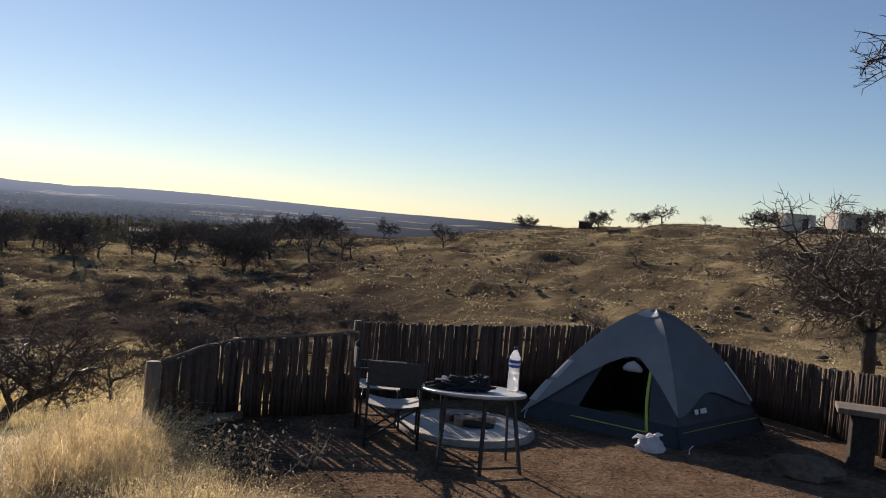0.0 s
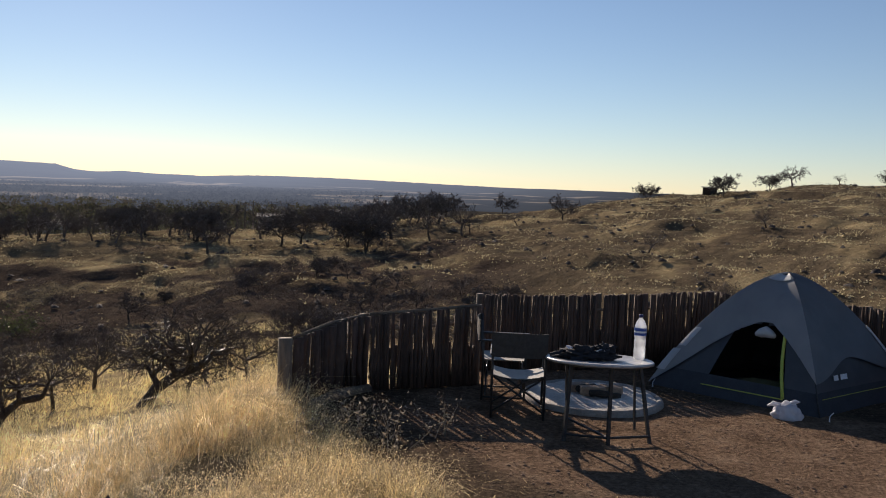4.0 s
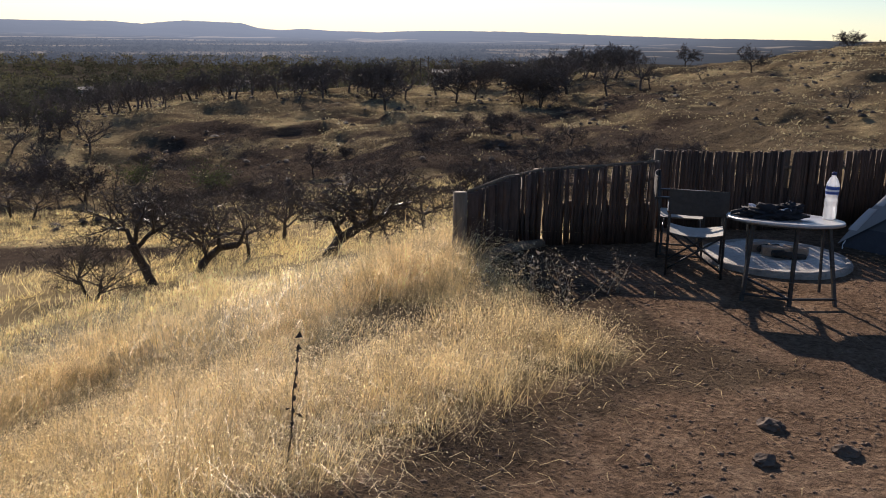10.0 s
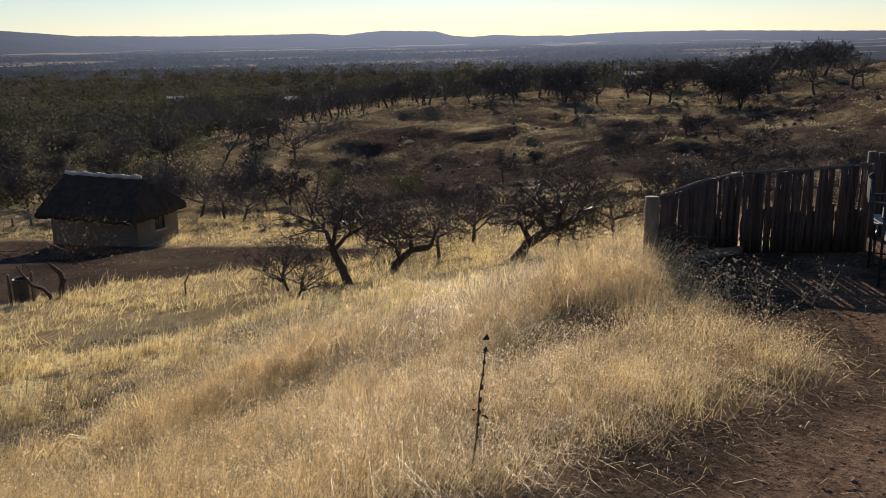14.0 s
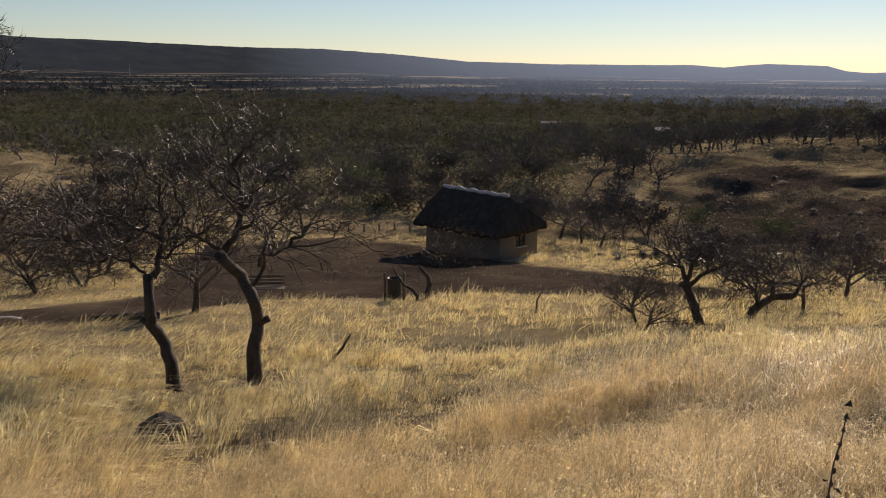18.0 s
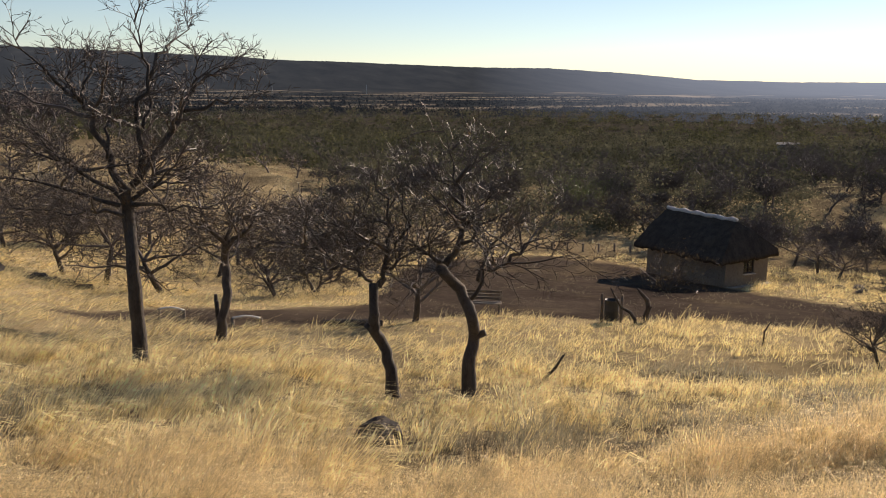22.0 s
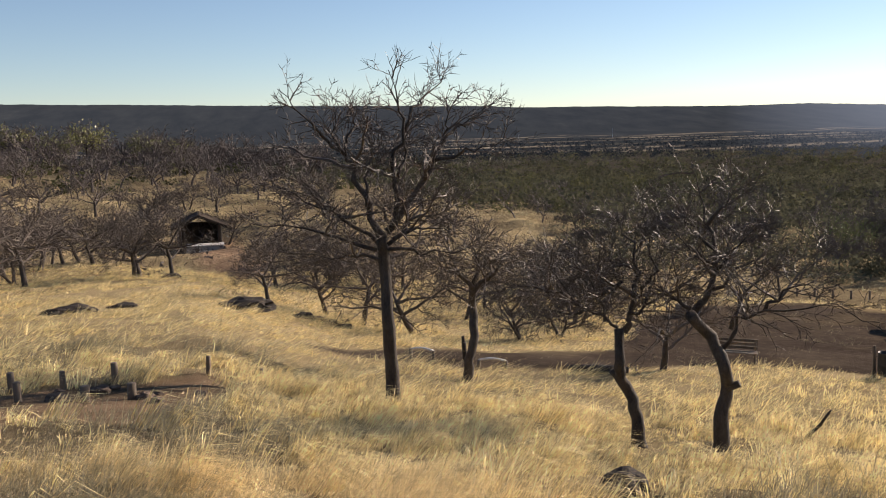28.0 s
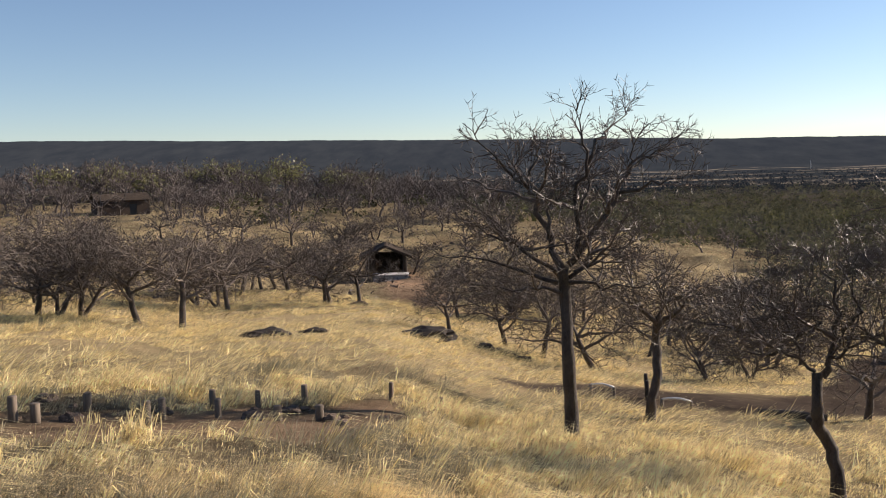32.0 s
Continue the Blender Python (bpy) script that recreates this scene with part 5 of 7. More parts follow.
def fence_panel(p0, p1, h0, h1, post_r=0.045, first_post=True, label="", wide=1.0, cap=False):
    p0, p1 = Vector((*p0, 0)), Vector((*p1, 0))
    d = p1 - p0
    L = d.length
    t = thing("stick_fence_panel", label or "fence panel of upright brown sticks tied to rails", "fence", "stick fence round the camp",
              m=pose(p0.x, p0.y, 0, 0, 0, math.degrees(math.atan2(d.y, d.x))))

    def g(s):
        q = p0.lerp(p1, s / L)
        return gz(q.x, q.y)
    for z in (0.16, 0.78, 0.985)[:3 if cap else 2]:
        b = Buf()
        b.tube([(0, 0.035, g(0) + z * h0), (L / 2, 0.035, g(L / 2) + z * (h0 + h1) / 2), (L, 0.035, g(L) + z * h1)], 0.018, 6)
        part("rail", b, M_POST, t, smooth=True)
    for s, h in ((0, h0), (L, h1))[0 if first_post else 1:]:
        b = Buf()
        b.tube([(s, 0.09, g(s) - 0.3), (s, 0.09, g(s) + h * 0.6), (s, 0.088, g(s) + h * 0.985)], [post_r, post_r * 0.97, post_r * 0.92], 9)
        part("post", b, M_POST, t, "round weathered post", True)
    if wide > 1:       # a log lies along the foot of the end panel
        b = Buf()
        b.tube([(-0.02, -0.05, g(0) + 0.03), (L / 2, -0.055, g(L / 2) + 0.04), (L - 0.05, -0.05, g(L) + 0.03)], [0.05, 0.055, 0.045], 9)
        part("foot_log", b, M_POST, t, "pale log along the foot", True)
    s = 0.02
    while s < L - 0.02:
        if SR.random() > 0.03:
            z = g(s)
            h = h0 + (h1 - h0) * s / L
            lift = SR.uniform(0.0, 0.03)
            ob = part("stick", SR.choice(stick_meshes), None, t)
            ob.matrix_basis = Matrix.Translation((s, SR.gauss(0, 0.006), z + lift - 0.01)) @ Euler((SR.gauss(0, 0.012), SR.gauss(0, 0.022), SR.uniform(0, 6))).to_matrix().to_4x4() @ Matrix.Diagonal((wide * SR.uniform(1.1, 1.45), 1.15, h * SR.uniform(0.978, 1.006) - lift, 1))
            if SR.random() < 0.9:       # added short sticks block light through the lower gaps, in place of earth behind
                ob = part("short_stick", SR.choice(stick_meshes), None, t)
                ob.matrix_basis = Matrix.Translation((s + 0.012, 0.034, z - 0.02)) @ Matrix.Diagonal((1.6 * wide, 1.2, h * SR.uniform(0.46, 0.60), 1))
        s += SR.uniform(0.0195, 0.0255) * wide
    return t


FP = [((-2.30, 7.52), 0.68), ((-1.82, 8.44), 0.76), ((-0.78, 8.87), 0.83), ((-0.84, 9.72), 0.86), ((0.48, 10.2), 0.88), ((1.95, 11.35), 0.86), ((3.7, 11.1), 0.80), ((4.40, 9.85), 0.75), ((4.62, 8.85), 0.84), ((5.6, 8.0), 0.8)]
for i in (0, 1, 3, 4, 5, 6, 7, 8):
    fence_panel(FP[i][0], FP[i + 1][0], FP[i][1], FP[i + 1][1], first_post=i in (0, 3), wide=2.1 if i == 0 else 1.0, cap=i < 2,
                label="fence panel of broad dark brown slabs on a pale foot log" if i == 0 else "")
t = thing("end_post", "thick pale square-cut wooden post ending the fence", "post", m=pose(-2.36, 7.44, gz(-2.36, 7.44)))
b = Buf()
b.tube([(0, 0, -0.3), (0, 0, 0.1), (0.002, 0, 0.4), (0, 0.002, 0.70)], [0.068, 0.066, 0.064, 0.062], 12)
part("shaft", b, M_POST, t, smooth=True)


# ---- table, with what lies on it ----
TX, TY, TH = 0.36, 7.38, 0.62
TILT = pose(0, 0, 0.62) @ pose(0, 0, 0, -4.5) @ pose(0, 0, -0.62)   # it stands a little askew
tz = gz(TX, TY)
t = thing("round_table", "round pale metal camping table on dark legs", "table", m=pose(TX, TY, tz))
b = Buf()
b.lathe([(0.0, TH - 0.004), (0.43, TH - 0.004), (0.445, TH - 0.012), (0.445, TH + 0.004), (0.438, TH + 0.012), (0.42, TH + 0.004), (0.0, TH)], 48)
part("tabletop", b, M_TOP, t, "pale scratched metal disc", True).matrix_basis = TILT
b = Buf()
b.lathe([(0.37, TH - 0.03), (0.385, TH - 0.03), (0.385, TH - 0.005), (0.37, TH - 0.005), (0.37, TH - 0.03)], 32)
part("apron", b, M_STEEL, t).matrix_basis = TILT
LEGS = [(-0.27, -0.31), (0.08, -0.34), (0.42, -0.20), (-0.24, 0.2), (0.33, 0.2)]
for i, (lx, ly) in enumerate(LEGS):
    b = Buf()
    w = 0.03 if i < 3 else 0.02
    r = math.hypot(lx, ly)
    top = (lx * 0.355 / r, ly * 0.355 / r)
    z0 = gz(TX + lx, TY + ly) - tz - 0.02
    b.tube([(lx, ly, z0), (*top, TH - 0.008 - 0.078 * top[1])], w / 2 * 1.2, 4)
    part("leg", b, M_STEEL, t)
for i, j in ((0, 1), (1, 2), (1, 3)):
    b = Buf()
    b.tube([(*LEGS[i], 0.06), (*LEGS[j], 0.06)], 0.011, 6)
    part("stretcher", b, M_STEEL, t)

bx, by, bz = 0.70, 7.60, tz + TH - 0.012
t = thing("water_bottle", "clear plastic water bottle with blue label, half full", "bottle", m=pose(bx, by, bz))
prof = [(0.0, 0.003), (0.042, 0.0), (0.05, 0.012), (0.05, 0.09), (0.046, 0.105), (0.05, 0.12), (0.05, 0.155), (0.0445, 0.175), (0.0505, 0.2), (0.0505, 0.272), (0.047, 0.29), (0.034, 0.322), (0.018, 0.345), (0.0165, 0.36)]
b = Buf()
b.lathe(prof + [(0.0145, 0.36)] + [(max(r - 0.0015, 0), z + 0.002) for r, z in prof[::-1]], 28)
part("body", b, M_PET, t, smooth=True)
b = Buf()
b.lathe([(0.0, 0.006), (0.041, 0.004), (0.0475, 0.013), (0.0475, 0.088), (0.0435, 0.105), (0.0475, 0.12), (0.0475, 0.15), (0.0, 0.15)], 28)
part("water", b, M_WATER, t, smooth=True)
b = Buf()
b.lathe([(0.0512, 0.206), (0.0514, 0.208), (0.0514, 0.268), (0.0512, 0.270)], 28)
lab = part("label", b, M_BLUE, t, "blue paper label with a white band", True)
b = Buf()
b.lathe([(0.0518, 0.228), (0.0520, 0.229), (0.0520, 0.243), (0.0518, 0.244)], 28)
part("band", b, M_LABW, lab)
b = Buf()
b.lathe([(0.0, 0.382), (0.016, 0.381), (0.0185, 0.376), (0.0185, 0.357), (0.0165, 0.356)], 20)
part("cap", b, M_CAPB, t, "dark blue screw cap", True)


def lump(sx, sy, sz, seed, rough, sub=4, freq=3.0):
    """A crumpled or stony lump on z = 0."""
    bm = bmesh.new()
    bmesh.ops.create_icosphere(bm, subdivisions=sub, radius=1)
    off = Vector((seed * 3.7, seed * 1.3, seed * 2.1))
    for v in bm.verts:
        n = noise.noise(v.co * freq + off) + 0.5 * noise.noise(v.co * freq * 2.3 + off)
        v.co *= 1 + rough * n
        v.co = Vector((v.co.x * sx, v.co.y * sy, max(v.co.z, -0.35) * sz + 0.35 * sz))
    b = Buf()
    b.bm(bm)
    return b


t = thing("folded_jacket", "crumpled black jacket lying on the table", "jacket", m=pose(0.26, 7.36, tz + TH + 0.012, 0, 0, 8))
part("cloth", lump(0.21, 0.13, 0.062, 4, 0.75, 4, 4.5), M_CLOTH, t, smooth=True)
part("hood", lump(0.08, 0.07, 0.06, 8, 0.7, 3, 4.0), M_CLOTH, t).location = (0.14, 0.0, 0.045)
b = Buf()
b.tube([(-0.2, 0.02, 0.03), (-0.26, 0.03, 0.02), (-0.31, 0.02, 0.015)], [0.03, 0.026, 0.018], 8)
part("sleeve", b, M_CLOTH, t, smooth=True)
# two white lumps added to paint the bright glints of the jacket
t = thing("plastic_wrapper", "small white lump standing in for a glint on the jacket", "wrapper", m=pose(0.12, 7.36, tz + TH + 0.075, 12, 30, 20))
part("film", lump(0.05, 0.03, 0.02, 9, 0.6, 2), M_BAG, t)
t = thing("plastic_wrapper", "small white lump standing in for a glint on the jacket", "wrapper", m=pose(0.38, 7.35, tz + TH + 0.07, -10, 10, 60))
part("film", lump(0.07, 0.035, 0.02, 12, 0.6, 2), M_BAG, t)


# ---- two folding chairs ----
def folding_chair(x, y, turn, label, seat_mat):
    """Director's chair: its back lies at local -y, it faces +y."""
    z = gz(x, y)
    t = thing("folding_chair", label, "chair", "chairs by the fire", m=pose(x, y, z, 0, 0, turn))
    W, D, S, H = 0.23, 0.20, 0.39, 0.76
    for sx in (-1, 1):
        for sy in (-1, 1):
            b = Buf()
            top = H if sy < 0 else 0.56
            b.tube([(sx * W, sy * D, -0.02), (sx * W, sy * D, 0.4), (sx * W, sy * D - (0.03 if sy < 0 else 0), top)], 0.0115, 8)
            part("leg", b, M_CHAIRW, t, smooth=True)
        b = Buf()
        b.box((0.045, 2 * D + 0.1, 0.018), pose(sx * W, 0, 0.57), 0.006)
        part("armrest", b, M_CHAIRW, t)
        b = Buf()
        b.tube([(sx * W, -D, 0.03), (sx * W, D, 0.03)], 0.009, 8)
        part("foot_rail", b, M_CHAIRW, t, smooth=True)
    for sy in (-1, 1):
        for s in (-1, 1):
            b = Buf()
            b.tube([(s * W, sy * D * 0.85, 0.05), (-s * W, sy * D * 0.85 + 0.012 * s, S - 0.02)], 0.009, 8)
            part("cross_brace", b, M_CHAIRW, t, smooth=True)
    b = Buf()
    nx = 9
    for k, dz in ((0, 0), (1, -0.006)):
        for i in range(nx):
            u = -1 + 2 * i / (nx - 1)
            for sy in (-1, 1):
                b.v.append((u * W, sy * D, S - 0.035 * (1 - u * u) + dz))
    for i in range(nx - 1):
        b.f += [(2 * i, 2 * i + 1, 2 * i + 3, 2 * i + 2), (2 * nx + 2 * i + 2, 2 * nx + 2 * i + 3, 2 * nx + 2 * i + 1, 2 * nx + 2 * i)]
    part("seat", b, seat_mat, t, "sun-lit sagging canvas", True)
    b = Buf()
    for k in (0, 1):
        for i in range(nx):
            u = -1 + 2 * i / (nx - 1)
            for z2 in (0.55, 0.765):
                b.v.append((u * (W + 0.012), -D - 0.035 - 0.03 * (1 - u * u) - 0.006 * k, z2))
    for i in range(nx - 1):
        b.f += [(2 * i, 2 * i + 2, 2 * i + 3, 2 * i + 1), (2 * nx + 2 * i, 2 * nx + 2 * i + 1, 2 * nx + 2 * i + 3, 2 * nx + 2 * i + 2)]
    for k in (0, 1):
        b.f += [tuple((2 * i + k) for i in range(nx)) + tuple(2 * nx + 2 * i + k for i in range(nx - 1, -1, -1))]
    part("backrest", b, M_CANVAS, t, "dark canvas back")
    return t


folding_chair(-0.33, 7.84, 4, "dark folding canvas chair seen from behind", M_SEATW)
folding_chair(-0.50, 8.50, -86, "dark folding canvas chair turned to the fire", M_SEATW)


# ---- fire pit ----
FX, FY = 0.36, 8.58
fz = gz(FX, FY)
t = thing("fire_pit", "round concrete fire pit with pale ash", "fire pit", m=pose(FX, FY, fz))
b = Buf()
b.lathe([(0.68, -0.08), (0.672, 0.03), (0.66, 0.05), (0.645, 0.058), (0.625, 0.05), (0.61, 0.03), (0.59, 0.02)], 44)
for i, v in enumerate(b.v):
    q = Vector(v)
    b.v[i] = tuple(q * (1 + 0.02 * noise.noise(q * 5)))
part("rim", b, M_CONC, t, "rough grey concrete rim", True)
b = Buf()
b.lathe([(0.625, 0.04), (0.5, 0.05), (0.34, 0.07), (0.15, 0.055), (0.0, 0.05)], 40)
for i, v in enumerate(b.v):
    q = Vector(v)
    b.v[i] = (q.x, q.y, q.z + 0.02 * noise.noise(q * 7))
part("ash", b, M_ASH, t, "pale ash bed", True)
for k, (x, y, z, r, l) in enumerate(((0.0, -0.05, 0.10, 8, 0.24), (0.18, 0.02, 0.10, -12, 0.22), (-0.14, 0.1, 0.09, 30, 0.22))):
    t = thing("brick", "loose old brick lying in the ash", "brick", "bricks in the fire pit", m=pose(FX + x, FY + y, fz + z, 0, 0, r))
    b = Buf()
    b.box((l, 0.11, 0.085), None, 0.008)
    part("block", b, M_BRICK, t)
for k, (x, y, r, l) in enumerate(((-0.05, 0.12, 65, 0.4), (0.12, -0.14, 15, 0.3))):
    t = thing("charred_log", "short charred log lying in the ash", "log", "logs in the fire pit", m=pose(FX + x, FY + y, fz + 0.09, 0, 6, r))
    b = Buf()
    b.tube([(-l / 2, 0, 0), (-l / 5, 0.01, 0.006), (l / 5, -0.006, 0), (l / 2, 0, 0.004)], [0.03, 0.034, 0.031, 0.024], 9)
    part("wood", b, M_CHAR, t, smooth=True)


# ---- tent ----
def tent():
    c = [Vector((1.02, 9.55, 0)), Vector((2.45, 8.50, 0)), Vector((3.72, 9.75, 0)), Vector((2.30, 10.85, 0))]
    ctr = sum(c, Vector()) / 4
    z0 = gz(ctr.x, ctr.y)
    H = 1.23
    t = thing("dome_tent", "grey dome tent with open door and yellow-green piping", "tent", m=pose(ctr.x, ctr.y, z0))
    loc = [q - ctr for q in c]

    def skin(s, r, out=1.0):
        """s: 0 to 4 round the base, r: 0 at the peak, 1 at the ground."""
        i = int(s) % 4
        u = s - int(s)
        p = loc[i].lerp(loc[(i + 1) % 4], u)
        e = 4 * u * (1 - u)
        k = r * (1 - 0.05 * e * math.sin(math.pi * min(1, r)))
        z = H * max(0.0, 1 - r ** 1.62) ** 0.97 * (1 - 0.035 * e * (1 - r))
        return Vector((p.x * k * out, p.y * k * out, z * (1 + (out - 1) * 0.6) + (out - 1) * 0.2))

    def sheet(name, s0, s1, ns, r0, r1, nr, mt, label="", out=1.0, skip=None, edge=None, th=0.004):
        b = Buf()
        ids = {}
        for i in range(ns + 1):
            s = s0 + (s1 - s0) * i / ns
            for j in range(nr + 1):
                top = edge(s) if edge else r1
                r = r0 + (top - r0) * j / nr
                ids[i, j] = len(b.v)
                b.v.append(tuple(skin(s, r, out)))
        n = len(b.v)
        b.v += [tuple(Vector(v) * (1 - th)) for v in b.v]
        for i in range(ns):
            for j in range(nr):
                s, r = s0 + (s1 - s0) * (i + 0.5) / ns, r0 + (r1 - r0) * (j + 0.5) / nr
                if skip and skip(s, r):
                    continue
                q = (ids[i, j], ids[i, j + 1], ids[i + 1, j + 1], ids[i + 1, j])
                b.f += [q, tuple(k + n for k in q[::-1])]
        return part(name, b, mt, t, label, True)
    door = lambda s, r: 0.30 < s < 0.80 and 0.55 + 1.1 * (s - 0.58) ** 2 < r < 0.95
    for k in range(4):
        sheet("side_wall", k, k + 1, 26, 0.5, 0.965, 22, M_TENT, skip=door if k == 0 else None)
    sheet("tub_floor", 0, 4, 64, 0.90, 1.0, 3, M_TUB, "dark waterproof lower edge", 1.006)
    b = Buf()
    b.v = [tuple(q * 0.99 + Vector((0, 0, 0.012))) for q in loc] + [tuple(q * 0.99 + Vector((0, 0, 0.004))) for q in loc]
    b.f = [(0, 1, 2, 3), (7, 6, 5, 4)]
    part("floor", b, M_TUB, t)
    hang = lambda s: float(np.interp(s, [0, 0.10, 0.22, 0.36, 0.52, 0.66, 0.80, 0.90, 1.0], [0.99, 0.88, 0.735, 0.625, 0.56, 0.555, 0.64, 0.73, 0.86]))
    low = lambda s: 0.79 + 0.05 * math.cos(2 * math.pi * (s % 1)) + 0.02 * (s < 2)
    # panel 1 gets a darker grey than the other three
    for k in range(4):
        sheet("rain_fly", k, k + 1, 24, 0.0, 0.8, 18, M_FLY_DARK if k == 1 else M_FLY, "rain fly panel in a darker grey than the others" if k == 1 else "grey rain fly pulled up over the door", 1.035, edge=(hang if k == 0 else low))
    # cream roll added for the light of the back vent inside the door
    b = Buf()
    b.tube([skin(0.50 + 0.05 * i, 0.60 + 0.012 * abs(i - 2), 0.97) for i in range(5)], [0.02, 0.05, 0.06, 0.045, 0.02], 8)
    part("back_vent_light", b, M_PANEL, t, "cream roll standing in for light through the back vent", True)
    # white strips put the sunlight at the fly's edges into the colour
    for s, r0, r1 in ((0.015, 0.66, 0.78), (0.0, 0.80, 0.92), (1.97, 0.60, 0.84)):
        sheet("reflective_patch", s, s + 0.05, 6, r0, r1, 6, M_PANEL, "white patch standing in for sunlight on the fly", 1.05)
    sheet("vent_cap", 0.12, 0.92, 8, 0.05, 0.16, 4, M_PANEL, "pale vent flap at the peak", 1.05)
    for k in range(2):
        b = Buf()
        pts = [skin(k, 1 - i / 12, 1.012) for i in range(13)] + [skin(k + 2, i / 12, 1.012) for i in range(1, 13)]
        b.tube(pts, 0.006, 6)
        part("pole", b, M_STEEL, t, smooth=True)
    for pts in ([skin(0.80 - 0.015 * math.sin(0.4 * i), 0.95 - 0.34 * i / 8, 1.01) for i in range(9)], [skin(0.30 + 0.50 * i / 10, 0.953, 1.012) for i in range(11)]):
        b = Buf()
        b.tube(pts, 0.017 if pts[0].z < pts[-1].z - 0.1 else 0.006, 6)
        part("piping", b, M_LIME, t, "yellow-green piping", True)
    b = Buf()
    pts = [skin(2.0 - i * 0.05 + 0.0, 0.93, 1.012) for i in range(20)]
    b.tube(pts[::-1], 0.003, 6)
    part("piping", b, M_LIME, t, "yellow-green piping", True)
    b = Buf()
    p = skin(1.22, 0.86, 1.02)
    q = skin(1.40, 0.86, 1.02)
    n = (q - p)
    for i, w in ((0, 0.32), (0.45, 0.5)):
        a0, a1 = p + n * i, p + n * (i + w * 0.9)
        b.v += [tuple(a0), tuple(a1), tuple(a1 + Vector((-0.008, 0.01, 0.05))), tuple(a0 + Vector((-0.008, 0.01, 0.05)))]
        m = len(b.v)
        b.v += [tuple(Vector(v) * 0.997) for v in b.v[-4:]]
        b.f += [(m - 4, m - 3, m - 2, m - 1), (m + 3, m + 2, m + 1, m)]
    part("badge", b, M_LABW, t, "small pale badge of plain bars")
    return t


tent()
t = thing("sleeping_bag", "olive sleeping bag heaped inside the tent", "bedding", m=pose(2.1, 9.45, gz(2.1, 9.45) + 0.02))
part("cloth", lump(0.30, 0.22, 0.10, 21, 0.25, 3), simple("olive_cloth", (0.10, 0.10, 0.04), (0.17, 0.165, 0.08), 12, 0.9), t, smooth=True)
for x, y, tx in ((1.02, 9.40, 0.02), (2.50, 8.36, 0.03)):
    t = thing("tent_peg", "thin pale tent peg in the soil", "peg", "tent pegs", m=pose(x, y, gz(x, y)))
    b = Buf()
    b.tube([(0, 0, -0.1), (0, 0, 0.05), (tx, -0.01, 0.09)], 0.005, 6)
    part("pin", b, M_LABW, t)
t = thing("plastic_bag", "white plastic bag standing by the tent", "bag", m=pose(2.13, 8.40, gz(2.13, 8.40) - 0.02))
part("sack", lump(0.13, 0.11, 0.125, 17, 0.3, 4, 2.4), M_BAG, t, smooth=True)
b = Buf()
b.tube([(-0.06, 0, 0.13), (-0.13, -0.02, 0.155), (-0.18, -0.02, 0.13)], [0.03, 0.022, 0.006], 7)
part("handle", b, M_BAG, t, "knotted handle", True)
b = Buf()
b.tube([(0.03, 0, 0.15), (0.07, -0.02, 0.185), (0.11, -0.02, 0.18)], [0.03, 0.02, 0.006], 7)
part("handle", b, M_BAG, t, "knotted handle", True)

# ---- bench at the edge of the camp, boulder, stones ----
bx, by = 4.13, 8.42
t = thing("stone_bench", "rough bench of a wide slab on block legs", "bench", m=pose(bx, by, gz(bx, by), 0, 0, -20))
b = Buf()
b.box((1.3, 0.42, 0.055), pose(0.42, 0, 0.545), 0.012)
part("slab", b, M_POST, t, "weathered grey plank slab")
for x in (0.02, 0.86):
    b = Buf()
    b.box((0.22, 0.34, 0.56), pose(x, 0, 0.235), 0.02)
    part("block_leg", b, M_DARKROCK, t, "dark block leg")


def rock(x, y, sx, sy, sz, seed, mt=M_STONE, label="rough brown stone on the ground", turn=0, name="stone"):
    t = thing(name, label, "stone", m=pose(x, y, gz(x, y) - 0.22 * sz, 0, 0, turn))
    b = lump(sx, sy, sz, seed, 0.42, 3, 1.6)
    part("mass", b, mt, t)
    return t


rock(3.42, 7.92, 0.30, 0.24, 0.17, 31, M_STONE, "low brown boulder on the camp floor", name="boulder")
for k, (x, y, s) in enumerate(((0.61, 4.45, 0.085), (0.23, 4.19, 0.08), (0.95, 5.08, 0.08), (0.27, 4.64, 0.09), (1.5, 5.6, 0.07), (1.25, 4.75, 0.06), (1.75, 4.9, 0.08), (0.0, 3.7, 0.06))):
    rock(x, y, s * 0.8, s * 0.65, s * 0.42, 40 + k, M_STONE, "small brown stone on the camp floor", k * 50)

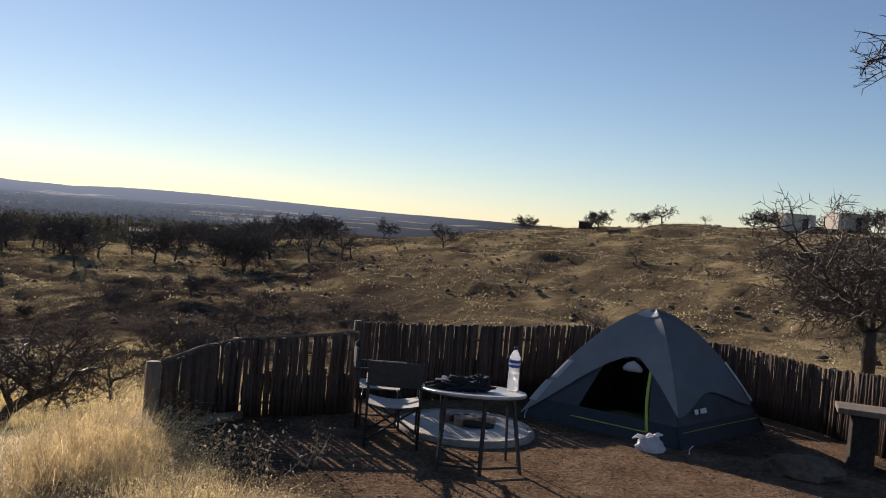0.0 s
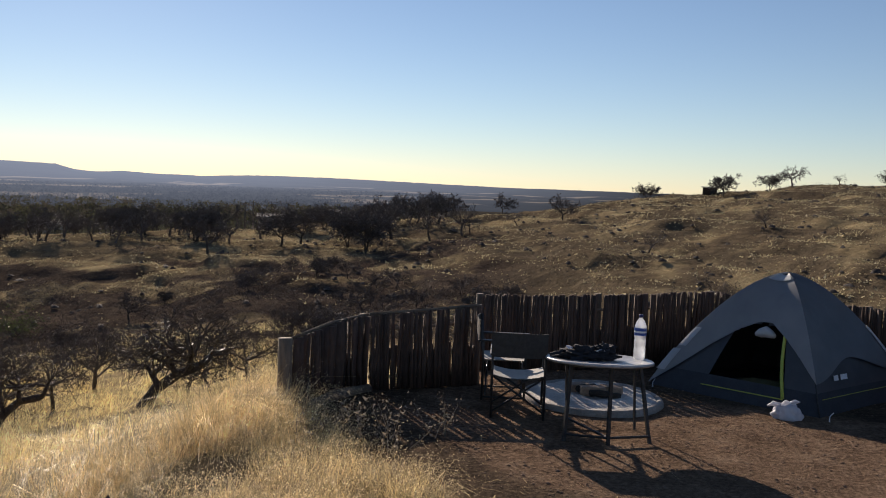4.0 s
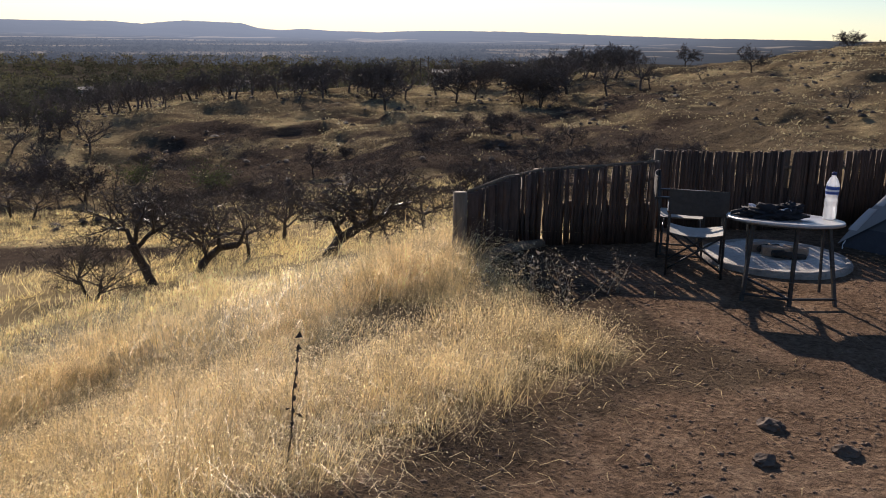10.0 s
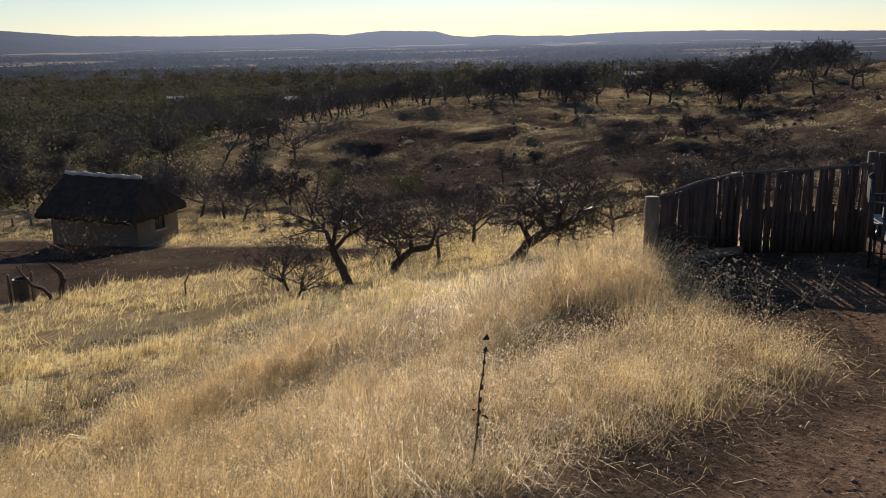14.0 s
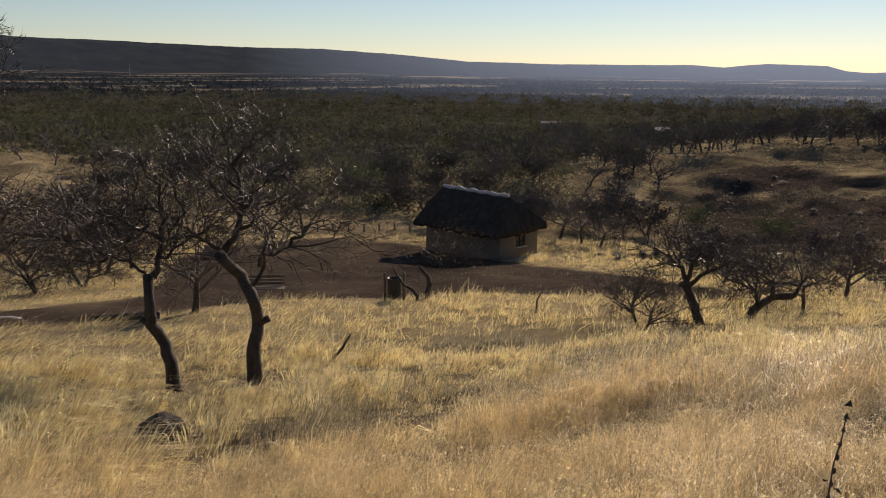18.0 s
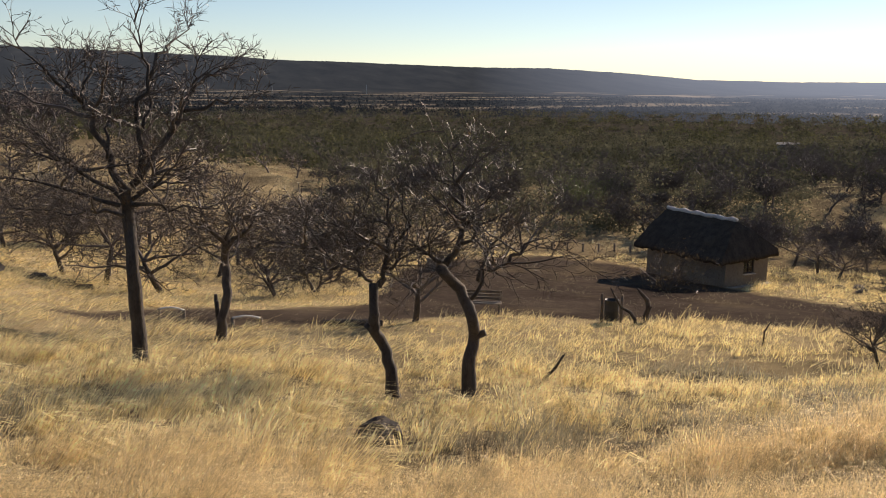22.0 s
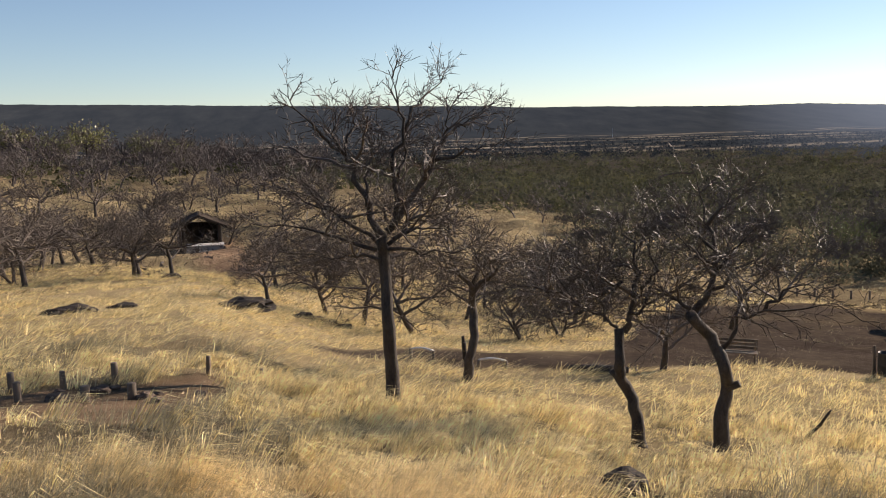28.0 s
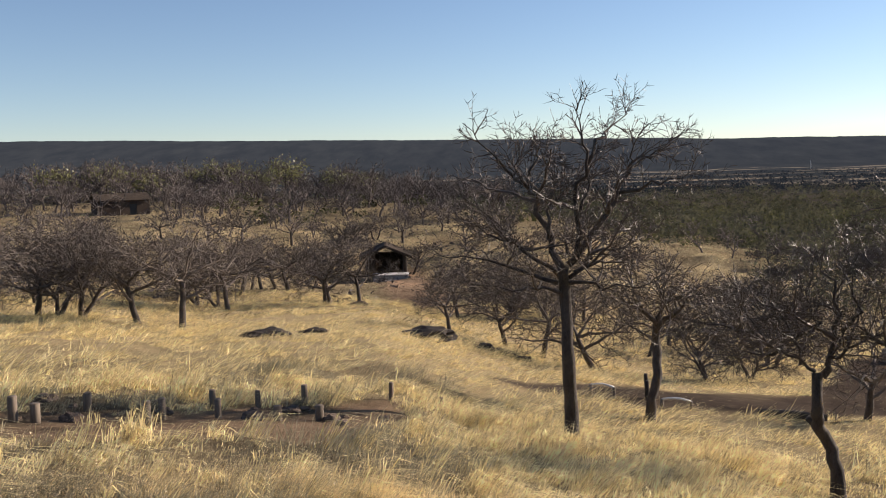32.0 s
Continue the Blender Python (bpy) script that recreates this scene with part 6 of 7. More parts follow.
# ---- clods, pebbles and straw litter on the camp floor ----
def bits(name, n, box, smin, smax, mt, label, seed, want):
    r = np.random.default_rng(seed)
    x, y = r.uniform(box[0], box[1], n), r.uniform(box[2], box[3], n)
    k = r.random(n) < want(x, y)
    x, y = x[k], y[k]
    n = len(x)
    v0 = np.array([(1, 0, 0), (-1, 0, 0), (0, 1, 0), (0, -1, 0), (0, 0, 1), (0, 0, -1)], float)
    f0 = np.array([(0, 2, 4), (2, 1, 4), (1, 3, 4), (3, 0, 4), (2, 0, 5), (1, 2, 5), (3, 1, 5), (0, 3, 5)])
    s = smin + (smax - smin) * r.random(n) ** 3
    a = r.uniform(0, 6.3, n)
    v = v0[None] * r.uniform(0.6, 1.3, (n, 6, 1)) * s[:, None, None] * np.array([1.2, 0.9, 0.6])
    c, q = np.cos(a)[:, None], np.sin(a)[:, None]
    v = np.stack([v[..., 0] * c - v[..., 1] * q, v[..., 0] * q + v[..., 1] * c, v[..., 2]], -1)
    v += np.stack([x, y, land(x, y) + 0.1 * s], 1)[:, None]
    f = (np.arange(n)[:, None, None] * 6 + f0[None]).reshape(-1, 3)
    return tagged(new(name, mesh_np(name, v.reshape(-1, 3), f, mt)), label, "gravel", kind="stuff")


M_CLOD = simple("soil_clod", (0.08, 0.052, 0.035), (0.24, 0.165, 0.11), 1.5, 0.95)
bits("soil_clods", 19000, (-2.5, 5, 2.2, 10), 0.003, 0.019, M_CLOD, "small clods of red soil on the camp floor", 71, lambda x, y: camp(x, y) * np.clip(3.5 / np.hypot(x, y), 0, 1) ** 0.7 * (0.35 + vnoise(x * 2, y * 2)))
M_LITTER = simple("dark_litter", (0.03, 0.022, 0.016), (0.09, 0.065, 0.045), 4, 0.95)
bits("dark_litter", 8000, (-2.4, 1.2, 2.2, 6.2), 0.003, 0.008, M_LITTER, "dark crumbled soil and litter along the grass edge", 72, lambda x, y: camp(x, y) * sstep(1.5, 0.1, x - np.interp(y, [2.2, 3.3, 4.9, 5.5, 6.1], [-2.3, -1.55, -0.95, -0.6, -1.2]) + 0.6 * fbm(x, y, 3)))

def straws(name, n, mt, label, seed):
    """Loose stalks lying on the soil along the grass."""
    r = np.random.default_rng(seed)
    y = r.uniform(2.4, 7.0, n)
    x = np.interp(y, [2.2, 3.3, 4.9, 5.5, 6.1, 7.4], [-2.3, -1.55, -0.95, -0.6, -1.2, -2.4]) + r.gamma(1.4, 0.32, n) - 0.1
    a, ln = r.uniform(0, 6.28, n), r.uniform(0.04, 0.22, n)
    dx, dy = np.cos(a) * ln, np.sin(a) * ln
    wx, wy = -np.sin(a) * 0.0011, np.cos(a) * 0.0011
    mx, my = x + dx * 0.5 + wx * 9, y + dy * 0.5 + wy * 9
    za, zb, zc = land(x, y) + 0.01, land(mx, my) + r.uniform(0.012, 0.05, n), land(x + dx, y + dy) + 0.01
    v = np.stack([np.stack(p, 1) for p in ((x - wx, y - wy, za), (x + wx, y + wy, za), (mx + wx, my + wy, zb), (mx - wx, my - wy, zb), (x + dx, y + dy, zc))], 1)
    f = (np.arange(n)[:, None, None] * 5 + np.array([(0, 1, 2), (0, 2, 3), (3, 2, 4)])[None]).reshape(-1, 3)
    return tagged(new(name, mesh_np(name, v.reshape(-1, 3), f, mt)), label, "straw", kind="stuff")


straws("fallen_straw", 420, M_STEM, "loose dry stalks lying on the soil beside the grass", 73)

# ---- the thatched house below ----
def thatched_house():
    a = radians(51.1)
    f = Vector((-math.sin(a), math.cos(a), 0))
    r = Vector((f.y, -f.x, 0))
    th = radians(43)
    ux = -r * math.cos(th) + f * math.sin(th)      # along the long wall
    uy = r * math.sin(th) + f * math.cos(th)       # along the gable wall
    C = f * 48.2 + r * 0.45
    z = gz(C.x, C.y) - 0.1
    m = Matrix(((ux.x, uy.x, 0, C.x), (ux.y, uy.y, 0, C.y), (0, 0, 1, z), (0, 0, 0, 1)))
    t = thing("thatched_house", "beige plastered house under a dark thatched roof", "house", m=m)
    L, W, H, T = 6.0, 3.2, 1.95, 0.2
    wx, wz, ww, wh = 1.75, 0.72, 0.8, 0.9        # window in the gable wall

    def wall(size, at, name="wall"):
        b = Buf()
        b.box(size, pose(*at))
        return part(name, b, M_PLASTER, t)
    h0 = -1.2
    wall((L, T, H - h0), (L / 2, T / 2, (H + h0) / 2))
    wall((L, T, H - h0), (L / 2, W - T / 2, (H + h0) / 2))
    wall((T, W - 2 * T, H - h0), (L - T / 2, W / 2, (H + h0) / 2))
    y0, y1 = wx - ww / 2, wx + ww / 2
    wall((T, y0 - T, H - h0), (T / 2, (T + y0) / 2, (H + h0) / 2))
    wall((T, W - T - y1, H - h0), (T / 2, (W - T + y1) / 2, (H + h0) / 2))
    wall((T, ww, wz - h0), (T / 2, wx, (wz + h0) / 2))
    wall((T, ww, H - wz - wh), (T / 2, wx, (H + wz + wh) / 2))
    b = Buf()
    b.box((0.5, W + 0.3, 0.5), pose(-0.05, W / 2, -0.15), 0.03)
    part("plinth", b, M_CONC, t, "pale concrete plinth")
    win = new("window")
    win.parent = t
    win.matrix_basis = pose(0.07, wx, wz + wh / 2)
    for dy, dz, sy, sz in ((0, wh / 2 - 0.03, ww, 0.06), (0, -wh / 2 + 0.03, ww, 0.06), (-ww / 2 + 0.03, 0, 0.06, wh - 0.12), (ww / 2 - 0.03, 0, 0.06, wh - 0.12), (0, 0, 0.035, wh - 0.12)):
        b = Buf()
        b.box((0.05, sy, sz), pose(0, dy, dz))
        part("frame", b, M_STEEL, win)
    for dz in (-0.14, 0.14):
        for s in (-1, 1):
            b = Buf()
            b.box((0.03, ww / 2 - 0.08, 0.025), pose(0, s * ww / 4, dz))
            part("glazing_bar", b, M_STEEL, win)
    for s in (-1, 1):
        b = Buf()
        b.box((0.006, ww / 2 - 0.07, wh - 0.12), pose(0.012, s * (ww / 4 - 0.004), 0))
        part("pane", b, M_GLASS, win)
    b = Buf()
    b.box((0.16, ww + 0.1, 0.05), pose(-0.06, wx, wz - 0.03), 0.008)
    part("sill", b, M_CAP, t, "pale window sill")
    # roof: hipped at the near end, sheer at the far end, thick thatch
    o, e, top, thick = 0.38, 1.82, 3.45, 0.2
    R0, R1 = (0.9, W / 2, top), (L + 0.2, W / 2, top + 0.05)
    A, B, Cc, D = (-o, -o - 0.35, e - 0.22), (-o, W + o, e), (L + o, W + o, e), (L + o, -o - 0.35, e - 0.22)

    def slope(pts, nu, nv, name, bend):
        """A thatch slope between two lines, slightly sagging and shaggy at the eave."""
        (a0, a1), (b0, b1) = pts
        a0, a1, b0, b1 = map(Vector, (a0, a1, b0, b1))
        b = Buf()
        rr = random.Random(nu * 7 + nv)
        for i in range(nu + 1):
            p, q = a0.lerp(a1, i / nu), b0.lerp(b1, i / nu)
            for j in range(nv + 1):
                v = p.lerp(q, j / nv)
                v.z += bend * math.sin(math.pi * j / nv) + 0.05 * noise.noise(v * 1.7) + (rr.uniform(-0.07, 0.05) if j == 0 else 0)
                b.v.append(tuple(v))
        n = len(b.v)
        b.v += [(x, y, zz - thick) for x, y, zz in b.v]
        for i in range(nu):
            for j in range(nv):
                k = i * (nv + 1) + j
                b.f += [(k, k + nv + 1, k + nv + 2, k + 1), (n + k + 1, n + k + nv + 2, n + k + nv + 1, n + k)]
            k = i * (nv + 1)
            b.f.append((k, n + k, n + k + nv + 1, k + nv + 1))
        return part(name, b, M_THATCH, t, "dark weathered thatch", True)
    slope(((A, D), (R0, R1)), 26, 10, "roof_slope", 0.10)
    slope(((Cc, B), (R1, R0)), 26, 10, "roof_slope", 0.10)
    slope(((B, A), (R0, R0)), 18, 10, "roof_hip", 0.10)
    b = Buf()
    b.v = [(L, 0, H - 0.2), (L, W, H - 0.2), (L - 0.3, W / 2, top - 0.15), (L - T, 0, H - 0.2), (L - T, W, H - 0.2), (L - T - 0.3, W / 2, top - 0.15)]
    b.f = [(0, 1, 2), (5, 4, 3), (0, 2, 5, 3), (1, 4, 5, 2)]
    part("gable", b, M_PLASTER, t)
    b = Buf()
    n = 16
    pts = [Vector(R0).lerp(Vector(R1), i / n) + Vector((0, 0, 0.03 + 0.04 * math.sin(i * 1.7))) for i in range(n + 1)]
    b.tube(pts, [0.12 + 0.025 * math.sin(i * 2.3) for i in range(n + 1)], 8)
    part("ridge_cap", b, M_CAP, t, "pale cement ridge cap", True)
    # wing behind
    b = Buf()
    b.box((2.4, 1.6, 2.6), pose(2.6, W + 0.8, 0.3))
    part("wing_wall", b, M_PLASTER, t)
    slope((((1.0, W + 2.0, 1.6), (4.1, W + 2.0, 1.6)), ((1.5, W - 0.4, 2.9), (4.0, W - 0.4, 2.9))), 12, 8, "wing_roof", 0.08)
    slope((((0.9, W - 0.2, 1.6), (1.0, W + 2.0, 1.6)), ((1.5, W - 0.4, 2.9), (1.55, W - 0.35, 2.9))), 8, 8, "wing_roof", 0.05)
    b = Buf()
    b.tube([(1.4, W - 0.38, 2.92), (2.6, W - 0.4, 2.95), (4.0, W - 0.4, 2.92)], 0.11, 8)
    part("ridge_cap", b, M_CAP, t, "pale cement ridge cap", True)
    return t


thatched_house()


def at(az, d):
    a = radians(az)
    return -math.sin(a) * d, math.cos(a) * d


def leafy_bush(az, d, h, w, mt, label, n=900, seed=1, name="bush"):
    x, y = at(az, d)
    R = random.Random(seed)
    t = thing(name, label, "bush", m=pose(x, y, gz(x, y)))
    st, lf = Buf(), Buf()
    tips = []
    for k in range(16):
        a = R.uniform(0, 6.28)
        q, _ = wander(Vector((R.gauss(0, 0.1), R.gauss(0, 0.1), -0.1)), Vector((math.cos(a) * w / h * 0.8, math.sin(a) * w / h * 0.8, 1)).normalized(), h * R.uniform(0.6, 1.05), 6, 0.22, 0, R)
        st.tube(q, [0.03 - 0.004 * i for i in range(7)], 4, cap=False)
        sprout(st, q, 0.015, 0, R, dict(FARS, shoots=[5, 4], length=[0.5 * h / 2, 0.3 * h / 2]))
        tips += q[2:]
    for k in range(n):
        c = R.choice(tips) + Vector((R.gauss(0, 0.16 * w), R.gauss(0, 0.16 * w), R.gauss(0, 0.12 * h)))
        s = 0.034 * R.uniform(0.6, 1.6) * (d / 45) ** 0.5
        m = Matrix.Translation(c) @ Euler((R.uniform(0, 6), R.uniform(0, 6), R.uniform(0, 6))).to_matrix().to_4x4()
        lf.add([m @ Vector(v) for v in ((-s, 0, 0), (0, -s * 0.6, 0), (s, 0, 0), (0, s * 0.6, 0))], [(0, 1, 2, 3)])
    part("stem_tangle", st, M_TWIG, t)
    part("foliage", lf, mt, t)
    return t


leafy_bush(54.0, 44.6, 2.7, 3.6, M_LEAF_BRN, "brown half-dry bush before the house", 1800, 3)
M_LEAF_BUSH = thin("green_bush_leaf", (0.05, 0.075, 0.02), (0.10, 0.13, 0.04), 0.8, 0.3)
leafy_bush(59.8, 84, 4.4, 5.0, M_LEAF_BUSH, "round green bush beyond the yard", 2600, 4)
leafy_bush(57.0, 74, 3.0, 2.6, M_LEAF_BRN, "ochre bush behind the yard fence", 900, 5)
leafy_bush(33.5, 66, 2.6, 3.4, M_LEAF_BUSH, "dark green bush in the gully", 1500, 6)
leafy_bush(38.2, 70, 2.2, 3.0, M_LEAF_BUSH, "dark green bush in the gully", 1200, 7)

# ---- small things on the slope ----
def cut_post(az, d, h, r, lean, label="short sawn wooden post in the grass", group="sawn posts in the grass"):
    x, y = at(az, d)
    t = thing("sawn_post", label, "post", group, m=pose(x, y, gz(x, y), lean, lean * 0.6, az * 7))
    b = Buf()
    b.tube([(0, 0, -0.25), (0, 0, h * 0.5), (0.004, 0, h * 0.985), (0.004, 0, h)], [r * 1.05, r, r * 0.97, r * 0.9], 10)
    part("shaft", b, M_POST, t, smooth=True)


for az, d, h, r in ((122.9, 11.6, 0.36, 0.055), (121.7, 11.6, 0.27, 0.06), (118.8, 12.6, 0.30, 0.055), (115.4, 11.8, 0.30, 0.05), (114.5, 12, 0.34, 0.05), (111.4, 13, 0.34, 0.045), (111.1, 12, 0.30, 0.045),
                    (108.6, 13.2, 0.30, 0.04), (105.6, 14, 0.36, 0.05), (107.4, 12.2, 0.24, 0.06), (104.7, 12.4, 0.26, 0.06), (100.0, 15, 0.36, 0.04), (96.7, 16, 0.22, 0.04), (94.1, 16.5, 0.30, 0.045), (124.2, 12.6, 0.34, 0.055)):
    cut_post(az, d, h * 0.88, r, (az * 13) % 5 - 2)

rock(-8.89, 2.72, 0.31, 0.25, 0.2, 51, M_DARKROCK, "dark boulder sunk in the grass", 20, "boulder")
for az, d, sx, sz, k in ((97.6, 34, 1.3, 0.62, 61), (107.6, 31.8, 0.75, 0.34, 63), (108.7, 31.4, 0.45, 0.28, 64), (104.8, 33.4, 0.6, 0.28, 65), (93.9, 36.0, 0.5, 0.34, 66), (92.3, 35.6, 0.45, 0.3, 67), (93.1, 35.8, 0.4, 0.26, 68), (91.2, 34.7, 0.4, 0.26, 69), (101.9, 47.5, 0.6, 0.3, 70)):
    x, y = at(az, d)
    rock(x, y, sx * 0.85, sx * 0.5, sz * 0.62, k, M_DARKROCK, "dark flat boulder in pale grass", az, "boulder")


SP = random.Random(88)
for k in range(16):
    x, y = at(SP.uniform(100, 123), SP.uniform(11.6, 13.6))
    s = SP.uniform(0.05, 0.14)
    rock(x, y, s * 1.3, s, s * 0.7, 90 + k, M_STONE, "rough reddish stone on bare earth by the posts", 40 * k)


def hoop(az0, az1, d, h):
    """A low bent rail by the track."""
    x0, y0 = at(az0, d)
    x1, y1 = at(az1, d)
    z0, z1 = gz(x0, y0), gz(x1, y1)
    t = thing("bent_rail", "low pale bent-pole rail beside the track", "rail", "rails by the track")
    b = Buf()
    P0, P1 = Vector((x0, y0, z0 + h)), Vector((x1, y1, z1 + h))
    pts = [P0.lerp(P1, i / 8) + Vector((0, 0, 0.06 * math.sin(math.pi * i / 8))) for i in range(9)]
    b.tube(pts, 0.028, 8)
    part("pole", b, M_WHITE, t, "pale bent pole", True)
    for x, y, z in ((x0, y0, z0), (x1, y1, z1)):
        b = Buf()
        b.tube([(x, y, z - 0.2), (x, y, z + h)], 0.05, 8)
        part("post", b, M_POST, t, smooth=True)


hoop(86.9, 85.4, 25.5, 0.34)
hoop(82.4, 80.6, 25.0, 0.22)
x, y = at(83.3, 26.2)
t = thing("tap_post", "leaning dark tap post beside the track", "post", m=pose(x, y, gz(x, y), 4, 6, 0))
for dx, hh in ((-0.1, 0.75), (0.13, 0.62)):
    b = Buf()
    b.tube([(dx, 0, -0.2), (dx, 0, hh * 0.6), (dx + 0.05, 0, hh)], [0.06, 0.055, 0.05], 8)
    part("upright", b, M_BARK, t, smooth=True)
t = thing("log_barrier", "low dark log lying by the track", "log", m=pose(*at(74.6, 26), gz(*at(74.6, 26)) + 0.08, 0, 0, 75))
b = Buf()
b.tube([(-0.9, 0, 0.0), (0, 0.03, 0.03), (0.9, 0, 0.0)], [0.13, 0.12, 0.1], 10)
part("wood", b, M_BARK, t, smooth=True)

# bin between posts, with a crooked branch beside it
x, y = at(57.5, 31)
t = thing("bin_stand", "dark waste drum hung between two posts", "bin", m=pose(x, y, gz(x, y)) @ facing(x, y))
for dx in (-0.34, 0.34):
    b = Buf()
    b.tube([(dx, 0, -0.3), (dx, 0, 0.5), (dx * 1.03, 0, 1.05)], [0.055, 0.05, 0.045], 8)
    part("post", b, M_POST, t, smooth=True)
b = Buf()
b.lathe([(0, 0.12), (0.24, 0.12), (0.245, 0.14), (0.245, 0.44), (0.252, 0.46), (0.245, 0.48), (0.245, 0.84), (0.255, 0.86), (0.235, 0.86), (0.23, 0.2), (0, 0.18)], 20)
part("drum", b, M_STEEL, t, "dark steel drum", True)
b = Buf()
b.tube([(-0.36, 0, 0.7), (0.36, 0, 0.7)], 0.018, 6)
part("axle", b, M_STEEL, t)
t = thing("crooked_stump", "crooked dead tree stump beside the bin", "stump", m=pose(*at(55.3, 31), gz(*at(55.3, 31))) @ facing(*at(55.3, 31)))
b = Buf()
b.tube([(0.05, 0, -0.3), (0.0, 0, 0.25), (0.08, 0, 0.5), (0.02, 0.02, 0.8), (-0.2, 0.03, 1.05), (-0.32, 0, 1.2)], [0.13, 0.10, 0.095, 0.085, 0.06, 0.035], 9)
b.tube([(0.08, 0, 0.5), (0.2, 0, 0.58)], [0.05, 0.03], 6)
part("wood", b, M_BARK, t, smooth=True)
t = thing("bent_branch", "bent dead branch leaning by the bin", "branch", m=pose(*at(56.5, 30.6), gz(*at(56.5, 30.6))) @ facing(*at(56.5, 30.6)))
b = Buf()
b.tube([(0.34, 0, -0.1), (0.28, 0, 0.2), (0.1, 0, 0.45), (-0.2, 0, 0.6), (-0.45, 0, 1.0), (-0.6, 0, 1.3)], [0.07, 0.065, 0.06, 0.05, 0.035, 0.02], 8)
part("wood", b, M_BARK, t, smooth=True)
for az, d, h in ((48.0, 25, 0.4), (61.0, 15, 0.35)):
    x, y = at(az, d)
    t = thing("dead_stump", "thin dead stump poking from the grass", "stump", m=pose(x, y, gz(x, y)) @ facing(x, y))
    b = Buf()
    b.tube([(-0.3 if az > 60 else 0, 0, 0.0), (0, 0, h), (0.12, 0, h * 1.6), (0.16, 0, h * 1.75)], [0.03, 0.026, 0.02, 0.01], 7)
    part("wood", b, M_BARK, t, smooth=True)

# park bench by the track
x, y = at(66.0, 31.2)
t = thing("park_bench", "dark slatted wooden park bench facing the track", "bench", m=pose(x, y, gz(x, y), 0, 0, 62))
for s in (-0.62, 0.62):
    for dy, hh in ((-0.2, 0.44), (0.2, 0.86)):
        b = Buf()
        b.box((0.06, 0.06, hh + 0.1), pose(s, dy, hh / 2 - 0.05), 0.006)
        part("leg", b, M_POST, t)
for k in range(4):
    b = Buf()
    b.box((1.4, 0.09, 0.03), pose(0, -0.19 + 0.115 * k, 0.45), 0.004)
    part("seat_slat", b, M_POST, t)
for k in range(3):
    b = Buf()
    b.box((1.4, 0.028, 0.09), pose(0, 0.245, 0.56 + 0.125 * k), 0.004)
    part("back_slat", b, M_POST, t)

# low bollard fence of the yard
prev = None
for k in range(16):
    az = 71.5 - 1.0 * k
    d = 56 + 4 * math.sin(k * 0.12)
    x, y = at(az, d)
    t = thing("yard_post", "short wooden post edging the yard", "post", "posts edging the yard", m=pose(x, y, gz(x, y)))
    b = Buf()
    b.tube([(0, 0, -0.2), (0, 0, 0.55)], [0.07, 0.065], 8)
    part("shaft", b, M_POST, t, smooth=True)
x, y = at(68.9, 49)
t = thing("concrete_block", "grey concrete block beside the yard", "block", m=pose(x, y, gz(x, y) + 0.3, 0, 0, 20))
b = Buf()
b.box((1.2, 0.8, 0.8), None, 0.03)
part("mass", b, M_CONC, t)


# ---- sheds and houses farther off ----
def shed(name, az, d, w, dep, h, wallm, roofm, label, turn=0, rise=0.3, over=0.25, holes=1, flat=False):
    x, y = at(az, d)
    t = thing(name, label, "building", m=pose(x, y, gz(x, y) - 0.2) @ facing(x, y) @ pose(0, 0, 0, 0, 0, turn))
    T = 0.2
    for sx, sy, px, py in ((w, T, 0, dep / 2 - T / 2), (T, dep - 2 * T, -w / 2 + T / 2, 0), (T, dep - 2 * T, w / 2 - T / 2, 0)):
        b = Buf()
        b.box((sx, sy, h), pose(px, py, h / 2))
        part("wall", b, wallm, t)
    dw, dh = min(0.9, w * 0.3), h * 0.8
    px = w * 0.18
    for x0, x1, z0, z1 in ((-w / 2, px - dw / 2, 0, h), (px + dw / 2, w / 2, 0, h), (px - dw / 2, px + dw / 2, dh, h)):
        b = Buf()
        b.box((x1 - x0, T, z1 - z0), pose((x0 + x1) / 2, -dep / 2 + T / 2, (z0 + z1) / 2))
        part("wall", b, wallm, t)
    b = Buf()
    b.box((dw, 0.05, dh), pose(px, -dep / 2 + 0.12, dh / 2))
    part("door", b, M_STEEL, t, "dark door")
    for s in (-1, 1):
        b = Buf()
        if flat and s < 0:
            continue
        run = dep / 2 + over if not flat else dep + 2 * over
        ang = math.degrees(math.atan2(rise, run))
        if flat:
            b.box((w + 2 * over, run, 0.08), pose(0, 0, h + rise / 2 + 0.05, ang, 0, 0))
        else:
            b.box((w + 2 * over, run / math.cos(radians(ang)), 0.1), pose(0, s * run / 2, h + rise / 2 + 0.05, -s * ang, 0, 0))
        part("roof", b, roofm, t)
    if not flat:
        for s in (-1, 1):
            b = Buf()
            q = w / 2 - T / 2
            b.v = [(s * q - T / 2, -dep / 2, h), (s * q - T / 2, dep / 2, h), (s * q - T / 2, 0, h + rise), (s * q + T / 2, -dep / 2, h), (s * q + T / 2, dep / 2, h), (s * q + T / 2, 0, h + rise)]
            b.f = [(0, 2, 1), (3, 4, 5), (0, 3, 5, 2), (1, 2, 5, 4)]
            part("gable", b, wallm, t)
    return t


M_TIN = simple("pale_tin_roof", (0.22, 0.22, 0.23), (0.34, 0.34, 0.35), 1.5, 0.7, 0.1)
M_TIN_DULL = simple("dull_tin_roof", (0.08, 0.08, 0.085), (0.13, 0.13, 0.135), 1.5, 0.9, 0.0, spec=0.1)
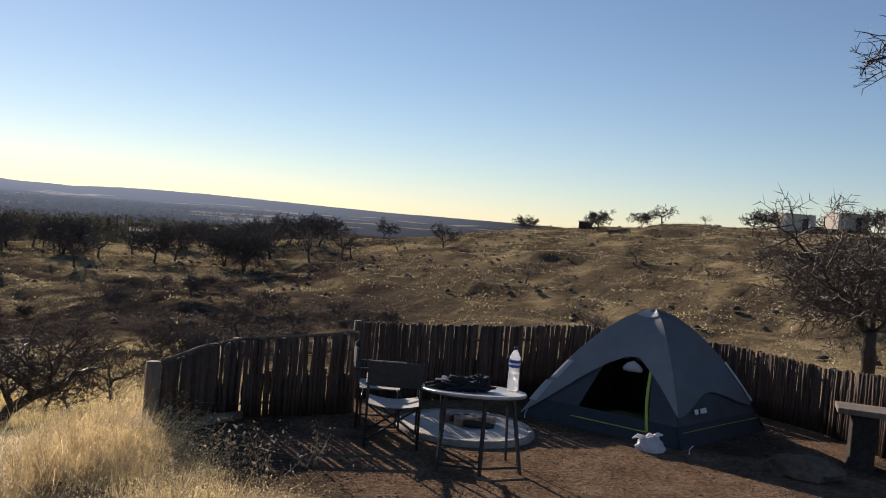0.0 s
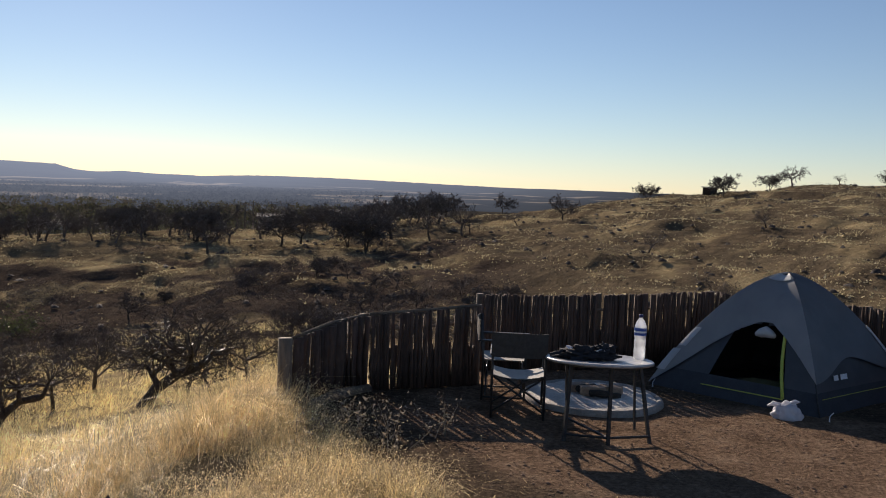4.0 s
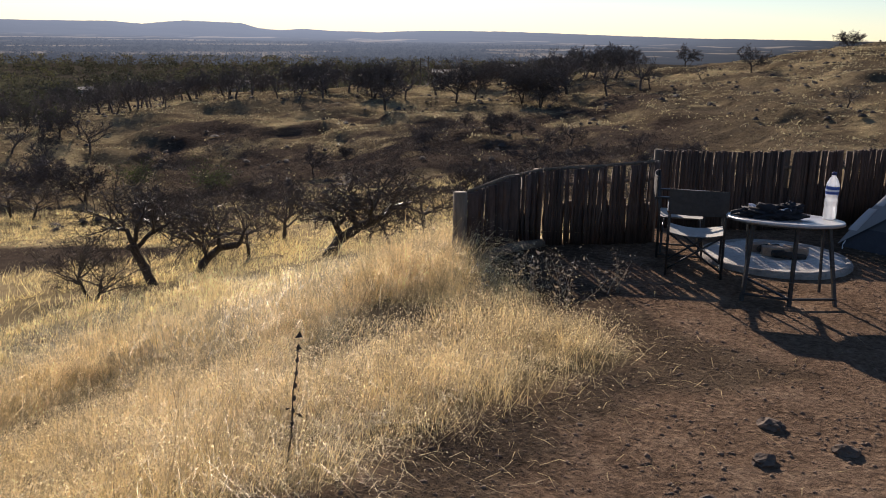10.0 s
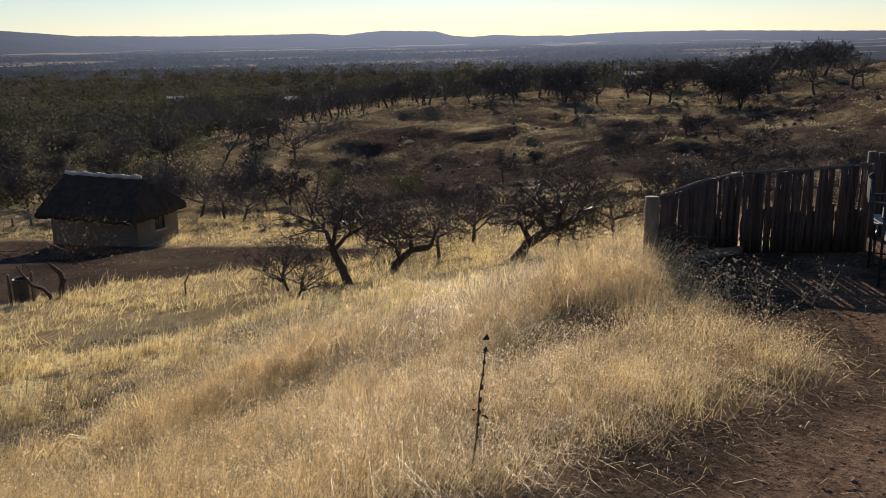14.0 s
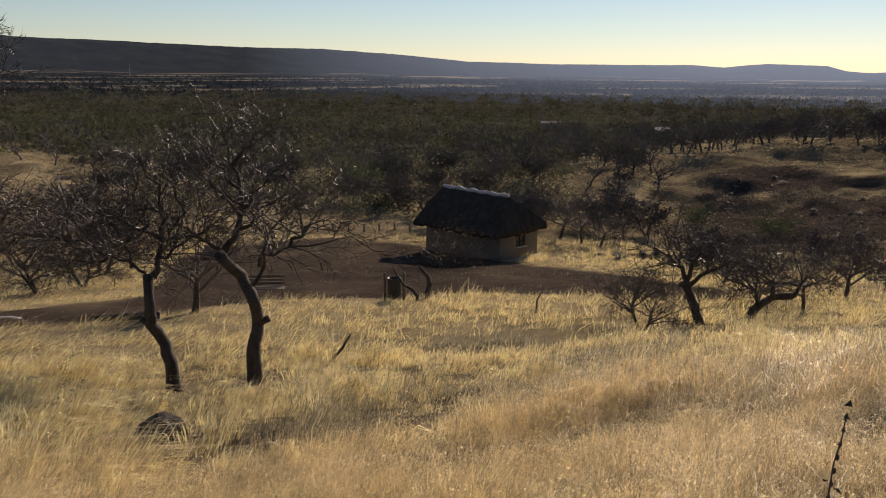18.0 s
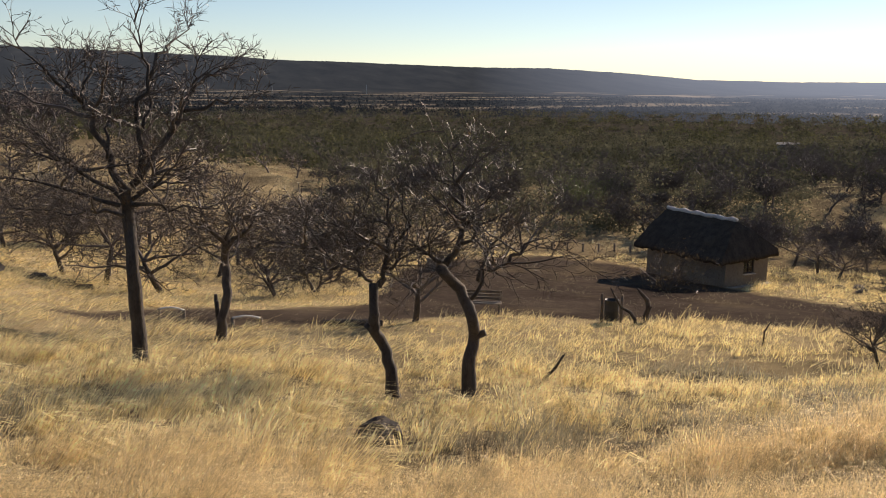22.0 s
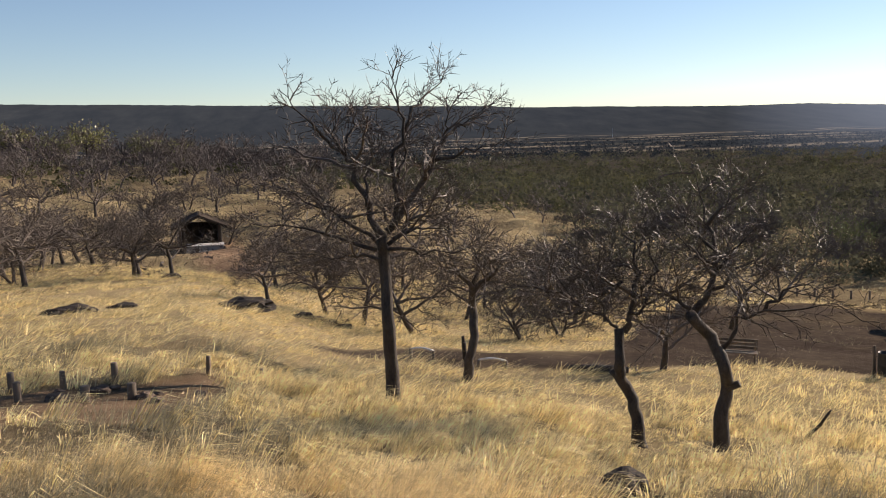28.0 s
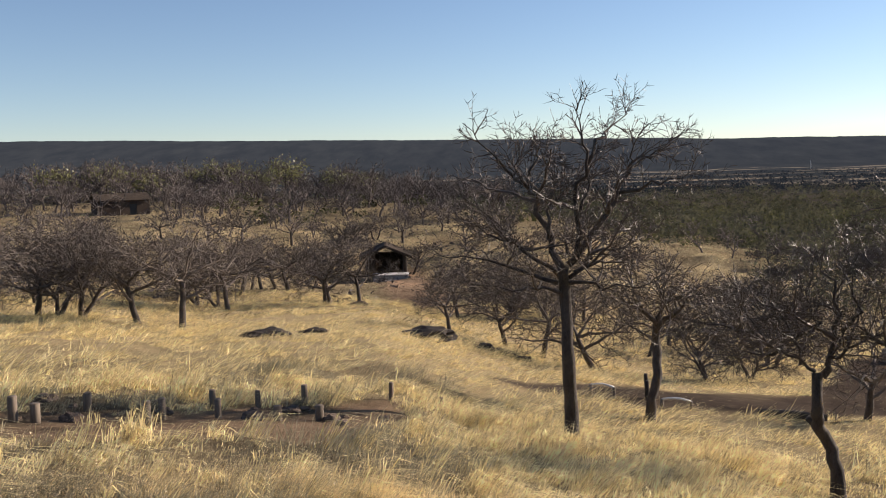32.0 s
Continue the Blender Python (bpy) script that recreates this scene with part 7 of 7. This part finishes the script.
M_BROWNW = simple("brown_wall", (0.04, 0.028, 0.02), (0.075, 0.052, 0.038), 1.2, 0.95)
M_PALEW = simple("pale_wall", (0.50, 0.45, 0.37), (0.60, 0.55, 0.46), 0.8, 0.9)
M_GREYW = simple("grey_wall", (0.20, 0.18, 0.155), (0.27, 0.245, 0.21), 0.8, 0.9)
shed("flat_roofed_house", -21.4, 140, 4.6, 4.0, 2.5, M_PALEW, M_TIN, "small pale flat-roofed house on the crest", 28, 0.1, 0.1, flat=True)
shed("flat_roofed_house", -24.3, 141, 4.5, 4.0, 2.3, M_PALEW, M_TIN, "low pale flat-roofed house on the crest", 28, 0.1, 0.1, flat=True)
shed("hut", -9.0, 147, 2.2, 2.0, 1.2, M_BROWNW, M_GREYW, "tiny dark hut on the crest", 0, 0.1, flat=True)
shed("brown_house", 116.2, 124, 6.5, 5, 2.0, M_BROWNW, M_THATCH, "dark brown house among trees on the hill", 10, 0.9)
x, y = at(100.0, 78)
t = thing("open_shelter", "dark thatched open-fronted shelter behind a concrete platform", "shelter", m=pose(x, y, gz(x, y) - 0.1) @ facing(x, y))
for sx, sy, px, py in ((3.4, 0.2, 0, 1.9), (0.2, 3.6, -1.6, 0), (0.2, 3.6, 1.6, 0)):
    b = Buf()
    b.box((sx, sy, 2.0), pose(px, py, 1.0))
    part("wall", b, M_BROWNW, t)
for px in (-1.75, 1.75):
    b = Buf()
    b.tube([(px, -2.1, -0.2), (px, -2.1, 1.9)], 0.07, 8)
    part("post", b, M_POST, t)
for sgn in (-1, 1):
    b = Buf()
    b.box((2.5, 4.8, 0.22), pose(sgn * 1.12, 0, 2.35, 0, sgn * 24, 0), 0.05)
    part("roof_slope", b, M_THATCH, t, "dark weathered thatch")
x, y = at(99.7, 74)
t = thing("concrete_platform", "pale concrete platform with a low step", "platform", m=pose(x, y, gz(x, y) - 0.15) @ facing(x, y))
b = Buf()
b.box((2.9, 1.6, 0.7), pose(0, 0, 0.3), 0.03)
part("slab", b, M_CONC, t)
b = Buf()
b.box((3.0, 1.7, 0.05), pose(0, 0, 0.68), 0.01)
part("coping", b, M_CAP, t, "pale worn coping")
b = Buf()
b.box((1.3, 0.5, 0.35), pose(0.1, -1.06, 0.12), 0.02)
part("step", b, M_CONC, t)
for az, d, w in ((40.4, 190, 3.5), (14.5, 158, 3), (18.6, 162, 5), (11.2, 160, 3), (31.5, 200, 4), (47.5, 240, 5)):
    shed("farm_shed", az, d, w, 5, 2.3, M_GREYW, M_TIN_DULL, "low shed with pale tin roof among trees", 0, 0.5)
for az, hh in ((20.8, 4.6), (20.3, 4.9), (19.8, 5.1)):
    x, y = at(az, 150)
    t = thing("utility_pole", "thin dark utility pole above the trees", "pole", "utility poles", m=pose(x, y, gz(x, y)))
    b = Buf()
    b.tube([(0, 0, -0.5), (0, 0, hh)], [0.16, 0.11], 8)
    part("shaft", b, M_POST, t)
    b = Buf()
    b.box((0.9, 0.1, 0.1), pose(0, 0, hh - 0.3))
    part("crossarm", b, M_POST, t)
for az, hh in ((73.6, 26), (79.5, 20)):
    x, y = at(az, 2600)
    t = thing("radio_mast", "thin pale mast far off on the plain", "mast", "far masts", m=pose(x, y, gz(x, y)))
    b = Buf()
    b.tube([(0, 0, 0), (0, 0, hh + 12)], [0.45, 0.3], 6)
    part("shaft", b, M_WHITE, t)

# ---- dry weeds ----
def weed(x, y, h, n, seed, mt, label, name="dry_weed"):
    R = random.Random(seed)
    t = thing(name, label, "plant", m=pose(x, y, gz(x, y)))
    b, s = Buf(), Buf()
    for k in range(n):
        d = Vector((R.gauss(0, 0.35), R.gauss(0, 0.35), 1)).normalized() if n > 1 else Vector((0.11, 0.03, 1)).normalized()
        q, _ = wander(Vector((R.gauss(0, 0.05 * (n > 1)), R.gauss(0, 0.05 * (n > 1)), -0.03)), d, h * R.uniform(0.7, 1.05), 6, 0.07, 0, R)
        b.tube(q, [(0.0045 if n > 1 else 0.0062) - 0.0005 * i for i in range(7)], 4)
        if n == 1:
            for i in range(8):
                c = q[2].lerp(q[6], i / 7)
                b.tube([c - Vector((0, 0, 0.012)), c, c + Vector((0.004, 0, 0.014))], [0.003, 0.0095, 0.003], 5)
        for i in range(2, 7):
            for j in range(4 if n > 1 else 3):
                c = q[i] + Vector((R.gauss(0, 0.022), R.gauss(0, 0.022), R.gauss(0, 0.03)))
                e = 0.011
                s.add([c + Vector((R.gauss(0, e), R.gauss(0, e), R.gauss(0, e))) for _ in range(3)], [(0, 1, 2)])
    b.add(s.v, s.f)
    part("plant_body", b, mt, t)


M_WEED = thin("silvery_weed", (0.20, 0.165, 0.12), (0.36, 0.31, 0.24), 4, 0.3)
for k, (x, y, h) in enumerate(((-1.45, 6.5, 0.42), (-1.25, 6.75, 0.5), (-1.7, 6.85, 0.4), (-1.15, 6.35, 0.35), (-1.9, 6.45, 0.35), (-0.9, 6.9, 0.45))):
    weed(x, y, h * 0.85, 5, 300 + k, M_WEED, "silvery dry weed at the foot of the fence")
weed(-1.79, 3.17, 0.74, 1, 320, M_BARK, "single dark dry stalk with knots")
